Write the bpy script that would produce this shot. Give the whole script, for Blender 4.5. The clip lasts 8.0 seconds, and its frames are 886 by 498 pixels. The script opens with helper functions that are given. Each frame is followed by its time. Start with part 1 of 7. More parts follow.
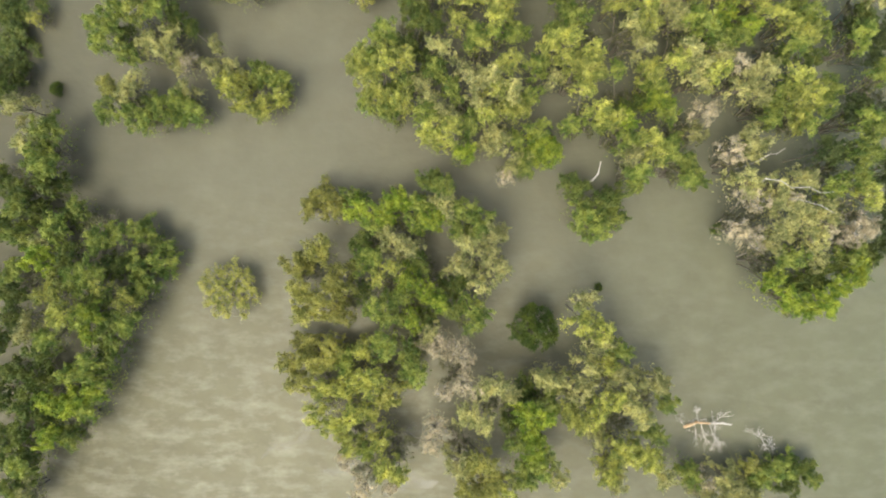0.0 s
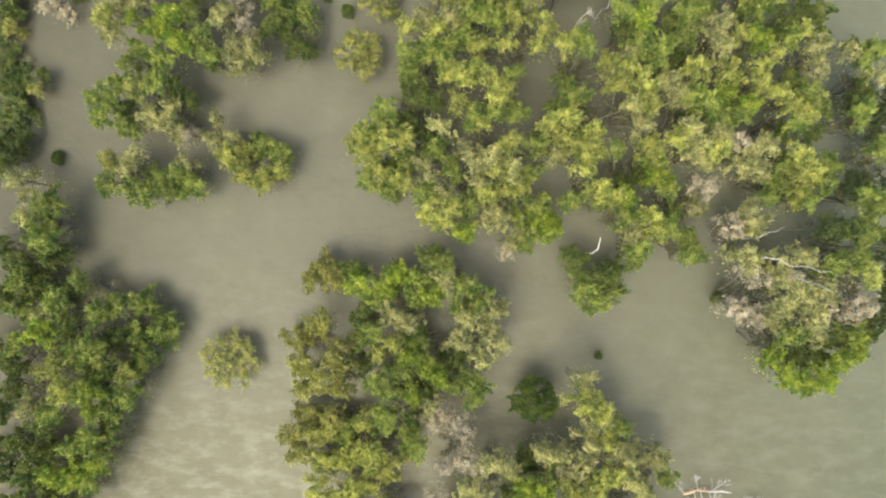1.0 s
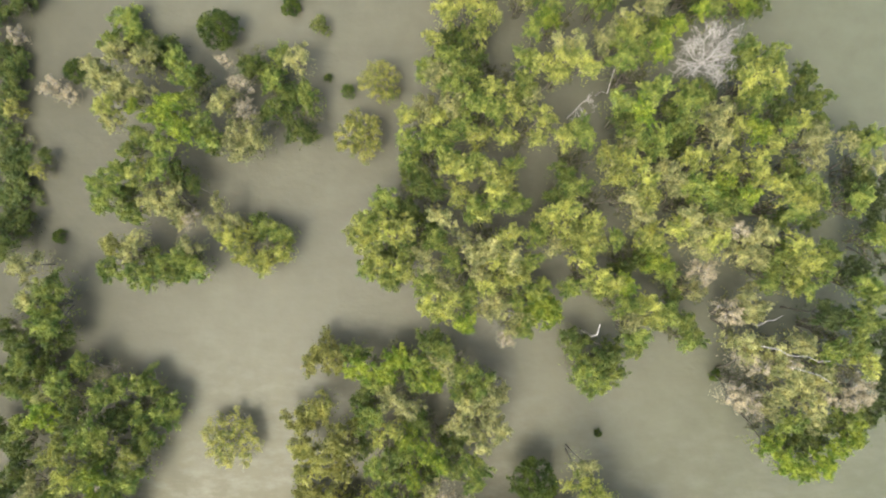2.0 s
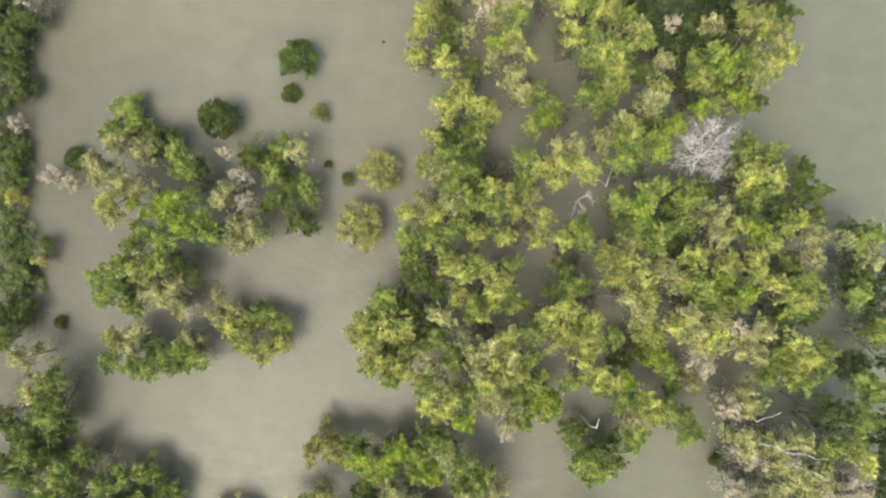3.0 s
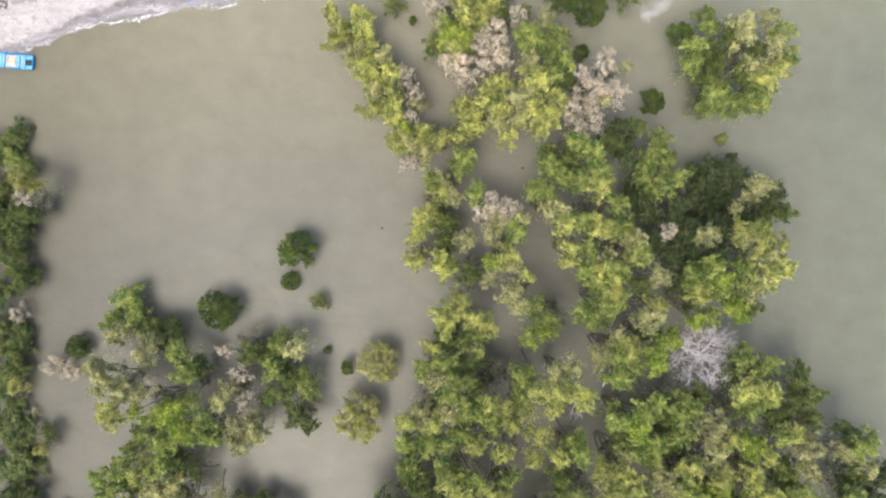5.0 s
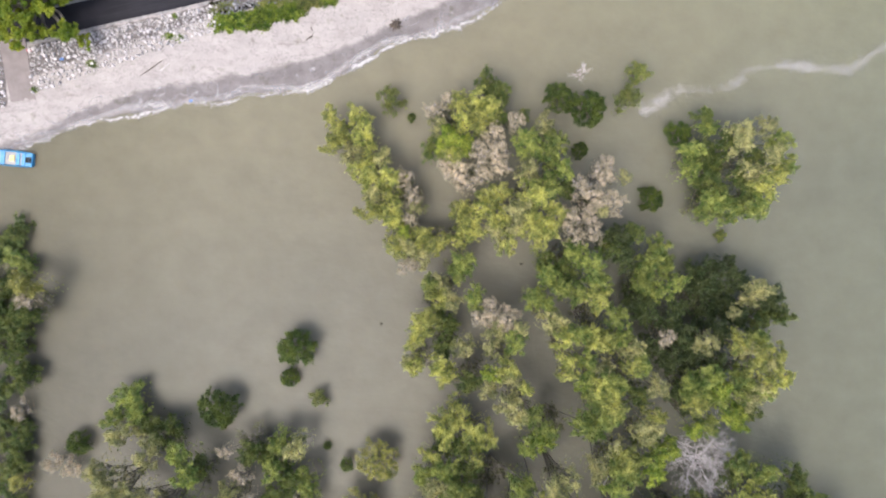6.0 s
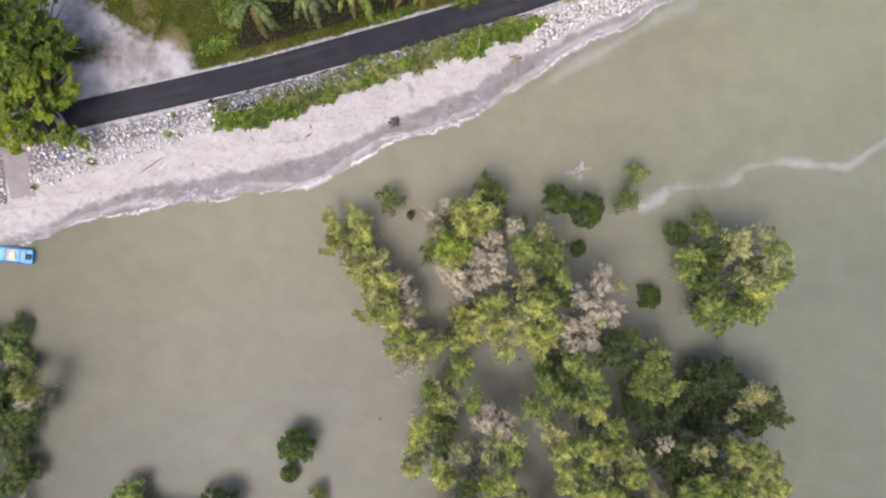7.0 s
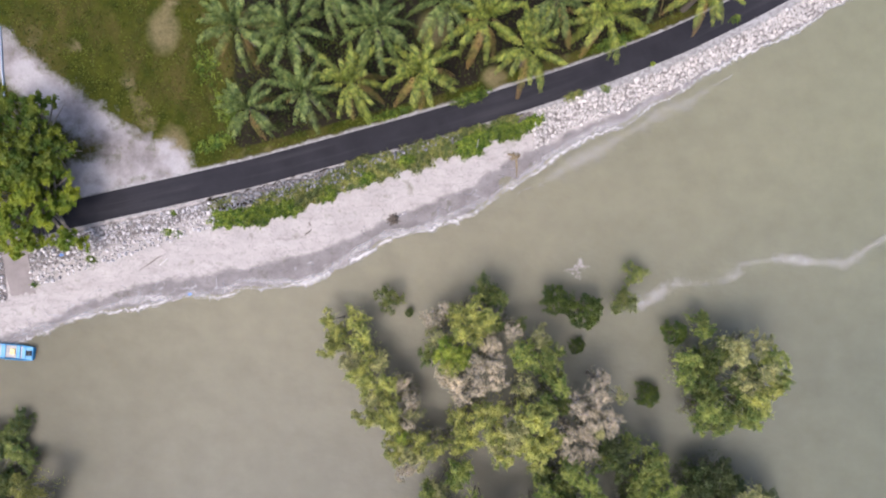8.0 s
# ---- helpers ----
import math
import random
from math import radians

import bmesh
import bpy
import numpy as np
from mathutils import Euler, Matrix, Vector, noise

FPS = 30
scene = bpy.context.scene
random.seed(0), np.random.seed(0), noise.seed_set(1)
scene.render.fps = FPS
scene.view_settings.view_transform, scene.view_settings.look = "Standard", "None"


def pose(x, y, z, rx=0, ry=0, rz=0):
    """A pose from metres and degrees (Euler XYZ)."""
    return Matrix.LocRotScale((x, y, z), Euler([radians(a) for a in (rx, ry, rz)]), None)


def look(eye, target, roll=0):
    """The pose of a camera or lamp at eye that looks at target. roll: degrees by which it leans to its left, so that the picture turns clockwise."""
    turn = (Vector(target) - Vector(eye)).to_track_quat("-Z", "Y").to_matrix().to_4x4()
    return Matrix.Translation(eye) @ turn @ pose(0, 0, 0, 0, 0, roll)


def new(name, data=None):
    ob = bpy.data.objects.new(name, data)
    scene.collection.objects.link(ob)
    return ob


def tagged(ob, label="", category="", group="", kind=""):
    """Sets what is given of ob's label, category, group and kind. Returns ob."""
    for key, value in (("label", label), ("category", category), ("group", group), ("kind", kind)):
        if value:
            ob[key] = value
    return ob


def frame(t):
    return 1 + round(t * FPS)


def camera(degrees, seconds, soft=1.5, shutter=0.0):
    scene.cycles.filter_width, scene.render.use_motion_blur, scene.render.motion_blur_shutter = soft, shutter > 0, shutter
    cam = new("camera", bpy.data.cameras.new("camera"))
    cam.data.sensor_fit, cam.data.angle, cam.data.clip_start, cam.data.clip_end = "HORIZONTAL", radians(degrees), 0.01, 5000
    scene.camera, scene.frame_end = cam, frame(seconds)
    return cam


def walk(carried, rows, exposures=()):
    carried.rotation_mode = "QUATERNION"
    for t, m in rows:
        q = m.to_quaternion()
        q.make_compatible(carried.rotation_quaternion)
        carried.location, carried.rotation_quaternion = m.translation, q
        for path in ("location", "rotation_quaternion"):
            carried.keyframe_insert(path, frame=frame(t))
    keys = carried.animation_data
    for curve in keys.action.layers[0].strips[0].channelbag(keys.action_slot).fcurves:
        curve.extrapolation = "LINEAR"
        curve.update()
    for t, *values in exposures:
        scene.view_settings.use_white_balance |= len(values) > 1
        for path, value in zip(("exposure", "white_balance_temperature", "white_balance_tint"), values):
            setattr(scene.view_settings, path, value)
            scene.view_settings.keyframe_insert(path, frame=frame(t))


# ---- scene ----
cam = camera(73.0, 8.0, soft=2.0, shutter=0.25)
METRES, EYE, TILT, LEAN, TURN = 92.0, 75.7, -90.0, 0.0, 0.0
ROWS = [
    (0.0, 0.0, 0.0, 0.0, 0.0, 0.0, -0.0),
    (0.5, 0.0001, -0.0011, 0.0457, 0.02, -0.07, 0.01),
    (1.0, 0.0003, -0.0023, 0.095, 0.04, -0.1, 0.02),
    (1.5, 0.0002, -0.0037, 0.1483, 0.04, -0.19, 0.04),
    (3.0, 0.0012, -0.0079, 0.325, 0.07, -0.44, 0.14),
    (3.5, 0.0023, -0.009, 0.3882, 0.1, -0.51, 0.15),
    (4.0, 0.0031, -0.0101, 0.4534, 0.12, -0.57, 0.18),
    (4.5, 0.0042, -0.0108, 0.5198, 0.14, -0.68, 0.19),
    (6.0, 0.008, -0.0114, 0.7247, 0.19, -1.08, 0.3),
    (6.5, 0.0096, -0.011, 0.7936, 0.23, -1.23, 0.32),
    (7.0, 0.011, -0.011, 0.8615, 0.23, -1.28, 0.34),
    (7.5, 0.0125, -0.0105, 0.9307, 0.25, -1.43, 0.36),
    (8.0, 0.0139, -0.0098, 0.9997, 0.26, -1.55, 0.37),
]
# seconds, stops, kelvin, tint
EXPOSURES = [(0.0, 1.15, 7200, -2), (1.5, 1.29, 6980, 0), (3.5, 1.36, 6520, 6), (4.5, 1.38, 6290, 11), (6.5, 1.06, 6240, 15), (8.0, 1.02, 6120, 18)]
walk(cam, [(t, pose(0, 0, EYE, TILT, LEAN, TURN) @ pose(METRES * x, METRES * y, METRES * z, 90 + pitch, roll, yaw)) for t, x, y, z, yaw, pitch, roll in ROWS],
     EXPOSURES)

# ---- light: veiled tropical sun from the south-west, bright haze ----
SUN_ELEV, SUN_AZ = 66.0, 215.0          # degrees; azimuth clockwise from +y
world = bpy.data.worlds.new("sky")
scene.world = world
world.use_nodes = True
wn = world.node_tree
sky = wn.nodes.new("ShaderNodeTexSky")
sky.sky_type, sky.sun_disc = "NISHITA", False
sky.sun_elevation, sky.sun_rotation = radians(SUN_ELEV), radians(SUN_AZ)
sky.dust_density, sky.air_density = 5.0, 1.0
wn.links.new(sky.outputs[0], wn.nodes["Background"].inputs[0])
wn.nodes["Background"].inputs[1].default_value = 0.14
sun = new("sun", bpy.data.lights.new("sun", "SUN"))
sun.data.energy, sun.data.angle, sun.data.color = 0.98, radians(24.0), (1.0, 0.965, 0.87)
el, az = radians(SUN_ELEV), radians(SUN_AZ)
to_sun = Vector((math.sin(az) * math.cos(el), math.cos(az) * math.cos(el), math.sin(el)))
sun.matrix_world = look(to_sun * 200, (0, 0, 0))

# ---- materials ----
def nodes_of(name):
    m = bpy.data.materials.new(name)
    m.use_nodes = True
    nt = m.node_tree
    return m, nt, nt.nodes["Principled BSDF"], nt.nodes["Material Output"]


def node(nt, kind, **values):
    n = nt.nodes.new(kind)
    for key, value in values.items():
        n.inputs[key].default_value = value
    return n


def noise_of(nt, coords, scale, detail=4.0, rough=0.55, stretch=None):
    n = node(nt, "ShaderNodeTexNoise", Scale=scale, Detail=detail, Roughness=rough)
    if stretch:
        mp = nt.nodes.new("ShaderNodeMapping")
        mp.inputs["Scale"].default_value = stretch
        nt.links.new(coords, mp.inputs[0])
        coords = mp.outputs[0]
    nt.links.new(coords, n.inputs["Vector"])
    return n.outputs["Fac"]


def steps(nt, fac, lo, hi):
    n = node(nt, "ShaderNodeMapRange", **{"From Min": lo, "From Max": hi})
    nt.links.new(fac, n.inputs["Value"])
    return n.outputs["Result"]


def blend(nt, fac, a, b, kind="MIX"):
    n = nt.nodes.new("ShaderNodeMix")
    n.data_type, n.blend_type = "RGBA", kind
    for value, socket in ((fac, n.inputs[0]), (a, n.inputs[6]), (b, n.inputs[7])):
        if isinstance(value, bpy.types.NodeSocket):
            nt.links.new(value, socket)
        elif isinstance(value, (int, float)):
            socket.default_value = value
        else:
            socket.default_value = (*value, 1.0)
    return n.outputs[2]


def vary(nt, colour, fac, lo, hi):
    """Colour times a factor between lo and hi."""
    n = node(nt, "ShaderNodeMapRange", **{"To Min": lo, "To Max": hi})
    nt.links.new(fac, n.inputs["Value"])
    hsv = nt.nodes.new("ShaderNodeHueSaturation")
    nt.links.new(colour, hsv.inputs["Color"])
    nt.links.new(n.outputs[0], hsv.inputs["Value"])
    return hsv.outputs[0]


def bump_of(nt, bsdf, height, strength, distance):
    b = node(nt, "ShaderNodeBump", Strength=strength, Distance=distance)
    nt.links.new(height, b.inputs["Height"])
    nt.links.new(b.outputs[0], bsdf.inputs["Normal"])


def leaf_material(name, a, b, through_share=0.45, lo=0.86, hi=1.14, scale=2.0, gloss=0.5):
    """Leaves: two tones in clumps, each leaf and each tree a little different, light passing through."""
    m, nt, bsdf, out = nodes_of(name)
    obj = nt.nodes.new("ShaderNodeTexCoord").outputs["Object"]
    geo = nt.nodes.new("ShaderNodeNewGeometry")
    info = nt.nodes.new("ShaderNodeObjectInfo")
    col = blend(nt, steps(nt, noise_of(nt, obj, scale, 1.5), 0.36, 0.66), a, b)
    col = vary(nt, col, geo.outputs["Random Per Island"], lo, hi)
    col = vary(nt, col, info.outputs["Random"], 0.8, 1.2)
    nt.links.new(col, bsdf.inputs["Base Color"])
    bsdf.inputs["Roughness"].default_value = 0.5
    bsdf.inputs["Specular IOR Level"].default_value = gloss
    tr = nt.nodes.new("ShaderNodeBsdfTranslucent")
    nt.links.new(blend(nt, 1.0, col, (1.0, 1.0, 0.7), "MULTIPLY"), tr.inputs[0])
    mix = nt.nodes.new("ShaderNodeMixShader")
    mix.inputs[0].default_value = through_share
    nt.links.new(bsdf.outputs[0], mix.inputs[1])
    nt.links.new(tr.outputs[0], mix.inputs[2])
    nt.links.new(mix.outputs[0], out.inputs["Surface"])
    return m


def plain_material(name, a, b, scale, rough=0.8, bump=0.0, detail=5.0, lo=0.35, hi=0.65, fine=0.0, by_object=0.0):
    m, nt, bsdf, out = nodes_of(name)
    obj = nt.nodes.new("ShaderNodeTexCoord").outputs["Object"]
    fac = noise_of(nt, obj, scale, detail)
    col = blend(nt, steps(nt, fac, lo, hi), a, b)
    if fine:
        col = vary(nt, col, noise_of(nt, obj, scale * 9, 3.0), 1 - fine, 1 + fine)
    if by_object:
        col = vary(nt, col, nt.nodes.new("ShaderNodeObjectInfo").outputs["Random"], 1 - by_object, 1 + by_object)
    nt.links.new(col, bsdf.inputs["Base Color"])
    bsdf.inputs["Roughness"].default_value = rough
    if bump:
        bump_of(nt, bsdf, fac, 0.6, bump)
    return m


def rubble_material():
    m, nt, bsdf, out = nodes_of("limestone_rubble")
    geo = nt.nodes.new("ShaderNodeNewGeometry")
    col = blend(nt, geo.outputs["Random Per Island"], (0.24, 0.226, 0.21), (0.54, 0.512, 0.48))
    nt.links.new(vary(nt, col, noise_of(nt, geo.outputs["Position"], 6.0), 0.85, 1.15), bsdf.inputs["Base Color"])
    bsdf.inputs["Roughness"].default_value = 0.9
    return m


LEAVES = {
    "g": leaf_material("leaves_green", (0.122, 0.186, 0.044), (0.418, 0.454, 0.124)),
    "d": leaf_material("leaves_dark_green", (0.081, 0.124, 0.032), (0.208, 0.239, 0.063)),
    "y": leaf_material("leaves_yellow_green", (0.182, 0.224, 0.060), (0.640, 0.630, 0.187)),
    "l": leaf_material("leaves_fresh_green", (0.140, 0.221, 0.032), (0.452, 0.502, 0.084)),
    "p": leaf_material("leaves_pale_green", (0.207, 0.230, 0.101), (0.625, 0.590, 0.275)),
    "w": leaf_material("leaves_grey_green", (0.350, 0.312, 0.225), (0.750, 0.650, 0.510)),
    "o": leaf_material("leaves_olive", (0.196, 0.213, 0.060), (0.499, 0.473, 0.152)),
    "b": leaf_material("leaves_deep_green", (0.056, 0.100, 0.018), (0.160, 0.205, 0.036)),
    "q": leaf_material("leaves_shrub", (0.130, 0.172, 0.046), (0.310, 0.335, 0.095)),
    "c": leaf_material("leaves_bush", (0.135, 0.165, 0.045), (0.500, 0.475, 0.135), scale=5.0),
    "k": leaf_material("leaves_sombre", (0.055, 0.085, 0.028), (0.134, 0.163, 0.057)),
    # dark grey-green that stands in for shade between the upper clumps
    "u": leaf_material("leaves_lower_shaded", (0.085, 0.092, 0.045), (0.190, 0.190, 0.095), scale=3.0),
    # shaded copy of the broad leaves, for the tree's north side
    "D": leaf_material("leaves_broad_shaded", (0.066, 0.120, 0.013), (0.190, 0.228, 0.024), scale=4.0, gloss=0.25),
    "T": leaf_material("leaves_broad", (0.120, 0.195, 0.014), (0.330, 0.370, 0.028), scale=4.0, gloss=0.3),
}
BARK = plain_material("bark_grey", (0.16, 0.14, 0.115), (0.30, 0.27, 0.23), 3.0, 0.9, 0.01)
BARK_LIGHT = plain_material("bark_light", (0.26, 0.24, 0.20), (0.42, 0.39, 0.34), 3.0, 0.9, 0.01)
BARK_PALE = plain_material("bark_bleached", (0.400, 0.370, 0.358), (0.620, 0.585, 0.570), 4.0, 0.85, 0.01)
BARK_ORANGE = plain_material("bark_stripped", (0.42, 0.25, 0.13), (0.55, 0.42, 0.30), 3.0, 0.8, 0.01)
PALM_LEAF = leaf_material("palm_leaflets", (0.070, 0.122, 0.030), (0.205, 0.250, 0.066), 0.25, 0.70, 1.30, 2.2, 0.4)
PALM_BRIGHT = leaf_material("palm_bright_leaflets", (0.100, 0.150, 0.024), (0.300, 0.325, 0.054), 0.25, 0.70, 1.30, 2.2, 0.4)
PALM_OLD = leaf_material("palm_old_leaflets", (0.220, 0.200, 0.045), (0.330, 0.210, 0.070), 0.2, 0.75, 1.25, 0.9)
PALM_BARK = plain_material("palm_bark", (0.07, 0.055, 0.04), (0.16, 0.13, 0.095), 5.0, 0.95, 0.03)
CREEPER = leaf_material("creeper_leaves", (0.062, 0.115, 0.014), (0.190, 0.245, 0.030), 0.25, 0.45, 1.55, 1.3, 0.25)
# creeper green darkened, to carry the shade beneath the palms too
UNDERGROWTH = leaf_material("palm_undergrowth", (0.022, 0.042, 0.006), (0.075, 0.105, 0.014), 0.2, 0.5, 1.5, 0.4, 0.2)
CREEPER_DRY = leaf_material("creeper_leaves_dry", (0.0800, 0.1120, 0.0220), (0.2300, 0.2350, 0.0580), 0.25, 0.5, 1.5, 1.1)
GRASS = leaf_material("grass_blades", (0.0280, 0.0400, 0.0045), (0.0700, 0.0780, 0.0105), 0.2, 0.6, 1.4, 0.3, 0.1)
ROCK_WARM = plain_material("limestone_warm", (0.33, 0.300, 0.275), (0.61, 0.572, 0.53), 1.6, 0.9, 0.03, by_object=0.25)
ROCK = plain_material("limestone", (0.3105, 0.2898, 0.2794), (0.5980, 0.5692, 0.5497), 1.6, 0.9, 0.03, by_object=0.3)
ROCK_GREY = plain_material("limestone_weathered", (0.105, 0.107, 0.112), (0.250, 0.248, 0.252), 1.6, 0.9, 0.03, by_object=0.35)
ROCK_SMALL = rubble_material()
CONCRETE = plain_material("ramp_concrete", (0.165, 0.142, 0.130), (0.215, 0.188, 0.172), 0.8, 0.9, 0.005, fine=0.12)
GRAVEL = plain_material("verge_gravel", (0.180, 0.172, 0.162), (0.310, 0.302, 0.290), 2.5, 0.95, 0.02, fine=0.25)
DRIFT = plain_material("driftwood", (0.0450, 0.0350, 0.0275), (0.1000, 0.0800, 0.0600), 4.0, 0.9, 0.02)
DRIFT_TAN = plain_material("driftwood_tan", (0.1560, 0.1140, 0.0600), (0.2160, 0.1740, 0.1080), 4.0, 0.9, 0.02)
BLUE_PAINT = plain_material("boat_blue_paint", (0.0192, 0.1920, 0.3968), (0.0384, 0.2560, 0.4608), 2.0, 0.45, 0.0, fine=0.1)
BLUE_PALE = plain_material("boat_pale_blue_paint", (0.060, 0.245, 0.430), (0.130, 0.320, 0.490), 2.0, 0.5, 0.0, fine=0.1)
WHITE_PAINT = plain_material("boat_white_paint", (0.230, 0.235, 0.235), (0.400, 0.385, 0.355), 2.0, 0.5, 0.0, fine=0.1)
YELLOW_CLOTH = plain_material("folded_yellow_net", (0.62, 0.46, 0.16), (0.70, 0.58, 0.30), 3.0, 0.8, 0.01)
DARK = plain_material("engine_black", (0.02, 0.02, 0.022), (0.04, 0.04, 0.045), 4.0, 0.5)
LITTER_BLUE = plain_material("blue_plastic", (0.05, 0.13, 0.34), (0.10, 0.20, 0.42), 4.0, 0.5)
LITTER_RED = plain_material("red_plastic", (0.45, 0.05, 0.05), (0.55, 0.10, 0.08), 4.0, 0.5)
KERB_BLUE = plain_material("kerb_blue_paint", (0.280, 0.340, 0.420), (0.380, 0.440, 0.500), 2.0, 0.7, fine=0.1)


def asphalt_material():
    m, nt, bsdf, out = nodes_of("asphalt")
    uv = nt.nodes.new("ShaderNodeTexCoord")
    sep = nt.nodes.new("ShaderNodeSeparateXYZ")
    nt.links.new(uv.outputs["UV"], sep.inputs[0])
    wide = noise_of(nt, uv.outputs["Object"], 0.35, 4.0)
    streak = noise_of(nt, uv.outputs["UV"], 1.0, 3.0, stretch=(0.04, 2.2, 1.0))
    grain = noise_of(nt, uv.outputs["Object"], 14.0, 3.0)
    col = blend(nt, steps(nt, wide, 0.3, 0.7), (0.0123, 0.0117, 0.0146), (0.0202, 0.0192, 0.0231))
    col = blend(nt, steps(nt, streak, 0.52, 0.75), col, (0.0345, 0.0325, 0.0350))
    col = vary(nt, col, grain, 0.7, 1.3)
    nt.links.new(col, bsdf.inputs["Base Color"])
    bsdf.inputs["Roughness"].default_value = 0.85
    bsdf.inputs["Specular IOR Level"].default_value = 0.25
    bump_of(nt, bsdf, grain, 0.4, 0.01)
    return m


def water_material():
    """Silty shallow sea: opaque mud colour under a rippled, glossy skin."""
    m, nt, bsdf, out = nodes_of("silty_water")
    pos = nt.nodes.new("ShaderNodeNewGeometry").outputs["Position"]
    sep = nt.nodes.new("ShaderNodeSeparateXYZ")
    nt.links.new(pos, sep.inputs[0])
    green = steps(nt, sep.outputs["X"], 5.0, 60.0)
    col = blend(nt, green, (0.1345, 0.1300, 0.0990), (0.1265, 0.1330, 0.0970))
    silt = noise_of(nt, pos, 0.06, 4.0, stretch=(1.0, 1.2, 1.0))
    col = vary(nt, col, silt, 0.90, 1.10)
    swirl = noise_of(nt, pos, 0.30, 5.0, 0.6, stretch=(1.0, 1.1, 1.0))
    col = vary(nt, col, swirl, 0.82, 1.18)
    south = steps(nt, sep.outputs["Y"], 12.0, -20.0)         # southern shallows: mottled silt, with sun glint painted into the colour
    silt_glint = vary(nt, col, noise_of(nt, pos, 0.42, 4.0, 0.6, stretch=(0.8, 1.0, 1.0)), 0.72, 1.20)
    silt_glint = blend(nt, 1.0, silt_glint, (1.03, 1.01, 0.90), "MULTIPLY")
    # pale streaks coloured in for sunlight glinting on the ripples
    glint = steps(nt, noise_of(nt, pos, 0.46, 8.0, 0.66, stretch=(0.6, 1.25, 1.0)), 0.46, 0.74)
    silt_glint = blend(nt, glint, silt_glint, (0.236, 0.222, 0.176))
    patch = nt.nodes.new("ShaderNodeMath")                  # most of it west of the islet
    patch.operation = "MULTIPLY"
    nt.links.new(south, patch.inputs[0])
    west = node(nt, "ShaderNodeMapRange", **{"From Min": 20.0, "From Max": -4.0, "To Min": 0.35})
    nt.links.new(sep.outputs["X"], west.inputs["Value"])
    nt.links.new(west.outputs[0], patch.inputs[1])
    col = blend(nt, patch.outputs[0], col, silt_glint)
    lean = nt.nodes.new("ShaderNodeMath")                  # paler silt stirred up along the beach
    lean.operation = "MULTIPLY_ADD"
    lean.inputs[1].default_value = -0.25
    nt.links.new(sep.outputs["X"], lean.inputs[0])
    nt.links.new(sep.outputs["Y"], lean.inputs[2])
    col = blend(nt, steps(nt, lean.outputs[0], 62.0, 90.0), col, blend(nt, 1.0, col, (1.27, 1.23, 1.10), "MULTIPLY"))
    col = blend(nt, steps(nt, lean.outputs[0], 70.0, 52.0), col, blend(nt, 1.0, col, (0.95, 0.955, 0.95), "MULTIPLY"))     # slightly darker away from the beach
    col = blend(nt, steps(nt, sep.outputs["X"], -30.0, -52.0), col, blend(nt, 1.0, col, (0.74, 0.735, 0.72), "MULTIPLY"))   # darker by the western bank: dirty water and its trees' shade, coloured in
    nt.links.new(col, bsdf.inputs["Base Color"])
    calm = node(nt, "ShaderNodeMapRange", **{"From Min": 25.0, "From Max": 75.0, "To Min": 0.34, "To Max": 0.46})
    nt.links.new(sep.outputs["Y"], calm.inputs["Value"])   # wind ripples in the south, slack silty water near the beach
    nt.links.new(calm.outputs[0], bsdf.inputs["Roughness"])
    bsdf.inputs["IOR"].default_value = 1.33
    bsdf.inputs["Specular IOR Level"].default_value = 0.18
    bsdf.subsurface_method = "BURLEY"              # light spreads in the silt
    bsdf.inputs["Subsurface Weight"].default_value = 0.7
    bsdf.inputs["Subsurface Radius"].default_value = (1.0, 0.95, 0.75)
    bsdf.inputs["Subsurface Scale"].default_value = 2.0
    swell = noise_of(nt, pos, 0.26, 3.0, stretch=(0.9, 1.25, 1.0))
    ripple = noise_of(nt, pos, 1.5, 4.0, stretch=(0.9, 1.2, 1.0))
    b1 = node(nt, "ShaderNodeBump", Strength=1.0, Distance=0.11)
    nt.links.new(swell, b1.inputs["Height"])
    b2 = node(nt, "ShaderNodeBump", Strength=1.0, Distance=0.012)
    nt.links.new(ripple, b2.inputs["Height"])
    nt.links.new(b1.outputs[0], b2.inputs["Normal"])
    nt.links.new(b2.outputs[0], bsdf.inputs["Normal"])
    return m


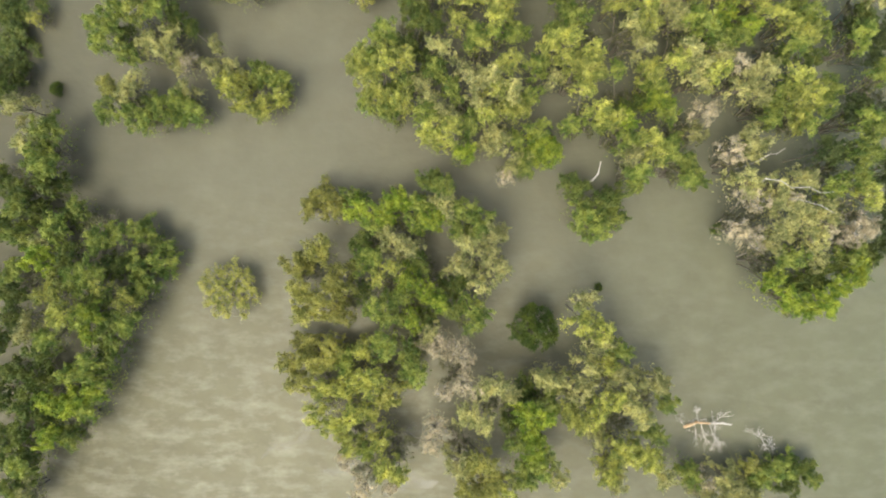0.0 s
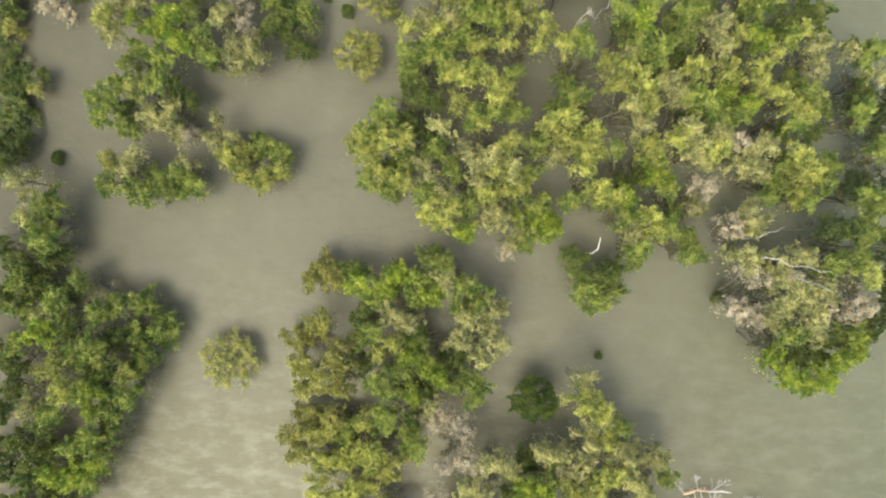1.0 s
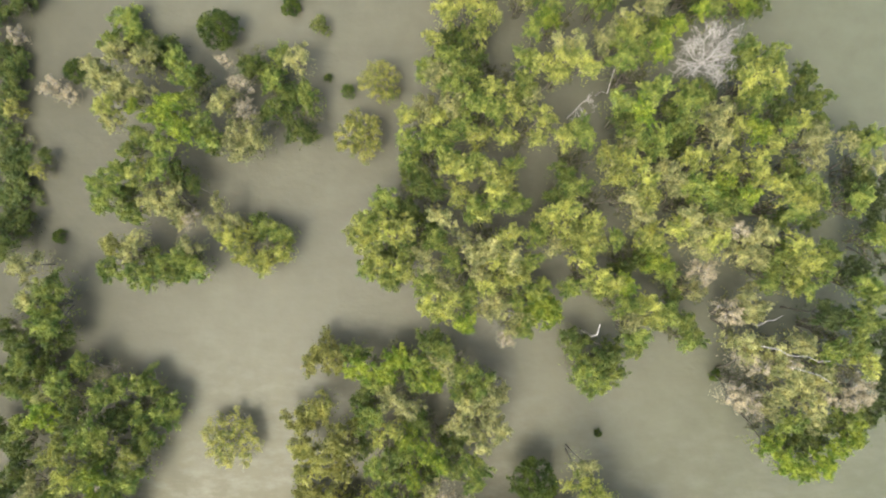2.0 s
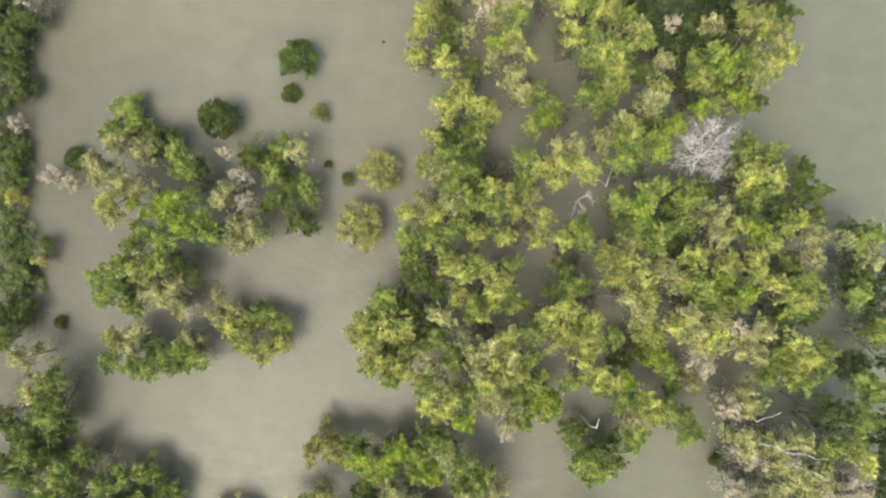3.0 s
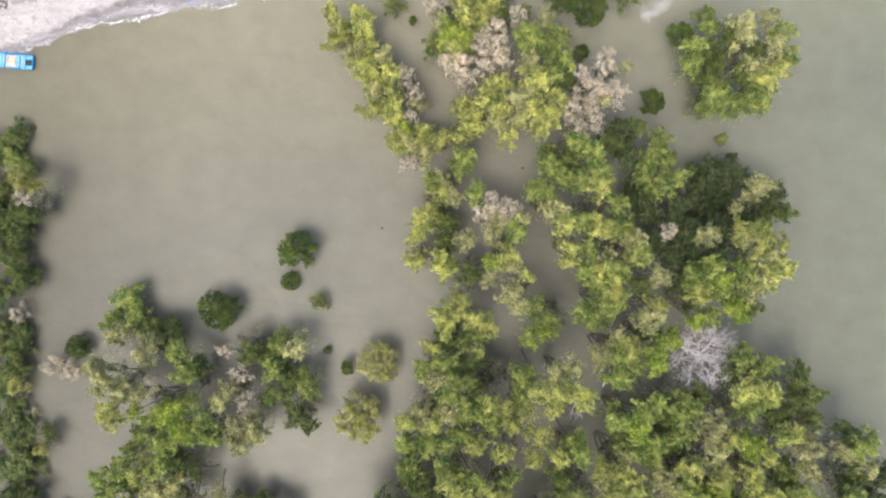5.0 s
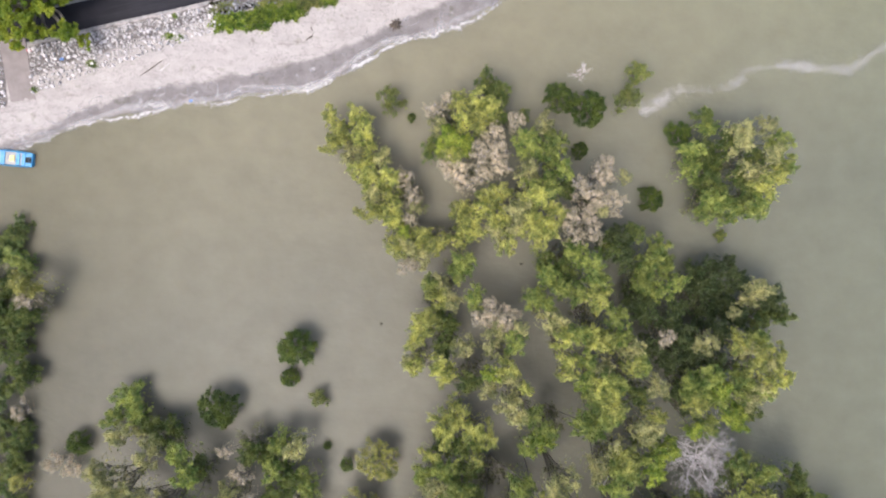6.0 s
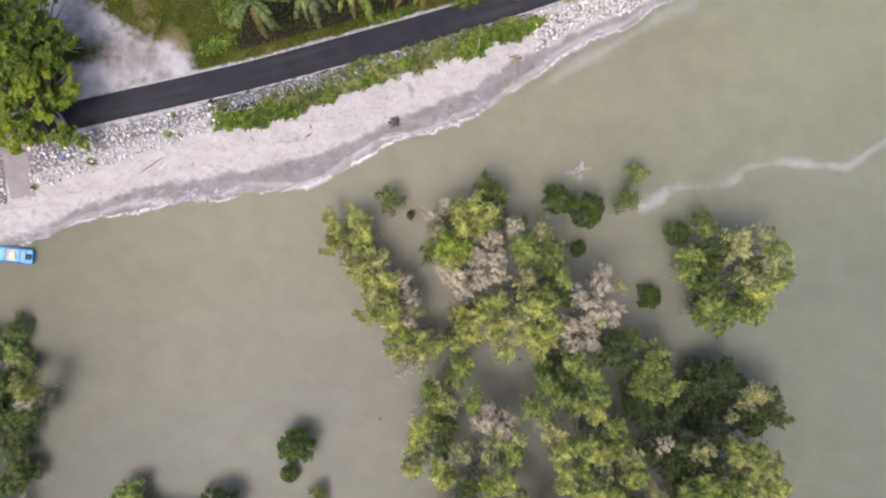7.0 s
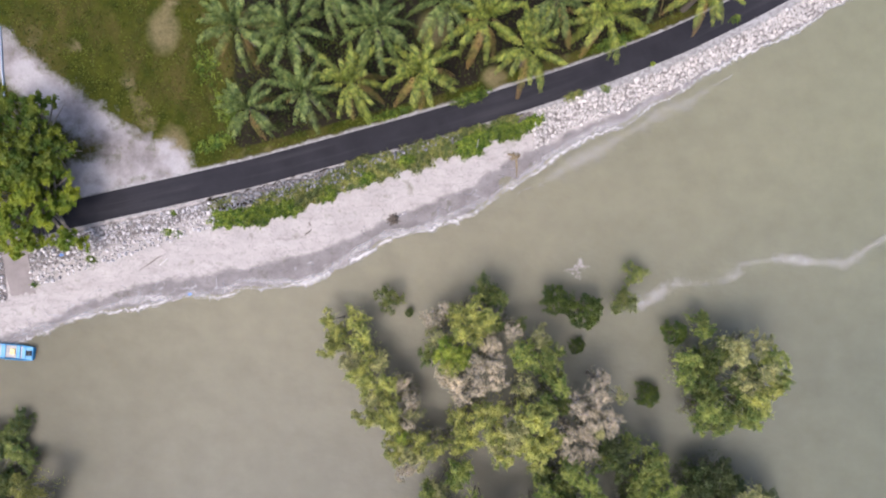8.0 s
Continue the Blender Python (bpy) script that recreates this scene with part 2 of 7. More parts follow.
def foam_material(name, scale, lo, hi, most=1.0):
    m, nt, bsdf, out = nodes_of(name)
    pos = nt.nodes.new("ShaderNodeNewGeometry").outputs["Position"]
    uv = nt.nodes.new("ShaderNodeTexCoord").outputs["UV"]
    sep = nt.nodes.new("ShaderNodeSeparateXYZ")
    nt.links.new(uv, sep.inputs[0])
    edge = nt.nodes.new("ShaderNodeMath")          # 1 at the middle of the ribbon, 0 at its rims
    edge.operation = "PINGPONG"
    edge.inputs[1].default_value = 0.5
    nt.links.new(sep.outputs["Y"], edge.inputs[0])
    lace = noise_of(nt, pos, scale, 6.0, 0.65)
    add = nt.nodes.new("ShaderNodeMath")
    nt.links.new(lace, add.inputs[0])
    nt.links.new(edge.outputs[0], add.inputs[1])
    gate = nt.nodes.new("ShaderNodeMath")            # stretches with thick and with hardly any foam
    gate.operation = "MULTIPLY_ADD"
    gate.inputs[1].default_value = 1.1
    nt.links.new(noise_of(nt, pos, 0.22, 3.0), gate.inputs[0])
    nt.links.new(add.outputs[0], gate.inputs[2])
    fac = steps(nt, gate.outputs[0], lo + 0.55, hi + 0.55)
    thin = nt.nodes.new("ShaderNodeMath")
    thin.operation = "MULTIPLY"
    thin.inputs[1].default_value = most
    nt.links.new(fac, thin.inputs[0])
    fac = thin.outputs[0]
    bsdf.inputs["Base Color"].default_value = (0.50, 0.485, 0.465, 1.0)
    bsdf.inputs["Roughness"].default_value = 0.6
    clear = nt.nodes.new("ShaderNodeBsdfTransparent")
    mix = nt.nodes.new("ShaderNodeMixShader")
    nt.links.new(fac, mix.inputs[0])
    nt.links.new(clear.outputs[0], mix.inputs[1])
    nt.links.new(bsdf.outputs[0], mix.inputs[2])
    nt.links.new(mix.outputs[0], out.inputs["Surface"])
    return m


def wash_material():
    """Thin curling foam lines left by the last wave on wet sand."""
    m, nt, bsdf, out = nodes_of("wash_foam")
    pos = nt.nodes.new("ShaderNodeNewGeometry").outputs["Position"]
    fold = nt.nodes.new("ShaderNodeMath")
    fold.operation = "PINGPONG"
    fold.inputs[1].default_value = 0.09
    nt.links.new(noise_of(nt, pos, 0.30, 3.0, 0.5, stretch=(0.8, 1.2, 1.0)), fold.inputs[0])
    lines = steps(nt, fold.outputs[0], 0.014, 0.001)
    both = nt.nodes.new("ShaderNodeMath")
    both.operation = "MULTIPLY"
    nt.links.new(lines, both.inputs[0])
    nt.links.new(steps(nt, noise_of(nt, pos, 0.5, 4.0), 0.36, 0.74), both.inputs[1])
    bsdf.inputs["Base Color"].default_value = (0.48, 0.47, 0.46, 1.0)
    bsdf.inputs["Roughness"].default_value = 0.6
    clear = nt.nodes.new("ShaderNodeBsdfTransparent")
    mix = nt.nodes.new("ShaderNodeMixShader")
    nt.links.new(both.outputs[0], mix.inputs[0])
    nt.links.new(clear.outputs[0], mix.inputs[1])
    nt.links.new(bsdf.outputs[0], mix.inputs[2])
    nt.links.new(mix.outputs[0], out.inputs["Surface"])
    return m


def ground_material():
    """Sand, damp sand at the water, worn grass and bare soil darkened for palm shade inland, by the cover stored on the
    sheet.
    """
    m, nt, bsdf, out = nodes_of("shore_ground")
    geo = nt.nodes.new("ShaderNodeNewGeometry")
    pos = geo.outputs["Position"]
    sep = nt.nodes.new("ShaderNodeSeparateXYZ")
    nt.links.new(pos, sep.inputs[0])

    def cover(name):
        a = nt.nodes.new("ShaderNodeAttribute")
        a.attribute_name = name
        return a.outputs["Fac"]

    def ragged(fac, noise_fac, amount, lo, hi):
        n = nt.nodes.new("ShaderNodeMath")
        n.operation = "MULTIPLY_ADD"
        n.inputs[1].default_value = amount
        nt.links.new(noise_fac, n.inputs[0])
        nt.links.new(fac, n.inputs[2])
        return steps(nt, n.outputs[0], lo, hi)

    n_wide = noise_of(nt, pos, 0.22, 5.0)
    n_mid = noise_of(nt, pos, 0.8, 6.0, 0.65)
    n_fine = noise_of(nt, pos, 5.0, 5.0, 0.7)
    sand = blend(nt, steps(nt, n_mid, 0.3, 0.7), (0.306, 0.280, 0.258), (0.366, 0.340, 0.318))
    wet = blend(nt, steps(nt, noise_of(nt, pos, 0.45, 5.0, 0.6), 0.34, 0.66), (0.150, 0.136, 0.130), (0.205, 0.189, 0.182))
    sand = vary(nt, sand, noise_of(nt, pos, 0.5, 6.0, 0.68, stretch=(0.6, 1.2, 1.0)), 0.70, 1.32)
    sand = blend(nt, steps(nt, noise_of(nt, pos, 0.42, 6.0, 0.7, stretch=(0.55, 1.5, 1.0)), 0.57, 0.70), sand, blend(nt, 0.5, sand, (0.155, 0.140, 0.130)))   # damp, trodden patches
    speck = steps(nt, noise_of(nt, pos, 3.4, 3.0, 0.6), 0.74, 0.80)      # scraps of wrack and twigs
    sand = blend(nt, speck, sand, (0.13, 0.115, 0.10))
    sand = blend(nt, ragged(cover("wet"), noise_of(nt, pos, 0.35, 5.0, 0.6), 1.5, 1.10, 1.42), sand, wet)
    line = nt.nodes.new("ShaderNodeMath")            # wrack and ripple lines left by the tide
    line.operation = "PINGPONG"
    line.inputs[1].default_value = 0.06
    nt.links.new(noise_of(nt, pos, 0.28, 5.0, 0.6, stretch=(0.7, 1.3, 1.0)), line.inputs[0])
    sand = blend(nt, steps(nt, line.outputs[0], 0.010, 0.0), sand, blend(nt, 0.42, sand, (0.10, 0.085, 0.08)))
    grass = blend(nt, steps(nt, n_mid, 0.35, 0.65), (0.0210, 0.0280, 0.0020), (0.0470, 0.0520, 0.0048))
    dry = blend(nt, steps(nt, n_fine, 0.3, 0.7), (0.118, 0.096, 0.046), (0.195, 0.160, 0.085))
    # soil toned nearly black, so that it carries the palms' shade
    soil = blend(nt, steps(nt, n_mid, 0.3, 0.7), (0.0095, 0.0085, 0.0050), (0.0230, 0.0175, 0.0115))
    grass = blend(nt, steps(nt, n_wide, 0.60, 0.74), grass, dry)
    brown = blend(nt, steps(nt, n_fine, 0.3, 0.7), (0.040, 0.034, 0.007), (0.090, 0.072, 0.022))
    grass = blend(nt, steps(nt, noise_of(nt, pos, 0.16, 6.0, 0.62, stretch=(1.3, 0.7, 1.0)), 0.46, 0.68), grass, brown)
    grass = blend(nt, ragged(cover("bare"), n_mid, 0.9, 0.75, 1.75), grass, dry)
    dirt = blend(nt, steps(nt, n_wide, 0.40, 0.62), (0.33, 0.312, 0.305), (0.17, 0.152, 0.145))
    dirt = vary(nt, dirt, n_mid, 0.7, 1.3)
    sand = blend(nt, cover("dirt"), sand, dirt)
    col = blend(nt, ragged(cover("grass"), n_mid, 1.6, 0.90, 1.45), sand, grass)
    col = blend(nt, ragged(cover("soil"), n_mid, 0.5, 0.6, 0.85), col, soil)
    # ground between the rocks, coloured darker so the gaps stand out
    rubble = blend(nt, steps(nt, n_fine, 0.35, 0.65), (0.075, 0.064, 0.058), (0.20, 0.183, 0.172))
    col = blend(nt, ragged(cover("rubble"), n_mid, 0.5, 0.6, 0.8), col, rubble)
    col = vary(nt, col, n_fine, 0.78, 1.22)
    nt.links.new(col, bsdf.inputs["Base Color"])
    bsdf.inputs["Roughness"].default_value = 0.9
    bsdf.inputs["Specular IOR Level"].default_value = 0.12
    bump_of(nt, bsdf, n_fine, 0.5, 0.06)
    return m

# ---- building helpers ----
def mesh_of(name, verts, faces, material=None, smooth=False):
    me = bpy.data.meshes.new(name)
    me.from_pydata([tuple(v) for v in verts], [], faces)
    if material:
        me.materials.append(material)
    if smooth:
        me.polygons.foreach_set("use_smooth", [True] * len(me.polygons))
    me.update()
    return me


def child(name, me, parent, label="", at=None):
    ob = new(name, me)
    ob.parent = parent
    if at is not None:
        ob.matrix_local = at
    return tagged(ob, label)


def part(name, bm, material, parent, label=""):
    me = bpy.data.meshes.new(name)
    bm.to_mesh(me)
    bm.free()
    me.materials.append(material)
    return child(name, me, parent, label)


def tube(verts, faces, points, radii, n=5):
    """Adds a tapered tube along points to verts and faces."""
    points = [Vector(p) for p in points]
    start = len(verts)
    for i, (p, r) in enumerate(zip(points, radii)):
        way = (points[min(i + 1, len(points) - 1)] - points[max(i - 1, 0)]).normalized()
        side = way.orthogonal().normalized()
        up = way.cross(side)
        for k in range(n):
            a = 2 * math.pi * k / n
            verts.append(p + (side * math.cos(a) + up * math.sin(a)) * r)
    for i in range(len(points) - 1):
        for k in range(n):
            a, b = start + i * n + k, start + i * n + (k + 1) % n
            faces.append((a, b, b + n, a + n))
    faces.append(tuple(start + k for k in reversed(range(n))))
    faces.append(tuple(start + (len(points) - 1) * n + k for k in range(n)))


# ---- the plan of the shore ----
COAST = [(-400, 60), (-120, 66), (-70, 74), (-56.3, 77.9), (-51.9, 79.0), (-45.3, 81.5), (-34.3, 83.6), (-21.2, 85.3), (-13.9, 86.6),
         (-9.5, 89.6), (-5.2, 91.8), (2.1, 93.2), (7.9, 96.7), (13.6, 100.3), (19.4, 103.8), (27.3, 107.7), (34.4, 111.9),
         (40.1, 115.0), (48.6, 119.2), (60, 125.5), (120, 165), (400, 330)]
ROAD = [(-400, 80), (-90, 86), (-51.0, 93.5), (-42.7, 95.4), (-33.7, 97.3), (-22.9, 99.7), (-12.1, 102.5), (-1.4, 105.3),
        (9.3, 108.4), (19.9, 111.8), (30.5, 115.8), (39.7, 120.2), (60, 131.0), (120, 172), (400, 340)]
WET = [(-400, 64), (-70, 76.5), (-56, 79.2), (-52.5, 79.9), (-46.6, 82.9), (-40.7, 84.6), (-36.3, 86.1), (-31.2, 86.4), (-26.9, 87.4), (-21.1, 88.3), (-16.7, 89.4), (-10.9, 91.5),
       (-5.8, 94.0), (-2.2, 95.4), (2.1, 96.8), (6.4, 99.3), (11.5, 102.1), (16.5, 104.2), (22.2, 106.9), (30, 110.2), (60, 126.5), (400, 331)]
LAND = 0.9


def along(line, x):
    return np.interp(x, [p[0] for p in line], [p[1] for p in line])


def soft_along(line, x):
    return sum(along(line, x + d) for d in (-2.4, -1.2, 0.0, 1.2, 2.4)) / 5


def coast_y(x):
    return soft_along(COAST, x) + 0.22 * np.sin(x * 0.53 + 2.0 * np.sin(x * 0.21)) + 0.10 * np.sin(x * 1.7 + 1.5 * np.sin(x * 0.6))


def road_y(x):
    return soft_along(ROAD, np.asarray(x, float))


def road_slope(x):
    return (road_y(x + 0.5) - road_y(x - 0.5))


def ground_z(x, y):
    """Height of the ground: sea bed, beach, then the level of the road."""
    x, y = np.asarray(x, float), np.asarray(y, float)
    s = (y - coast_y(x)) * 0.92
    top = np.maximum((road_y(x) - coast_y(x)) * 0.92 - 2.6, 1.5)
    k = np.clip(s / top, 0, 1)
    low = smooth((x - 2) / 5) * smooth((33 - x) / 6)       # the beach lies lower below the eastern sea wall
    k = k ** (1 + 0.9 * low)
    beach = LAND * (0.75 * k + 0.25 * k * k * (3 - 2 * k))
    bed = -1.0 * np.clip(-s / 9, 0, 1)
    lump = 0.05 * np.sin(x * 0.7 + y * 0.4) * np.sin(y * 0.9 - x * 0.3)
    return np.where(s > 0, beach + lump * np.clip(s / 2, 0, 1) * (y < road_y(x) - 2.2), bed)


def smooth(k):
    k = np.clip(k, 0, 1)
    return k * k * (3 - 2 * k)


def to_line(x, y, line):
    """Distance from points to a broken line."""
    best = np.full(np.shape(x), 1e9)
    for (ax, ay), (bx, by) in zip(line, line[1:]):
        k = np.clip(((x - ax) * (bx - ax) + (y - ay) * (by - ay)) / ((bx - ax) ** 2 + (by - ay) ** 2), 0, 1)
        best = np.minimum(best, np.hypot(x - ax - k * (bx - ax), y - ay - k * (by - ay)))
    return best


def wall_foot(x):
    """How far above the waterline the eastern sea wall begins."""
    return np.interp(x, [12, 18, 22, 26.5, 31, 40], [2.2, 2.1, 1.5, 1.0, 0.4, 0.1])


def cover_of(x, y):
    """How much grass and bare soil covers the ground."""
    inland = y - road_y(x)
    grass = smooth((inland - 1.8) / 0.8)
    track = to_line(x, y, [(-44.5, 98.8), (-38.5, 100.3), (-33.5, 100.6), (-38.5, 102.4), (-41.8, 105.2), (-46.2, 108.8), (-50.8, 111.6), (-54.8, 114.6), (-58.5, 118.0), (-66, 130)])
    grass = grass * smooth((track - 0.5 - 0.5 * np.sin(x * 0.5 + y * 0.3)) / 4.2)
    patch = np.minimum(np.hypot((x + 34.0) / 2.6, (y - 117.5) / 3.6), np.hypot((x - 7.4) / 2.0, (y - 111.4) / 1.8))
    patch = np.minimum(patch, np.hypot((x + 0.2) / 2.6, (y - 117.4) / 3.0))
    patch = np.minimum(patch, np.hypot((x + 33.0) / 2.6, (y - 102.5) / 4.0))
    bare = 1 - smooth((patch - 0.3) / 1.0)
    grass = grass * (1 - 0.08 * bare)
    # darkened soil laid where the palms cast their shade
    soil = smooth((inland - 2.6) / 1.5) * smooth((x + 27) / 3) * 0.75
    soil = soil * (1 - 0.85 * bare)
    below = road_y(x) - y
    soil = np.maximum(soil, 0.9 * smooth((x + 31) / 3) * smooth((13 - x) / 3) * smooth((below - 1.75) / 0.25) * smooth((4.2 - below) / 0.6))
    over_sea = y - coast_y(x)
    west = smooth((x + 52.5) / 1) * smooth((-26.5 - x) / 2.5) * smooth((below - 1.9) / 0.4) * smooth((5.9 - 2.4 * (x + 51.6) / 24.1 - below) / 0.8 + 1)
    east = smooth((x - 12) / 1.5) * smooth((below - 2.6) / 0.4) * smooth((over_sea - wall_foot(x)) / 0.5)
    middle = smooth((x + 29) / 3) * smooth((14 - x) / 3) * smooth((below - 1.8) / 0.4) * smooth((3.6 - below) / 0.5)
    ramp_side = smooth((-54.6 - x) / 0.4) * smooth((92 - y) / 1) * smooth((y - 83) / 1)
    dirt = smooth((inland - 1.2) / 0.8)
    wet = 0.5 + 0.5 * (along(WET, x) - y)
    return grass, soil, dirt, bare, wet, np.maximum(np.maximum(west * 0.58, east * 0.5), np.maximum(middle, ramp_side) * 0.7)


def sheet(name, xs, ys, z_of, material):
    gx, gy = np.meshgrid(xs, ys)
    z = z_of(gx, gy) if z_of else np.zeros_like(gx)
    nx = len(xs)
    verts = np.stack([gx, gy, z], -1).reshape(-1, 3)
    i, j = np.meshgrid(np.arange(nx - 1), np.arange(len(ys) - 1))
    a = (j * nx + i).ravel()
    faces = np.stack([a, a + 1, a + nx + 1, a + nx], -1)
    me = mesh_of(name, verts.tolist(), faces.tolist(), material, True)
    return new(name, me), gx.ravel(), gy.ravel()


xs = np.concatenate([np.linspace(-2500, -100, 13), np.linspace(-90, -60, 11), np.arange(-58, 58.1, 0.5), np.linspace(60, 90, 11), np.linspace(100, 2500, 13)])
ys = np.concatenate([np.linspace(-2500, -100, 9), np.linspace(-80, 68, 25), np.arange(70, 132.1, 0.5), np.linspace(135, 200, 12), np.linspace(250, 2500, 10)])
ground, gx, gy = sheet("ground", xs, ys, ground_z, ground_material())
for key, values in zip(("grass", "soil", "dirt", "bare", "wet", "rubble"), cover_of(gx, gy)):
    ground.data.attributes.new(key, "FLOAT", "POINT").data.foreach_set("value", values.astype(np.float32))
tagged(ground, "pale sandy beach with worn grass inland", "ground", kind="structure")

water, _, _ = sheet("water", np.linspace(-2500, 2500, 21), np.linspace(-2500, 2500, 21), None, water_material())
tagged(water, "shallow silty grey-green sea water with small ripples", "water", kind="structure")


def ribbon(name, x0, x1, step, centre, half, z, material, thick=0.0, wobble=0.0):
    """A strip across the plan that follows a line y = centre(x); half gives its half width."""
    verts, faces, uvs = [], [], []
    x = np.arange(x0, x1 + step / 2, step)
    c = centre(x)
    slope = np.gradient(c, x)
    length = np.concatenate([[0], np.cumsum(np.hypot(np.diff(x), np.diff(c)))])
    local = np.random.default_rng(len(name) + int(x0 * 3) % 97)
    for i in range(len(x)):
        n = Vector((-slope[i], 1, 0)).normalized()
        lo, hi = half(x[i])
        lo, hi = lo + wobble * local.normal(), hi + wobble * local.normal()
        for k in range(4):
            u = k / 3
            p = Vector((x[i], c[i], 0)) + n * (-lo + u * (lo + hi))
            verts.append((p.x, p.y, z(p.x, p.y) + (thick if k in (1, 2) else thick * 0.55)))
            uvs.append((length[i], u))
    for i in range(len(x) - 1):
        for k in range(3):
            a = i * 4 + k
            faces.append((a, a + 4, a + 5, a + 1))
    me = mesh_of(name, verts, faces, material)
    layer = me.uv_layers.new(name="UVMap")
    for loop in me.loops:
        layer.data[loop.index].uv = uvs[loop.vertex_index]
    for poly in me.polygons:
        if poly.normal.z < 0:
            poly.flip()
    return new(name, me)


def above_land(x, y):
    return float(max(ground_z(x, y), LAND - 0.05))


road = ribbon("road", -120, 120, 0.8, road_y, lambda x: (1.72, 1.72), lambda x, y: LAND, asphalt_material(), 0.07)
tagged(road, "narrow dark asphalt coast road with pale dust streaks", "road", kind="structure")
verge = ribbon("verge_inland", -60, 60, 0.4, lambda x: road_y(x) + 1.95, lambda x: (0.4, 0.06), lambda x, y: LAND, GRAVEL, 0.03, 0.10)
tagged(verge, "strip of pale gravel along the road's inland edge", "verge", kind="structure")
verge = ribbon("verge_seaward", -60, 60, 0.4, lambda x: road_y(x) - 2.0, lambda x: (0.0 if x < 12 else 0.35 if x < 20 else 0.9, 0.4 if x < -33 or x > 13 else 0.12), lambda x, y: above_land(x, y), GRAVEL, 0.025, 0.12)
tagged(verge, "strip of pale gravel along the road's seaward edge", "verge", kind="structure")

FOAM = foam_material("surf_foam", 2.6, 0.69, 1.17, 0.92)
WASH = wash_material()
FAINT = foam_material("spent_foam", 1.3, 0.66, 1.25, 0.6)
VEIL = foam_material("foam_veil", 0.9, 0.66, 1.3, 0.34)
FOAM_THIN = foam_material("drifting_foam", 1.6, 0.70, 1.45, 0.65)
surf = ribbon("surf_foam", -60, 60, 0.3, lambda x: coast_y(x) - 0.25, lambda x: (0.5 + 0.2 * math.sin(x * 0.6), 0.6 + 0.25 * math.sin(x * 0.37 + 1) ), lambda x, y: max(0.0, float(ground_z(x, y))), FOAM, 0.03, 0.13)
tagged(surf, "thin white line of surf foam along the waterline", "foam", kind="stuff")
surf = ribbon("wash_foam", -56, 33, 0.4, lambda x: coast_y(x) + 1.3 + 0.3 * np.sin(x * 0.37 + 2.4 * np.sin(x * 0.17)), lambda x: (1.4, 1.4), lambda x, y: float(ground_z(x, y)), WASH, 0.03, 0.1)
tagged(surf, "faint lace of wash foam on wet sand", "foam", kind="stuff")
surf = ribbon("wash_foam", 10, 38, 0.4, lambda x: coast_y(x) - 1.6 + 0.4 * np.sin(x * 0.3), lambda x: (2.2 * max(0.05, min(1, (38 - x) / 8, (x - 10) / 6)), 1.3 * max(0.05, min(1, (38 - x) / 8, (x - 10) / 6))), lambda x, y: 0.0, VEIL, 0.03, 0.15)
tagged(surf, "faint lace of spent foam drifting off the sea wall", "foam", kind="stuff")
surf = ribbon("spent_foam", -58, 30, 0.3, lambda x: coast_y(x) + 0.45 + 0.3 * np.sin(x * 0.45), lambda x: (0.75, 0.8), lambda x, y: max(0.0, float(ground_z(x, y))) + 0.01, FAINT, 0.03, 0.15)
tagged(surf, "thin veil of spent foam on the wet sand", "foam", kind="stuff")
for x0, x1, y0, y1, wide in ((-23.0, -16.0, -26.5, -22.3, 1.7), (-7.0, -2.0, -24.8, -21.8, 1.3), (-7.5, -0.5, -30.5, -29.0, 1.5), (2.5, 7.0, 7.2, 8.6, 0.9), (-15.5, -10.0, -28.6, -26.5, 1.2)):
    surf = ribbon("spent_foam", x0, x1, 0.3, lambda x: y0 + (y1 - y0) * (x - x0) / (x1 - x0) + 0.5 * np.sin(x * 1.1), lambda x: (wide * math.sin(math.pi * (x - x0 + 0.2) / (x1 - x0 + 0.4)) + 0.1, wide * math.sin(math.pi * (x - x0 + 0.2) / (x1 - x0 + 0.4)) + 0.1), lambda x, y: 0.0, VEIL, 0.03, 0.1)
    tagged(surf, "faint patch of pale foam on the water beside mangroves", "foam", kind="stuff")
STREAK = [(25.5, 82.6), (27.4, 83.4), (29.5, 85.0), (32.4, 85.5), (36.5, 85.6), (38.2, 86.4), (38.9, 87.8), (41.5, 88.2), (45.4, 88.5), (49.5, 87.9), (52.6, 88.0), (54.8, 89.6), (57.4, 91.0), (62, 92.5)]
surf = ribbon("drifting_foam", 25.5, 61, 0.3, lambda x: along(STREAK, x), lambda x: (1.7, 1.3) if x < 35 else (1.25, 1.05), lambda x, y: 0.0, FOAM_THIN, 0.03, 0.12)
tagged(surf, "drifting streak of pale foam on the open water", "foam", kind="stuff")

# ---- mangrove trees ----
def leaf_quads(centres, normals, size, local):
    """Small pointed leaves as arrays of corners, three a leaf."""
    n = len(centres)
    other = local.normal(size=(n, 3))
    side = np.cross(normals, other)
    side /= np.linalg.norm(side, axis=1, keepdims=True) + 1e-9
    ahead = np.cross(side, normals)
    length = size * local.uniform(0.7, 1.3, (n, 1))
    width = length * local.uniform(0.5, 0.75, (n, 1))
    droop = normals * length * 0.12
    return np.stack([centres - ahead * length * 0.5 + side * width * 0.5, centres + ahead * length * 0.5 - droop, centres - ahead * length * 0.5 - side * width * 0.5], 1)


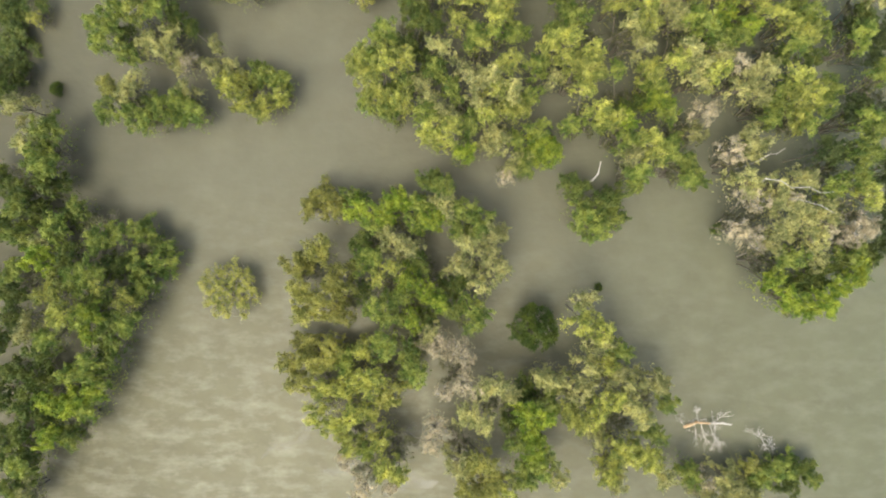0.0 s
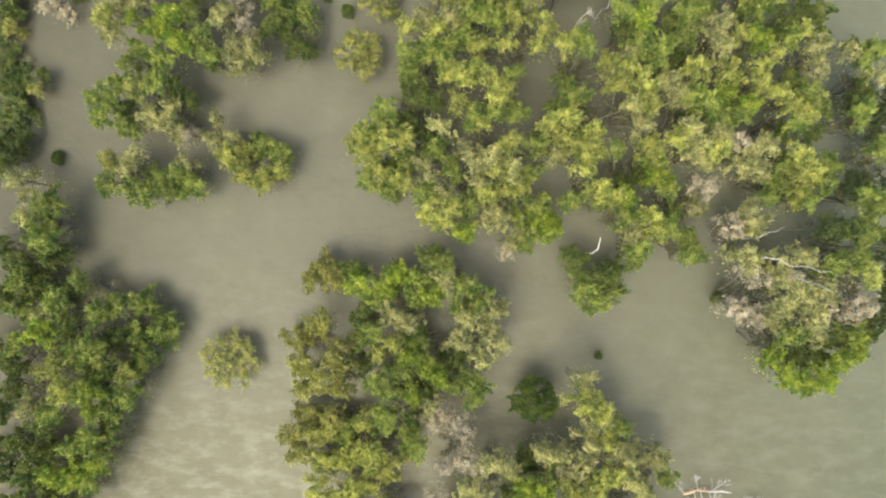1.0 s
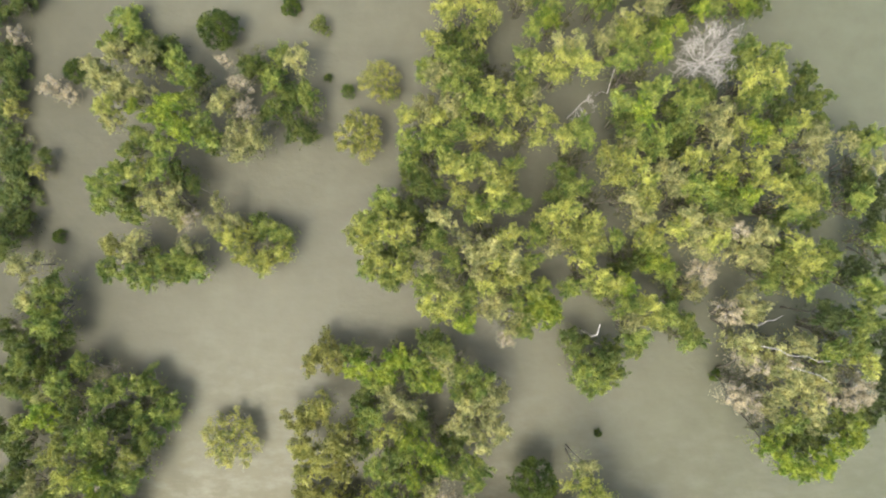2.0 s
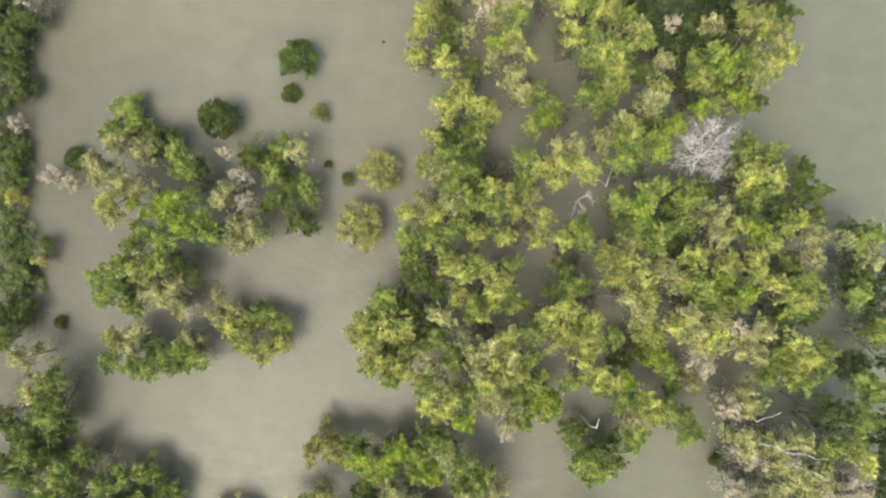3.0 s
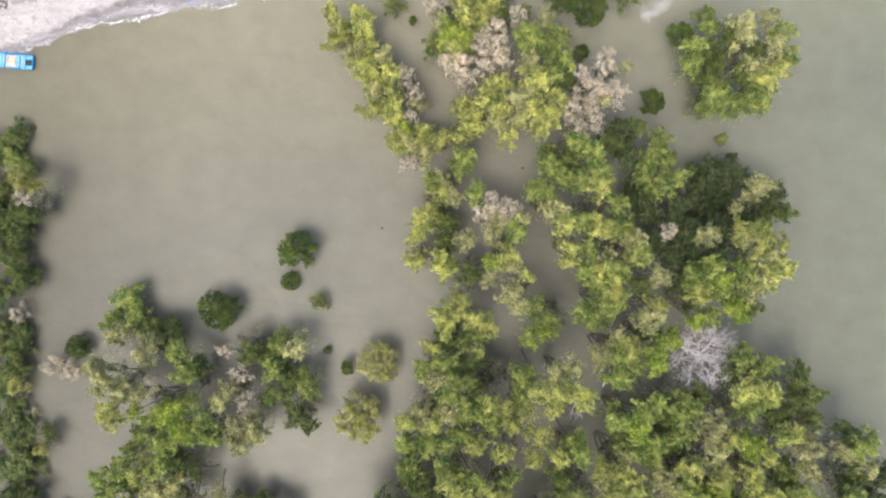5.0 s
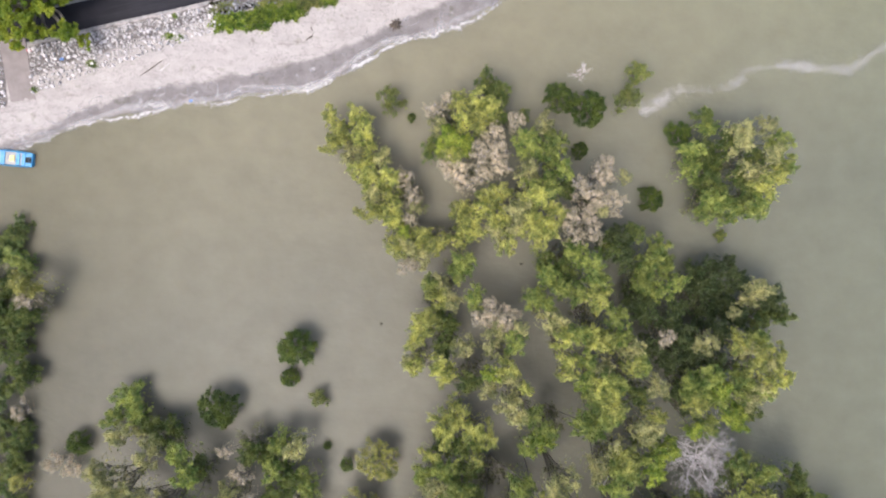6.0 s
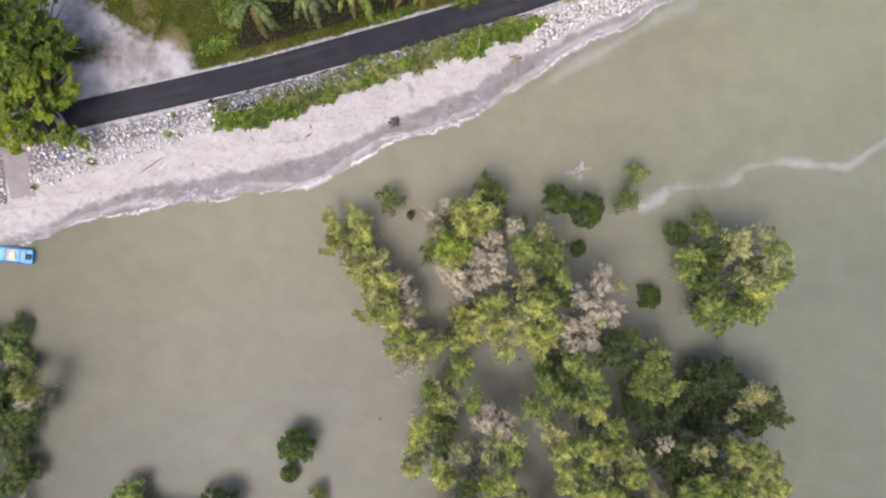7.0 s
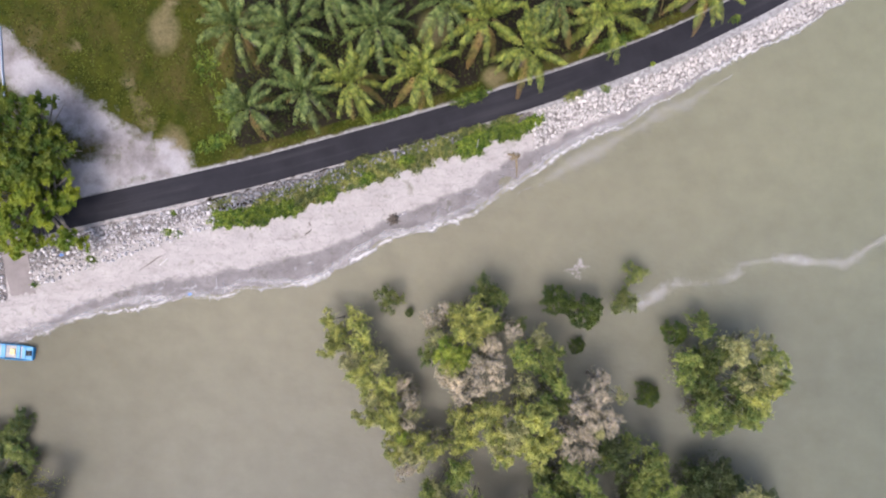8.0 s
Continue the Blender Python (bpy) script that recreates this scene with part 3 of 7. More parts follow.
def leaf_mesh(name, quads):
    n = len(quads)
    me = bpy.data.meshes.new(name)
    me.vertices.add(3 * n)
    me.vertices.foreach_set("co", quads.reshape(-1).astype(np.float32))
    me.loops.add(3 * n)
    me.loops.foreach_set("vertex_index", np.arange(3 * n, dtype=np.int32))
    me.polygons.add(n)
    me.polygons.foreach_set("loop_start", np.arange(0, 3 * n, 3, dtype=np.int32))
    me.update(calc_edges=True)
    me.materials.append(LEAVES["g"])
    return me


def unit(v):
    return v / (np.linalg.norm(v, axis=1, keepdims=True) + 1e-9)


def crown_mesh(seed, lobes, each, lobe_size, leaf, reach=0.70, dome=0.55, ragged=0.25, loose=0.16, uneven=1.0, sprays=9, fuzz=0.30):
    """A crown of unit radius whose top is near z = 0: leafy lobes set over a dome, with gaps between them."""
    local = np.random.default_rng(seed)
    quads = []
    spots = []
    bend, sway = local.uniform(0, 6.28, 2)
    for i in range(lobes):
        rho = reach * math.sqrt((i + 0.3) / lobes) * local.uniform(0.85, 1.12)
        a = i * 2.39996 + local.uniform(-0.4, 0.4)
        size = lobe_size * local.uniform(0.7, 1.3)
        rho *= 1 + uneven * (0.18 * math.sin(2 * a + bend) + 0.14 * math.sin(3 * a + sway))
        z = dome * (1 - (rho / 0.95) ** 2) * local.uniform(0.75, 1.1) - local.uniform(0, ragged) * 0.5 - uneven * 0.5 * local.random() ** 2
        c = np.array([rho * math.cos(a), rho * math.sin(a), z])
        spots.append((c, size))
        n = int(each * (size / lobe_size) ** 2)
        tips = unit(local.normal(size=(sprays, 3)))    # each lobe is a bunch of small leafy sprays
        tips[:, 2] = np.abs(tips[:, 2]) * 0.9 - 0.2
        tips *= size * local.uniform(0.35, 1.0, (sprays, 1))
        pick = local.integers(0, sprays, n)
        out = np.clip(local.normal(size=(n, 3)), -1.5, 1.5) * np.array([1.0, 1.0, 0.7])
        away = tips[pick] * np.clip(local.normal(0.12, 0.2, (n, 1)), -0.3, 0.35)          # leaves strung along the spray's twig
        pos = c + tips[pick] * np.array([1.0, 1.0, 0.8]) + away + out * size * fuzz * local.uniform(0.55, 1.2, sprays)[pick][:, None]
        nor = unit(unit(out) * 0.55 + np.array([0, 0, 0.75]) + local.normal(size=(n, 3)) * 0.5)
        quads.append(leaf_quads(pos, nor, leaf, local))
    n = int(lobes * each * loose)                      # loose sprays between the lobes
    a, q = local.uniform(0, 2 * math.pi, n), np.sqrt(local.random(n)) * 0.82
    pos = np.stack([q * np.cos(a), q * np.sin(a), dome * (0.3 - 0.6 * q ** 2) - 0.15 - local.random(n) * 0.9], 1)
    quads.append(leaf_quads(pos, unit(local.normal(size=(n, 3)) * 0.6 + np.array([0, 0, 0.7])), leaf, local))
    quads = np.concatenate(quads)
    quads[:, :, 2] -= np.quantile(quads[:, :, 2], 0.98)
    top = max(c[2] + s * 0.72 for c, s in spots) * 0.93
    me = leaf_mesh("crown", quads)
    return me, [(c - np.array([0, 0, top]), s) for c, s in spots]


def trunk_mesh(seed, spots, thick=0.035, twigs=0, twig_length=0.2, depth=0.35, stem=True):
    """Limbs for a crown of unit radius with its top at z = 0, from a fork below it; with a stem, down to a foot at z = -1 before it is stretched."""
    local = np.random.default_rng(seed)
    verts, faces, pale = [], [], []
    fork = Vector((local.uniform(-0.06, 0.06), local.uniform(-0.06, 0.06), -0.26 - depth * 0.6 if stem else -1.1))
    if stem:
        tube(verts, faces, [(0, 0, -1), (fork.x * 0.4, fork.y * 0.7, fork.z * 0.5 - 0.5), fork], [thick * 1.7, thick * 1.25, thick], 6)
    for c, s in spots:
        tip = Vector((c[0], c[1], min(c[2] * depth, -0.03)))
        mid = fork.lerp(tip, 0.5) + Vector((local.normal() * 0.04, local.normal() * 0.04, -0.05))
        tube(verts, faces, [fork, mid, tip], [thick * 0.7, thick * 0.5, thick * 0.22], 4)
        if twigs == 0:
            continue
        pale.append(len(faces))
        for _ in range(twigs):
            way = Vector(local.normal(size=3))
            way.z = abs(way.z) * 0.25
            way = way.normalized() * twig_length * local.uniform(0.6, 1.3)
            root = mid.lerp(tip, local.uniform(0.6, 1.05))
            bend = root + way * 0.5 + Vector(local.normal(size=3)) * 0.02
            tube(verts, faces, [root, bend, root + way], [thick * 0.23, thick * 0.17, thick * 0.1], 3)
        pale.append(len(faces))
    me = mesh_of("trunk" if stem else "bough", verts, faces, BARK)
    me.materials.append(BARK_LIGHT)
    for a, b in zip(pale[::2], pale[1::2]):
        for k in range(a, b):
            me.polygons[k].material_index = 1
    return me


FULL = [crown_mesh(10 + i, 9, 250, 0.36, 0.100, reach=0.66, dome=0.80, ragged=0.22, loose=0.05, uneven=0.7, fuzz=0.22) for i in range(7)]
LOOSE = [crown_mesh(30 + i, 10, 215, 0.32, 0.096, reach=0.68, dome=0.75, ragged=0.30, loose=0.05, uneven=0.7, fuzz=0.22) for i in range(7)]
SPARSE = [crown_mesh(50 + i, 10, 150, 0.27, 0.082, reach=0.76, dome=0.7, ragged=0.6, fuzz=0.25) for i in range(5)]
ROUND = [crown_mesh(70 + i, 64, 120, 0.17, 0.064, reach=0.86, dome=0.7, ragged=0.15, loose=0.0, uneven=0.12, sprays=6, fuzz=0.30) for i in range(3)]
BUSHY = [crown_mesh(80 + i, 70, 120, 0.14, 0.046, reach=0.78, dome=0.6, ragged=0.3, loose=0.0, uneven=0.35, sprays=6, fuzz=0.30) for i in range(2)]
LOW = [crown_mesh(85 + i, 14, 75, 0.24, 0.072, reach=0.66, dome=0.35, ragged=0.8, loose=0.0, fuzz=0.20) for i in range(3)]
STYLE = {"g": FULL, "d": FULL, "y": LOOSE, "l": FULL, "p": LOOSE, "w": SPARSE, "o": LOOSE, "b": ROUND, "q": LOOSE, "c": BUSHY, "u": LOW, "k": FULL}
BOUGHS = {}
for crowns, twigs, bark, depth in ((FULL, 3, BARK, 1.0), (LOOSE, 7, BARK_LIGHT, 0.9), (SPARSE, 14, BARK_PALE, 0.8), (ROUND, 0, BARK, 1.0), (BUSHY, 6, BARK_LIGHT, 0.8), (LOW, 16, BARK, 0.8)):
    for me, spots in crowns:
        t = trunk_mesh(len(BOUGHS), spots, 0.03, twigs, 0.24, depth, False)
        t.materials[1] = bark
        BOUGHS[me.name] = t
SAY = {
    "g": "green mangrove tree with a rounded leafy crown in shallow water",
    "d": "dark green mangrove tree with a dense crown in shallow water",
    "y": "yellow-green sunlit mangrove tree with a loose crown in shallow water",
    "l": "fresh bright green mangrove tree with a dense crown in shallow water",
    "p": "pale green mangrove tree with a thin crown in shallow water",
    "w": "grey-green half bare mangrove tree with pale bleached twigs",
    "o": "olive yellow-brown mangrove tree with a loose crown in shallow water",
    "b": "small dense deep green mangrove shrub standing alone in water",
    "k": "very dark green mangrove tree with a close crown in shallow water",
    "c": "rounded yellow-green mangrove bush standing in shallow water",
    "q": "small loose green mangrove shrub standing in shallow water",
}
count = [0]


def mangrove(clumps, group):
    """One tree: stems from a common foot to leafy clumps (kind, x, y, radius, height of the top above the water)."""
    kinds = [c[0] for c in clumps]
    kind = max(sorted(set(kinds)), key=kinds.count)
    shrub = kind in "bqc"
    x, y = (sum(c[k] for c in clumps) / len(clumps) for k in (1, 2))
    foot = float(min(ground_z(x, y), 0.0)) - 0.06
    root = tagged(new("mangrove_shrub" if shrub else "mangrove_tree"), SAY[kind], "shrub" if shrub else "tree", group)
    root.location = (x, y, foot)
    verts, faces = [], []
    if len(clumps) > 2:                                  # thin lower foliage, added in a dark tone for shade under the top clumps
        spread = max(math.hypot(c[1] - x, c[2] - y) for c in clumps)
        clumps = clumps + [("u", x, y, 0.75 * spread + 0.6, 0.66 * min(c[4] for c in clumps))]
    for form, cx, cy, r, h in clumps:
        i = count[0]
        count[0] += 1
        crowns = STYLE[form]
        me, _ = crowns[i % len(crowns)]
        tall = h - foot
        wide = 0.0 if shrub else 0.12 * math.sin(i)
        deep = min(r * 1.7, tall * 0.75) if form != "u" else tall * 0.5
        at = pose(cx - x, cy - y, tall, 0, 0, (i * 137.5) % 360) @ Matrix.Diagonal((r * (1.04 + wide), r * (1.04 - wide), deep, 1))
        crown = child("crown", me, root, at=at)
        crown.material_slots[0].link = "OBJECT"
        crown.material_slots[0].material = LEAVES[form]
        child("bough", BOUGHS[me.name], crown, at=Matrix.Identity(4))
        top = max(tall - deep * 1.1, tall * 0.25)
        lean = Vector((cx - x, cy - y, 0))
        thick = 0.04 + 0.025 * r
        tube(verts, faces, [lean * 0.12, lean * 0.45 + Vector((0, 0, top * 0.5)), lean + Vector((0, 0, top + 0.02))], [thick * 1.5, thick, thick * 0.55], 6)
    child("trunk", mesh_of("trunk", verts, faces, BARK), root)
    return root


def grove(group, trees):
    for clumps in trees:
        mangrove(clumps, group)


# each tree: its clumps as kind, x, y, radius, height of the top
grove("mangroves of the western bank, south", [
    [("d", -51.3, -31.1, 2.33, 6.1), ("g", -50.2, -28.0, 1.91, 7.1), ("p", -48.6, -28.7, 1.38, 7.1)],
    [("g", -49.6, -25.4, 2.45, 7.0), ("d", -48.9, -24.6, 1.56, 5.8), ("d", -51.0, -22.6, 2.50, 5.6), ("d", -53.6, -23.9, 2.73, 5.6)],
    [("g", -43.4, -22.3, 1.39, 6.6), ("g", -44.5, -21.7, 1.70, 6.3), ("l", -45.9, -22.1, 1.91, 7.2), ("g", -41.8, -19.0, 1.70, 6.5)],
    [("d", -47.8, -20.4, 1.96, 5.3), ("d", -50.4, -18.6, 2.50, 5.5), ("l", -45.6, -17.9, 1.91, 7.1), ("d", -48.2, -15.3, 2.73, 5.7)],
    [("l", -43.5, -18.3, 2.15, 6.9), ("l", -40.9, -17.0, 2.15, 6.9), ("g", -43.6, -14.7, 2.30, 6.8), ("g", -40.5, -15.0, 2.14, 7.0)],
])
grove("mangroves of the western bank, south", [
    [("d", -53.8, -17.2, 2.72, 5.8), ("d", -50.7, -14.5, 2.33, 6.0)],
    [("g", -41.1, -12.9, 1.52, 7.5), ("d", -39.6, -12.5, 2.32, 6.2), ("l", -40.2, -9.8, 1.34, 9.1), ("g", -38.8, -9.6, 2.25, 8.2)],
    [("d", -47.5, -11.7, 1.92, 6.8), ("p", -47.6, -9.2, 2.24, 8.5), ("g", -44.6, -10.1, 1.63, 9.2), ("d", -50.3, -7.8, 2.31, 6.6)],
    [("d", -53.4, -10.5, 2.71, 6.3)],
    [("g", -37.1, -8.4, 2.13, 7.3), ("y", -37.0, -5.8, 1.68, 7.3), ("l", -39.7, -7.2, 1.62, 9.4), ("g", -35.8, -4.6, 2.49, 5.9)],
    [("g", -41.0, -7.8, 2.07, 9.3), ("y", -42.6, -7.1, 2.04, 10.3), ("d", -39.9, -6.1, 2.13, 7.4), ("g", -42.3, -3.8, 2.24, 8.8)],
])
grove("mangroves of the western bank, south", [
    [("d", -50.5, -5.2, 1.93, 6.3), ("g", -50.1, -2.6, 2.15, 6.9), ("d", -53.9, -3.9, 2.73, 5.7), ("l", -47.5, -1.2, 2.29, 7.3)],
    [("y", -44.2, -5.0, 2.22, 9.3), ("d", -44.3, -1.3, 2.31, 6.6), ("y", -39.7, -4.1, 1.50, 8.4), ("g", -40.4, -2.8, 2.26, 8.2)],
    [("g", -36.9, -1.9, 2.20, 5.1), ("d", -39.1, -1.9, 2.35, 5.4), ("g", -33.5, -1.3, 2.51, 5.3), ("g", -36.4, 2.1, 2.21, 4.7)],
    [("d", -34.0, 0.4, 1.75, 4.2)],
    [("p", -48.1, 0.7, 1.55, 5.9), ("g", -50.4, 1.7, 2.33, 6.0), ("g", -45.8, 2.0, 2.31, 6.4), ("d", -49.0, 4.1, 2.37, 4.7)],
])
grove("mangroves of the western bank, south", [
    [("g", -40.8, 1.1, 1.93, 6.5), ("g", -39.1, 1.7, 2.19, 5.4), ("g", -43.0, 5.0, 1.54, 6.6), ("d", -44.6, 4.1, 1.97, 5.1)],
    [("d", -54.3, 2.8, 2.75, 5.2), ("g", -50.4, 5.0, 2.17, 6.0)],
    [("d", -51.2, 7.4, 2.20, 5.3), ("d", -54.2, 9.4, 2.35, 5.3), ("d", -47.1, 7.7, 2.49, 5.9)],
    [("g", -46.5, 9.8, 2.13, 7.3), ("g", -47.3, 11.5, 2.67, 7.1), ("g", -46.1, 14.0, 2.13, 7.5), ("p", -49.0, 12.5, 1.91, 7.0)],
    [("p", -49.5, 16.6, 2.42, 7.7)],
])
grove("mangrove islets in the western channel", [
    [("c", -26.4, -5.1, 4.07, 3.8)],
])
grove("mangroves of the southern islet", [
    [("p", 37.0, -30.3, 1.98, 4.4), ("p", 35.6, -29.0, 2.38, 4.6), ("g", 38.6, -27.9, 2.24, 4.0), ("p", 34.4, -27.8, 2.22, 4.4)],
    [("p", 31.3, -29.8, 2.36, 5.2), ("w", 31.4, -28.3, 2.21, 4.8), ("g", 29.2, -26.7, 1.96, 5.5)],
    [("d", 42.6, -29.0, 2.02, 3.0), ("d", 44.3, -26.9, 2.02, 3.1), ("g", 44.8, -27.9, 1.44, 4.0), ("g", 41.5, -26.7, 2.41, 3.7)],
    [("o", 5.5, -27.9, 1.88, 8.3), ("o", 5.5, -26.2, 1.87, 8.4), ("o", 3.0, -27.6, 2.26, 8.2), ("y", 7.4, -27.3, 1.86, 8.9)],
    [("w", -9.3, -27.8, 1.90, 7.6), ("w", -6.1, -27.4, 1.36, 8.0), ("w", -11.3, -24.7, 1.68, 7.2), ("y", -6.4, -25.0, 2.10, 8.3)],
])
grove("mangroves of the southern islet", [
    [("p", 20.1, -27.0, 1.89, 7.9), ("y", 18.5, -26.0, 1.49, 8.9), ("y", 19.2, -24.8, 1.87, 8.7), ("y", 22.2, -23.6, 2.25, 8.4)],
    [("p", 26.1, -27.0, 1.70, 6.5), ("y", 23.8, -24.0, 2.10, 8.4)],
    [("o", 37.2, -26.5, 1.99, 4.1)],
    [("p", 13.2, -26.2, 1.65, 8.3), ("g", 11.2, -25.1, 2.39, 8.7), ("g", 9.4, -26.2, 2.10, 8.4), ("l", 10.6, -22.9, 1.87, 8.7)],
    [("y", -5.1, -26.0, 1.51, 8.1), ("y", -7.4, -22.0, 2.28, 7.6), ("g", -8.8, -23.5, 1.68, 7.0), ("w", -1.5, -22.4, 1.50, 8.4)],
    [("p", 2.0, -24.8, 2.24, 8.6), ("o", 4.2, -24.1, 2.08, 8.9), ("w", -0.9, -20.8, 1.88, 8.2)],
])
grove("mangroves of the southern islet", [
    [("y", 20.1, -22.8, 2.23, 9.0), ("p", 17.7, -21.7, 1.87, 8.4), ("y", 17.2, -19.3, 2.08, 9.0), ("g", 24.3, -21.3, 1.66, 7.9)],
    [("y", -10.7, -22.7, 2.13, 7.4), ("y", -12.7, -20.9, 2.15, 6.9), ("y", -10.7, -19.5, 2.14, 7.1), ("y", -8.7, -18.7, 1.89, 7.7)],
    [("g", 8.3, -21.9, 1.49, 8.8), ("l", 9.9, -21.0, 1.86, 8.8), ("d", 7.6, -20.2, 1.68, 7.1), ("l", 9.3, -18.7, 1.86, 8.8)],
    [("p", 4.8, -19.8, 1.84, 9.5), ("p", 2.9, -18.5, 2.06, 9.5), ("p", 7.7, -16.5, 1.64, 8.7), ("p", 5.4, -15.2, 2.04, 10.3)],
    [("y", -14.8, -19.7, 2.16, 6.5), ("y", -14.2, -16.6, 2.18, 5.8), ("y", -11.6, -16.6, 2.34, 5.7), ("o", -17.0, -16.0, 1.96, 5.4)],
])
grove("mangroves of the southern islet", [
    [("y", 15.6, -19.5, 1.63, 9.3), ("y", 14.4, -18.7, 2.08, 8.9), ("y", 18.0, -17.3, 1.84, 9.5), ("p", 15.6, -15.8, 2.38, 9.0)],
    [("l", 11.5, -19.3, 1.86, 8.9), ("g", 11.9, -17.9, 2.10, 8.3), ("d", 9.6, -16.3, 1.92, 6.8), ("p", 13.0, -15.4, 2.26, 7.9)],
    [("p", 22.8, -19.1, 1.87, 8.5), ("p", 21.4, -17.8, 2.24, 8.8), ("g", 25.8, -17.6, 1.65, 8.2), ("p", 24.4, -15.3, 2.25, 8.5)],
    [("y", 19.7, -17.0, 1.48, 9.2), ("p", 21.3, -15.2, 1.63, 9.1), ("p", 19.4, -14.5, 2.08, 9.0), ("y", 18.7, -13.2, 2.07, 9.5)],
    [("o", -6.1, -17.0, 2.11, 8.0), ("y", -8.0, -15.5, 2.27, 7.7), ("g", -3.2, -14.4, 2.11, 8.0), ("y", -10.2, -15.8, 1.93, 6.3)],
])
grove("mangroves of the southern islet", [
    [("w", 0.1, -16.5, 1.49, 8.7), ("w", 2.9, -15.6, 2.05, 10.0), ("w", 2.3, -12.1, 2.09, 8.7)],
    [("p", 11.3, -14.7, 1.65, 8.2)],
    [("g", -11.7, -13.8, 1.98, 4.8), ("o", -13.0, -12.0, 2.20, 5.3), ("y", -9.5, -11.9, 1.94, 6.1), ("o", -15.0, -13.3, 2.35, 5.4)],
    [("o", -18.0, -13.3, 2.20, 5.3), ("o", -16.4, -11.4, 2.36, 4.9)],
    [("p", 16.8, -13.2, 2.07, 9.4), ("p", 17.2, -10.4, 1.79, 11.3), ("g", 19.7, -11.2, 1.82, 10.3), ("y", 17.6, -9.0, 1.77, 12.0)],
    [("g", -4.1, -12.8, 2.26, 8.0), ("g", -6.8, -11.3, 2.29, 7.3), ("w", -0.6, -11.2, 2.42, 7.9), ("p", -1.5, -9.6, 1.51, 7.9)],
    [("b", 10.8, -9.4, 3.07, 7.2)],
])
grove("mangroves of the southern islet", [
    [("g", 3.6, -8.6, 1.51, 8.0), ("g", 3.6, -6.7, 2.10, 8.2), ("g", 1.3, -7.0, 1.65, 8.2), ("l", -0.3, -6.3, 1.34, 8.8)],
    [("l", -3.5, -8.3, 1.66, 8.0), ("d", -1.6, -7.8, 1.69, 6.6), ("g", -6.1, -7.4, 2.43, 7.5), ("g", -4.4, -5.4, 1.88, 8.1)],
    [("y", 15.5, -8.1, 2.26, 12.3), ("p", 15.6, -5.4, 1.57, 11.6)],
    [("o", -12.0, -7.7, 2.13, 7.3), ("o", -14.8, -6.7, 3.02, 7.9), ("o", -12.0, -3.8, 2.83, 8.9), ("d", -9.5, -5.2, 1.55, 6.2)],
    [("g", -8.0, -6.7, 1.66, 7.8), ("y", -7.5, -3.2, 1.51, 8.1), ("l", -4.1, -3.4, 1.78, 9.2)],
    [("b", 19.5, -4.8, 0.61, 1.2)],
])
grove("mangroves of the southern islet", [
    [("l", -1.8, -4.7, 1.78, 9.1), ("d", 1.0, -4.5, 2.15, 6.8), ("d", -2.8, -1.9, 1.89, 7.7), ("y", -5.5, -2.1, 1.33, 9.4)],
    [("o", -16.9, -4.5, 1.90, 7.4), ("o", -16.8, -1.9, 2.32, 6.3), ("o", -14.5, 0.1, 2.12, 7.6)],
    [("p", 4.6, -4.1, 1.88, 8.2), ("p", 6.5, -2.5, 1.64, 8.6), ("p", 2.0, -1.9, 2.24, 8.7), ("p", 5.5, -0.6, 1.87, 8.7)],
    [("g", -9.6, -1.6, 1.89, 7.7), ("g", -8.0, -0.9, 1.66, 8.1), ("d", -9.5, 1.1, 1.70, 6.4), ("g", -8.1, 2.7, 1.53, 6.9)],
    [("p", -4.1, 0.1, 1.86, 9.0), ("p", -6.1, 1.0, 2.27, 7.9), ("g", -3.2, 3.0, 1.67, 7.6), ("l", -1.2, 3.3, 1.87, 8.6)],
])
grove("mangroves of the southern islet", [
    [("p", 2.9, 0.7, 1.86, 8.8), ("g", 1.7, 2.0, 1.64, 8.8), ("g", 4.2, 2.6, 2.23, 9.0), ("p", 5.8, 1.7, 2.23, 8.8)],
    [("l", -6.7, 4.0, 2.12, 7.6), ("l", -5.5, 5.6, 1.90, 7.3), ("l", -9.7, 4.3, 2.43, 7.6), ("g", -2.9, 5.2, 2.12, 7.7)],
    [("g", 2.3, 4.2, 2.09, 8.8), ("p", 0.4, 5.2, 2.09, 8.7), ("g", 0.1, 7.0, 1.84, 9.6)],
    [("o", -15.8, 5.0, 1.71, 6.1), ("o", -14.6, 6.4, 2.49, 5.7), ("o", -12.9, 5.0, 2.33, 6.1)],
    [("g", -10.5, 6.3, 1.69, 6.6)],
    [("d", -1.5, 7.8, 1.88, 8.3)],
])
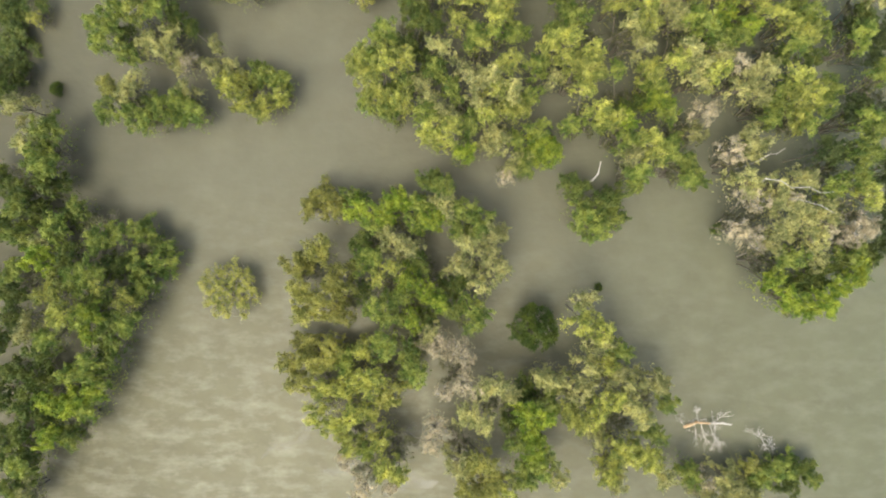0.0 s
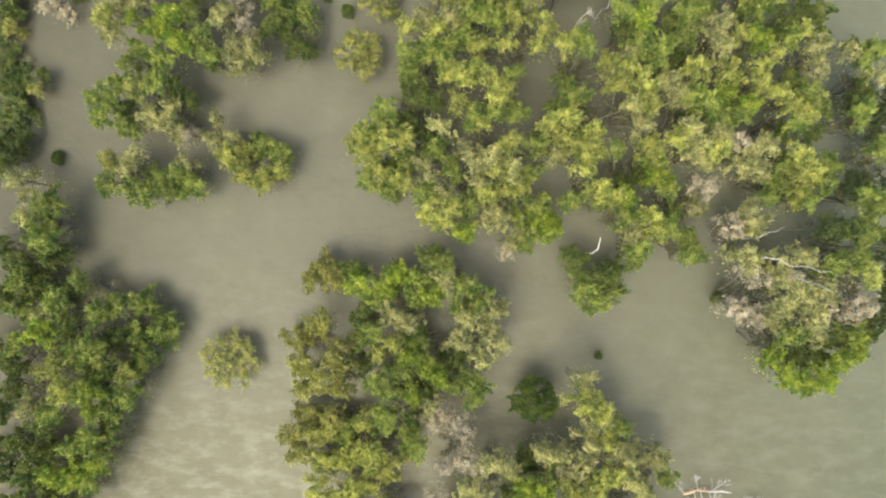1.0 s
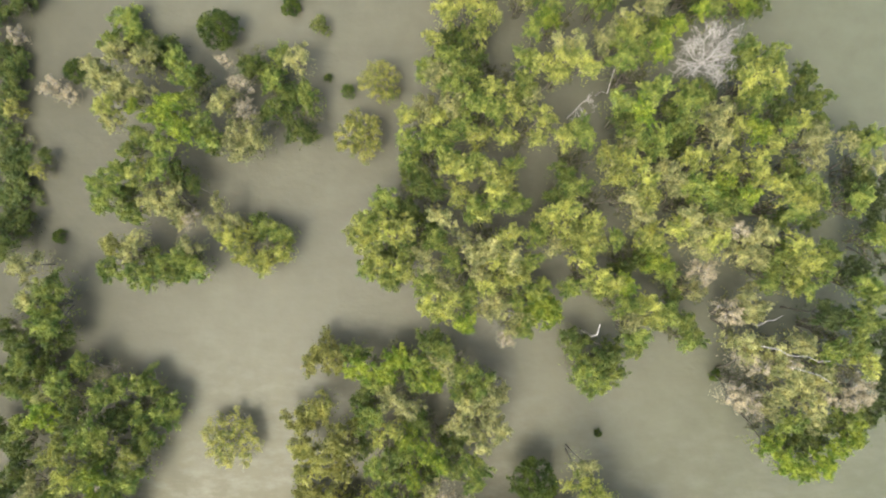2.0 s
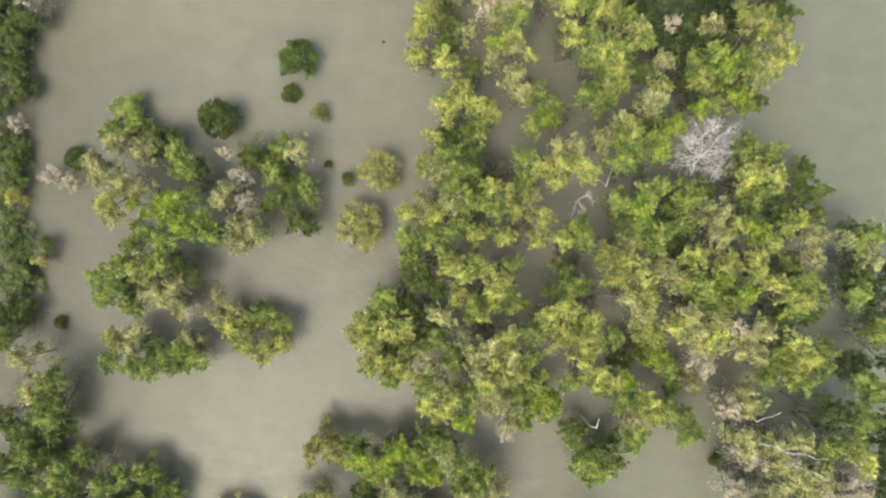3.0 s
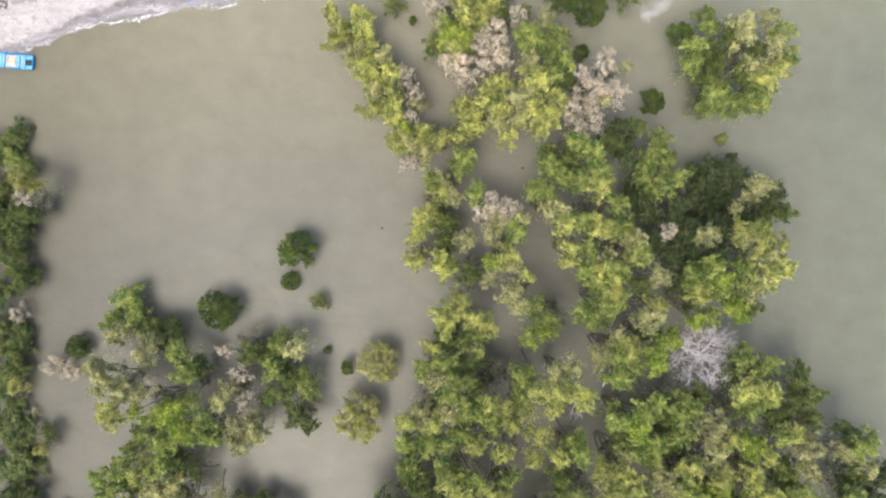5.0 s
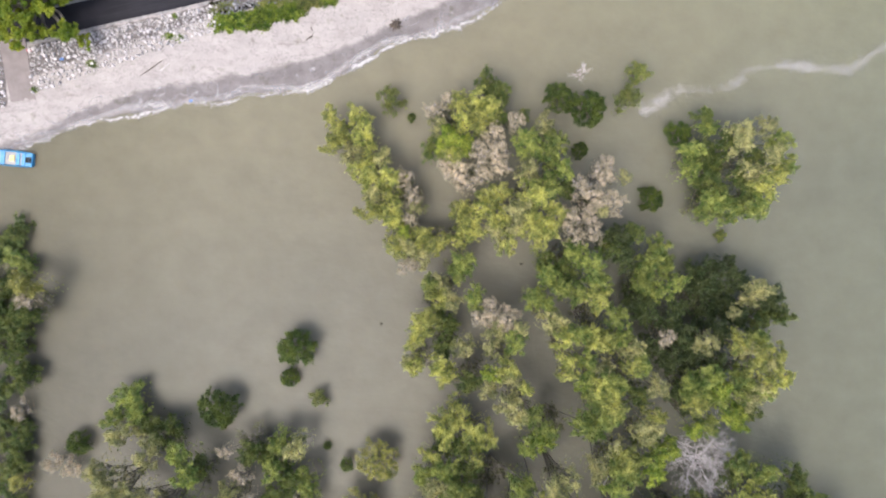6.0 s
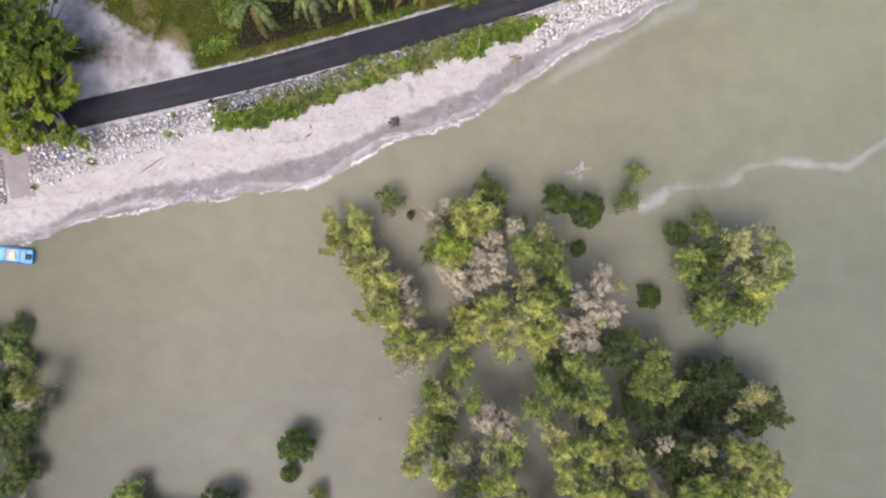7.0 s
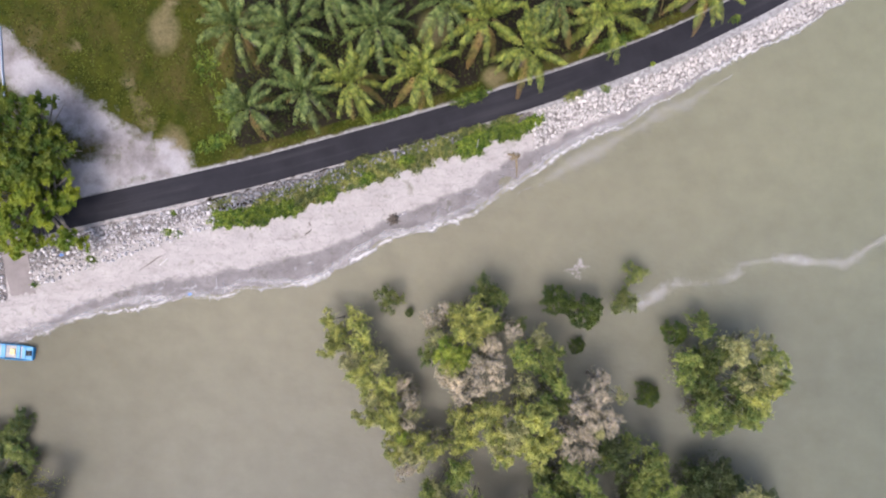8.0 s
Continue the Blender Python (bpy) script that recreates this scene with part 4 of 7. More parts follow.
grove("mangroves of the eastern bank", [
    [("l", 40.7, -6.6, 2.06, 9.6), ("l", 38.6, -5.6, 2.05, 10.0), ("l", 43.2, -6.2, 2.06, 9.6), ("d", 40.4, -3.8, 1.66, 7.9)],
    [("l", 44.9, -4.3, 2.05, 9.9), ("l", 46.5, -2.4, 2.05, 9.9), ("d", 42.6, -3.8, 2.28, 7.5), ("d", 45.4, -1.9, 2.10, 8.2)],
    [("l", 36.9, -3.7, 1.82, 10.2), ("g", 38.5, -1.2, 2.19, 10.1), ("p", 36.4, 0.7, 1.82, 10.4)],
    [("p", 42.1, -1.2, 1.85, 9.4), ("p", 41.2, 1.3, 2.03, 10.7), ("w", 42.6, 1.9, 1.81, 10.6), ("p", 40.0, 3.2, 2.03, 10.7)],
    [("d", 48.5, -0.6, 2.09, 8.7), ("g", 46.3, -0.6, 1.84, 9.7), ("k", 50.9, 0.7, 2.23, 8.9), ("w", 45.8, 1.3, 1.82, 10.4)],
])
grove("mangroves of the eastern bank", [
    [("w", 34.4, 1.0, 1.81, 10.8), ("w", 32.6, 1.9, 1.81, 10.7), ("p", 37.5, 2.5, 2.03, 10.7), ("w", 34.6, 5.7, 2.19, 10.3)],
    [("b", 34.4, 2.5, 0.91, 1.3)],
    [("w", 47.0, 2.5, 2.18, 10.4), ("y", 46.7, 5.9, 2.00, 11.7), ("k", 51.0, 4.5, 2.59, 9.3), ("p", 42.3, 4.1, 2.02, 10.9)],
    [("g", 18.4, 2.6, 2.19, 5.5), ("g", 20.0, 3.7, 2.17, 6.0), ("g", 16.5, 4.0, 2.16, 6.5), ("d", 18.7, 5.3, 2.29, 7.2)],
    [("p", 38.1, 5.0, 2.17, 10.7), ("w", 38.7, 5.6, 1.59, 10.8), ("p", 37.2, 6.9, 2.33, 10.2), ("p", 40.1, 7.8, 2.03, 10.5)],
    [("d", 20.3, 6.4, 1.71, 6.0), ("d", 15.7, 7.4, 2.17, 6.0)],
])
grove("mangroves of the eastern bank", [
    [("g", 43.6, 6.8, 2.02, 10.9), ("g", 45.3, 7.9, 1.99, 12.0), ("g", 46.0, 10.4, 2.13, 11.9), ("k", 44.7, 10.7, 2.19, 10.1)],
    [("p", 34.2, 7.6, 2.34, 10.0), ("p", 35.1, 11.7, 2.58, 9.5), ("w", 33.0, 11.2, 1.85, 9.2)],
    [("k", 50.0, 8.8, 2.56, 10.1)],
    [("k", 43.0, 11.0, 2.05, 9.9)],
])
grove("mangrove islets in the western channel", [
    [("g", -34.9, 15.2, 1.69, 6.7), ("g", -36.7, 15.6, 1.91, 7.1), ("g", -33.1, 16.9, 1.38, 6.8), ("g", -32.1, 15.6, 1.69, 6.8)],
    [("g", -29.8, 16.1, 2.17, 6.0), ("g", -31.0, 17.5, 2.16, 6.5), ("p", -30.3, 18.8, 1.70, 6.4), ("d", -34.7, 17.4, 1.95, 5.7)],
    [("g", -39.3, 16.3, 1.68, 7.2), ("o", -39.0, 18.9, 1.68, 7.0), ("p", -37.0, 18.3, 1.91, 7.0), ("p", -36.1, 19.6, 1.53, 6.9)],
    [("y", -21.4, 17.2, 2.20, 5.0), ("y", -19.2, 18.0, 1.56, 5.5), ("y", -24.0, 17.8, 1.99, 4.3), ("g", -19.4, 20.3, 1.73, 4.9)],
    [("y", -26.2, 19.9, 1.98, 4.7), ("y", -24.4, 20.5, 2.23, 4.1), ("p", -27.3, 21.4, 1.56, 5.5), ("p", -25.5, 22.0, 1.42, 4.8)],
])
grove("mangrove islets in the western channel", [
    [("b", -48.5, 20.1, 0.99, 1.3)],
    [("g", -21.7, 21.2, 2.23, 4.0)],
    [("w", -30.0, 22.1, 1.39, 6.3), ("p", -31.0, 22.5, 1.93, 6.2), ("p", -33.0, 23.5, 1.93, 6.3), ("p", -31.9, 25.2, 1.69, 6.6)],
    [("g", -36.9, 22.9, 1.91, 7.1), ("g", -38.8, 25.0, 1.89, 7.9), ("g", -39.6, 23.6, 1.67, 7.6), ("d", -37.5, 25.2, 1.54, 6.6)],
    [("p", -26.7, 23.8, 1.24, 6.3), ("d", -29.8, 26.1, 1.40, 6.0)],
    [("p", -34.5, 24.2, 1.92, 6.7), ("y", -34.9, 27.0, 2.08, 9.2), ("g", -33.0, 27.6, 2.10, 8.3), ("d", -31.6, 27.5, 1.93, 6.4)],
    [("g", -40.6, 26.2, 1.37, 7.6), ("g", -37.8, 27.6, 2.10, 8.5)],
])
grove("mangrove islets in the western channel", [
    [("g", -36.0, 29.8, 1.34, 8.7), ("g", -34.6, 31.5, 1.50, 8.4), ("g", -32.3, 30.5, 2.10, 8.5), ("p", -38.0, 33.1, 1.48, 9.2)],
    [("p", -23.5, 30.1, 1.67, 7.5), ("p", -24.5, 31.5, 2.13, 7.4), ("p", -22.0, 31.1, 1.91, 7.1), ("p", -22.6, 32.8, 1.90, 7.4)],
    [("d", -26.9, 30.8, 1.39, 6.4), ("g", -27.2, 31.1, 1.66, 8.1), ("g", -28.1, 32.7, 1.87, 8.4), ("l", -30.2, 32.1, 2.07, 9.5)],
    [("d", -16.0, 32.1, 1.40, 5.9), ("d", -17.8, 32.8, 2.19, 5.3), ("g", -16.3, 36.8, 2.17, 6.1)],
    [("c", -10.0, 32.3, 3.51, 5.2)],
    [("l", -32.8, 34.0, 1.85, 9.4), ("l", -35.0, 34.6, 1.18, 9.4), ("l", -30.7, 34.9, 1.84, 9.8), ("p", -35.0, 36.6, 1.86, 8.7)],
])
grove("mangrove islets in the western channel", [
    [("y", -38.2, 34.6, 1.83, 10.0), ("p", -36.7, 37.1, 2.06, 9.8), ("p", -39.0, 37.8, 1.84, 9.7), ("p", -39.9, 39.2, 2.09, 8.6)],
    [("w", -23.3, 34.8, 1.53, 7.1), ("p", -25.2, 36.4, 1.67, 7.4), ("p", -26.0, 35.4, 1.51, 7.8), ("w", -24.2, 38.1, 1.54, 6.5)],
    [("d", -20.5, 35.2, 1.95, 5.6), ("d", -18.6, 37.0, 2.21, 4.8), ("g", -20.4, 38.5, 1.95, 5.8), ("d", -21.4, 39.7, 2.22, 4.6)],
    [("g", -29.1, 35.6, 1.63, 9.0), ("g", -30.1, 38.6, 1.88, 8.1), ("d", -29.0, 38.9, 1.71, 6.0)],
    [("q", -6.5, 37.4, 1.18, 3.5)],
    [("w", -46.6, 37.6, 1.30, 2.8), ("w", -48.4, 38.6, 2.02, 3.0)],
    [("b", -11.8, 38.1, 0.97, 2.5)],
    [("c", -7.9, 39.0, 2.90, 4.6)],
])
grove("mangrove islets in the western channel", [
    [("b", -14.5, 40.1, 0.61, 1.0)],
    [("d", -23.3, 40.3, 1.97, 5.0), ("w", -26.0, 40.9, 1.09, 5.9), ("g", -19.7, 41.6, 1.95, 5.6)],
    [("g", -31.4, 40.5, 1.92, 6.6), ("d", -33.1, 43.2, 1.75, 4.3), ("d", -34.6, 41.8, 1.74, 4.8), ("p", -35.1, 40.7, 2.13, 7.3)],
    [("b", -45.9, 40.8, 1.64, 2.5)],
    [("p", -17.3, 41.2, 1.94, 5.9)],
    [("p", -39.8, 42.5, 1.98, 4.6), ("g", -41.1, 44.4, 1.77, 3.5), ("g", -37.9, 45.0, 2.00, 3.7), ("d", -35.9, 43.7, 2.01, 3.7)],
    [("b", -27.6, 45.6, 2.76, 4.4)],
    [("q", -15.5, 46.4, 1.42, 2.2)],
    [("g", -38.8, 47.2, 2.26, 3.3)],
    [("b", -19.1, 49.0, 1.36, 1.8)],
    [("b", -17.9, 53.0, 2.63, 4.0)],
])
grove("mangroves of the western bank, north", [
    [("d", -53.0, 18.6, 1.97, 5.0), ("d", -55.3, 20.5, 2.80, 3.8), ("d", -51.7, 21.6, 1.76, 4.0), ("d", -53.6, 22.5, 2.43, 2.9)],
    [("d", -56.8, 25.3, 2.86, 2.3), ("d", -53.3, 26.0, 2.87, 2.2), ("d", -54.0, 28.8, 1.80, 2.1), ("d", -52.5, 26.7, 1.63, 2.4)],
    [("o", -49.8, 28.1, 1.13, 3.2), ("d", -49.5, 30.2, 1.22, 2.5), ("d", -53.5, 29.5, 2.47, 1.8)],
    [("d", -54.5, 30.9, 2.30, 2.0), ("d", -54.2, 33.4, 1.81, 1.8), ("d", -57.1, 30.9, 2.88, 1.7), ("o", -53.7, 35.9, 1.63, 2.5)],
    [("d", -56.7, 36.6, 2.86, 2.3), ("d", -54.0, 38.0, 2.04, 2.6), ("d", -53.5, 40.0, 2.03, 2.8)],
])
grove("mangroves of the western bank, north", [
    [("d", -53.0, 41.8, 2.04, 2.4), ("d", -54.3, 43.6, 1.64, 2.2), ("d", -56.5, 42.2, 2.85, 2.5), ("w", -53.2, 45.2, 1.62, 3.0)],
    [("d", -55.9, 47.6, 2.82, 3.3), ("d", -52.1, 48.7, 1.45, 3.2), ("d", -53.0, 50.4, 1.61, 3.4), ("d", -51.9, 50.0, 1.77, 3.5)],
    [("d", -53.4, 52.5, 1.78, 3.2), ("d", -55.8, 53.2, 2.82, 3.2), ("d", -52.7, 54.9, 2.02, 3.2), ("d", -53.3, 57.1, 2.41, 3.7)],
    [("d", -55.7, 57.1, 2.40, 3.8), ("d", -55.5, 57.9, 2.41, 3.6), ("d", -52.2, 57.8, 1.76, 3.9), ("d", -54.0, 60.9, 2.02, 3.1)],
    [("d", -50.6, 57.3, 1.43, 4.6), ("d", -49.6, 57.3, 0.96, 4.2), ("w", -49.5, 59.4, 1.39, 6.6), ("o", -49.2, 61.1, 2.14, 7.0)],
])
grove("mangroves of the western bank, north", [
    [("d", -56.5, 61.1, 2.60, 2.6), ("d", -56.4, 66.1, 2.61, 2.6), ("d", -51.9, 63.2, 1.80, 2.1), ("g", -53.9, 64.6, 2.45, 2.2)],
    [("d", -54.4, 66.8, 1.81, 1.8), ("d", -53.7, 67.5, 2.30, 1.9)],
])
grove("mangroves of the middle stand", [
    [("g", 21.5, 7.0, 1.33, 9.4), ("g", 21.9, 8.5, 1.83, 10.0), ("p", 21.2, 10.4, 1.61, 10.1), ("y", 23.6, 10.6, 1.81, 10.6)],
    [("g", 27.6, 7.9, 1.33, 9.3), ("g", 28.9, 8.6, 1.87, 8.5), ("g", 27.5, 10.0, 1.86, 8.7), ("g", 25.1, 11.0, 1.83, 9.9)],
    [("w", 7.1, 8.2, 1.34, 8.9), ("p", 7.5, 9.0, 1.12, 8.5), ("g", 9.5, 9.2, 1.50, 8.2), ("p", 8.9, 10.4, 1.67, 7.7)],
    [("l", 2.2, 10.4, 1.56, 11.9), ("y", -0.3, 11.5, 1.76, 12.7), ("p", 4.8, 11.5, 1.60, 10.4), ("y", 1.0, 13.2, 1.53, 13.2)],
    [("l", 12.4, 10.9, 1.88, 8.3), ("l", 11.5, 11.8, 2.26, 8.0), ("l", 10.5, 11.1, 1.51, 7.8), ("g", 10.9, 13.7, 2.12, 7.7)],
])
grove("mangroves of the middle stand", [
    [("g", 20.6, 12.0, 1.82, 10.2), ("y", 23.0, 12.1, 2.03, 10.6), ("l", 20.5, 14.6, 1.60, 10.3), ("g", 17.5, 13.6, 1.32, 10.0)],
    [("p", 6.1, 12.4, 2.04, 10.1), ("g", 8.5, 12.4, 1.66, 8.0), ("y", 4.4, 14.7, 1.56, 12.1), ("y", 6.9, 15.2, 1.79, 11.4)],
    [("d", 27.2, 12.6, 1.55, 6.1), ("p", 29.5, 13.5, 1.91, 7.1), ("g", 25.7, 15.4, 1.87, 8.4), ("w", 30.2, 15.7, 1.88, 8.3)],
    [("y", -1.5, 12.8, 1.96, 12.9), ("g", -2.1, 14.8, 1.76, 12.4), ("p", 0.4, 14.2, 1.97, 12.5), ("p", -1.5, 16.0, 1.56, 12.1)],
    [("g", 48.0, 13.3, 1.79, 11.6), ("g", 47.2, 14.4, 1.80, 10.9), ("k", 46.6, 15.9, 1.85, 9.1), ("k", 48.1, 16.4, 1.49, 8.7)],
])
grove("mangroves of the middle stand", [
    [("g", 2.8, 13.4, 1.78, 11.8), ("p", 4.1, 15.6, 1.56, 12.0), ("g", 1.0, 17.2, 1.77, 12.1), ("p", 3.7, 17.9, 1.75, 12.7)],
    [("g", 14.8, 14.0, 1.63, 9.2), ("y", 17.2, 15.1, 2.01, 11.2), ("y", 15.3, 17.2, 1.55, 12.4), ("y", 19.0, 14.3, 1.82, 10.4)],
    [("g", 41.1, 14.1, 1.62, 9.7), ("y", 40.3, 14.6, 2.07, 9.4), ("g", 42.6, 16.1, 1.82, 10.3), ("g", 37.8, 15.9, 2.07, 9.3)],
    [("g", 36.8, 14.6, 1.63, 9.3), ("g", 38.2, 18.0, 1.82, 10.3), ("p", 35.3, 17.3, 2.05, 9.8), ("y", 39.0, 16.9, 1.80, 11.0)],
    [("g", -5.9, 15.1, 1.80, 11.0), ("y", -5.2, 16.4, 1.79, 11.4), ("g", -8.5, 16.2, 1.61, 10.1), ("y", -3.9, 16.0, 1.56, 12.1)],
])
grove("mangroves of the middle stand", [
    [("y", 8.5, 15.6, 2.03, 10.6), ("g", 9.8, 16.9, 1.60, 10.5), ("p", 7.4, 17.1, 1.99, 11.9), ("y", 5.8, 17.3, 1.76, 12.6)],
    [("d", 20.7, 16.3, 1.66, 7.8), ("d", 23.3, 17.1, 1.69, 6.7), ("l", 24.2, 16.8, 1.86, 9.0), ("g", 19.0, 19.5, 1.29, 11.4)],
    [("k", 51.9, 16.4, 2.24, 8.8), ("g", 49.1, 19.8, 2.06, 9.6), ("k", 52.6, 21.5, 2.25, 8.3)],
    [("y", -7.4, 17.0, 2.01, 11.1), ("y", -8.6, 18.9, 1.80, 11.2), ("d", -6.0, 17.9, 1.48, 9.4), ("y", -6.4, 20.2, 1.78, 11.6)],
    [("y", 40.8, 17.2, 2.01, 11.2), ("y", 38.9, 19.1, 1.79, 11.3), ("g", 43.2, 18.0, 1.82, 10.3), ("d", 42.0, 21.7, 1.63, 9.2)],
])
grove("mangroves of the middle stand", [
    [("p", 33.4, 17.9, 1.61, 9.9), ("p", 34.4, 19.3, 2.04, 10.4), ("p", 36.1, 20.0, 2.03, 10.6), ("w", 32.9, 20.6, 1.44, 10.9)],
    [("g", -4.0, 18.0, 1.79, 11.2), ("p", -2.4, 18.0, 1.79, 11.4), ("g", -0.9, 19.6, 1.57, 11.7), ("y", -4.3, 20.8, 2.01, 11.3)],
    [("g", 24.3, 18.4, 1.87, 8.5), ("g", 23.7, 19.0, 1.50, 8.6), ("y", 23.2, 19.9, 2.05, 9.8), ("y", 25.9, 20.7, 1.80, 11.2)],
    [("p", 28.6, 18.4, 1.59, 10.7), ("p", 28.3, 20.1, 2.15, 11.3), ("y", 29.8, 19.5, 2.00, 11.4), ("p", 30.6, 21.3, 2.02, 11.0)],
    [("p", 5.3, 18.5, 1.97, 12.5), ("p", 2.8, 19.1, 1.97, 12.4), ("y", 7.0, 19.8, 1.95, 13.1), ("y", 4.0, 22.1, 1.55, 12.6)],
])
grove("mangroves of the middle stand", [
    [("y", 15.6, 18.5, 1.96, 12.8), ("y", 16.6, 19.7, 1.76, 12.4), ("y", 14.4, 19.7, 1.76, 12.6), ("y", 13.4, 20.3, 1.75, 12.7)],
    [("p", 12.2, 18.6, 1.43, 11.4), ("g", 10.3, 20.1, 1.79, 11.4), ("y", 11.4, 21.8, 1.77, 12.2), ("y", 13.2, 22.7, 1.97, 12.5)],
    [("d", -0.9, 20.0, 1.83, 10.0), ("p", -0.2, 22.0, 1.79, 11.6), ("d", -3.4, 22.5, 1.84, 9.8), ("d", -0.9, 25.1, 1.59, 10.6)],
    [("y", -9.6, 20.8, 1.80, 11.2), ("g", -8.4, 21.3, 2.02, 10.8), ("y", -6.4, 21.7, 1.58, 11.3), ("g", -6.5, 23.9, 2.02, 11.0)],
    [("y", 16.3, 21.5, 1.77, 12.2), ("g", 14.3, 25.1, 2.00, 11.6), ("p", 20.3, 24.0, 1.39, 13.2), ("d", 12.4, 24.4, 1.31, 10.4)],
])
grove("mangroves of the middle stand", [
    [("k", 49.0, 21.5, 1.50, 8.4), ("k", 50.4, 24.1, 1.88, 8.3), ("g", 47.4, 24.2, 2.06, 9.7), ("k", 47.1, 25.4, 1.65, 8.3)],
    [("d", 38.2, 21.7, 1.63, 9.1), ("g", 39.0, 22.5, 1.58, 11.0), ("y", 39.7, 23.8, 2.00, 11.5), ("y", 37.9, 24.4, 1.57, 11.8)],
    [("p", 27.1, 21.9, 2.01, 11.2), ("p", 25.8, 25.6, 1.81, 10.6), ("g", 29.6, 24.4, 2.01, 11.1), ("g", 30.6, 22.8, 1.80, 11.0)],
    [("p", 21.7, 22.1, 1.97, 12.4), ("y", 21.8, 24.1, 1.93, 13.9), ("y", 21.7, 25.8, 1.94, 13.6), ("y", 19.1, 26.4, 1.95, 13.2)],
    [("g", 3.4, 23.0, 1.76, 12.3), ("g", 5.3, 23.3, 1.42, 12.1), ("y", 1.6, 24.3, 1.75, 13.0), ("y", 5.8, 24.6, 1.54, 12.9)],
])
grove("mangroves of the middle stand", [
    [("d", -5.3, 23.1, 2.21, 9.6), ("d", -2.5, 25.6, 1.83, 9.9), ("d", -3.1, 27.5, 2.21, 9.4)],
    [("g", 32.6, 23.2, 1.57, 11.5), ("d", 32.7, 24.6, 1.32, 9.9), ("l", 33.7, 24.4, 1.57, 11.6), ("l", 31.2, 26.0, 1.99, 11.8)],
    [("g", 7.8, 23.3, 1.78, 11.7), ("y", 6.8, 25.5, 1.55, 12.5), ("g", 7.4, 27.6, 1.56, 12.1), ("y", 5.2, 26.8, 1.94, 13.4)],
    [("g", 41.8, 24.3, 1.60, 10.6), ("g", 40.1, 25.6, 2.01, 11.4), ("d", 39.2, 27.4, 2.06, 9.6), ("p", 40.6, 28.7, 2.00, 11.5)],
    [("g", 27.9, 25.6, 2.02, 10.8), ("y", 27.6, 28.5, 2.00, 11.5), ("p", 24.4, 26.9, 2.02, 10.9), ("y", 31.1, 27.9, 1.99, 12.0)],
])
grove("mangroves of the middle stand", [
    [("y", 36.3, 25.7, 1.78, 11.9), ("y", 34.5, 26.9, 1.99, 12.0), ("y", 34.2, 28.2, 1.42, 12.0), ("y", 36.2, 30.0, 1.57, 11.6)],
    [("d", 48.5, 26.7, 2.11, 8.1), ("p", 48.8, 28.1, 1.84, 9.6), ("k", 52.2, 26.7, 2.25, 8.4), ("g", 48.2, 30.6, 2.04, 10.4)],
    [("y", 2.2, 26.8, 1.73, 13.7), ("y", 1.0, 27.6, 1.75, 12.8), ("g", 3.4, 27.9, 1.54, 12.8), ("g", 0.4, 28.8, 1.79, 11.4)],
    [("d", 13.6, 26.9, 1.81, 10.6), ("y", 13.1, 30.3, 1.54, 12.9), ("g", 15.3, 30.6, 1.55, 12.5), ("y", 17.8, 28.5, 1.76, 12.3)],
    [("p", 18.1, 27.3, 1.41, 12.4), ("y", 19.9, 28.2, 1.76, 12.4), ("p", 20.5, 30.0, 1.57, 11.5), ("g", 21.3, 30.9, 1.99, 11.9)],
])
grove("mangroves of the middle stand", [
    [("g", -3.7, 28.5, 1.59, 10.6), ("g", -4.0, 30.7, 1.84, 9.5), ("g", -1.5, 30.7, 2.05, 9.8), ("g", 0.7, 31.0, 1.59, 10.7)],
    [("g", 23.6, 29.4, 1.59, 10.7), ("g", 24.1, 30.6, 1.80, 11.0), ("d", 26.7, 30.0, 1.86, 9.0), ("g", 26.7, 32.2, 2.01, 11.3)],
    [("p", 44.6, 30.3, 1.44, 11.0), ("d", 47.4, 31.3, 1.86, 8.8), ("p", 41.0, 30.6, 1.99, 11.8), ("d", 43.1, 33.2, 1.66, 7.9)],
    [("y", 10.1, 30.3, 1.40, 13.0), ("y", 10.6, 32.8, 1.95, 13.3), ("y", 6.8, 30.7, 1.55, 12.3), ("y", 7.8, 33.7, 1.56, 12.0)],
    [("p", 30.6, 30.6, 1.78, 11.6), ("p", 30.0, 31.9, 1.78, 11.6), ("y", 32.2, 31.8, 1.56, 12.1), ("p", 30.5, 33.7, 1.99, 11.8)],
])
grove("mangroves of the middle stand", [
    [("y", 4.1, 31.0, 2.01, 11.2), ("g", 2.3, 32.3, 1.81, 10.6), ("g", 6.0, 33.5, 1.58, 11.2), ("g", 4.8, 34.4, 1.79, 11.3)],
    [("l", 34.0, 31.5, 1.98, 12.2), ("d", 33.3, 34.7, 1.10, 9.9), ("g", 34.5, 35.0, 1.58, 11.3), ("g", 38.4, 31.9, 1.59, 11.0)],
    [("g", 14.4, 31.6, 1.76, 12.6)],
    [("y", 39.4, 32.5, 1.57, 11.4), ("d", 38.7, 33.8, 2.07, 9.4), ("d", 41.0, 35.5, 1.86, 8.7), ("d", 38.1, 35.7, 1.11, 9.3)],
    [("d", 20.4, 32.8, 1.81, 10.8), ("l", 21.8, 33.6, 1.95, 13.0), ("g", 19.2, 34.3, 1.96, 12.8), ("g", 22.3, 34.9, 1.76, 12.6)],
])
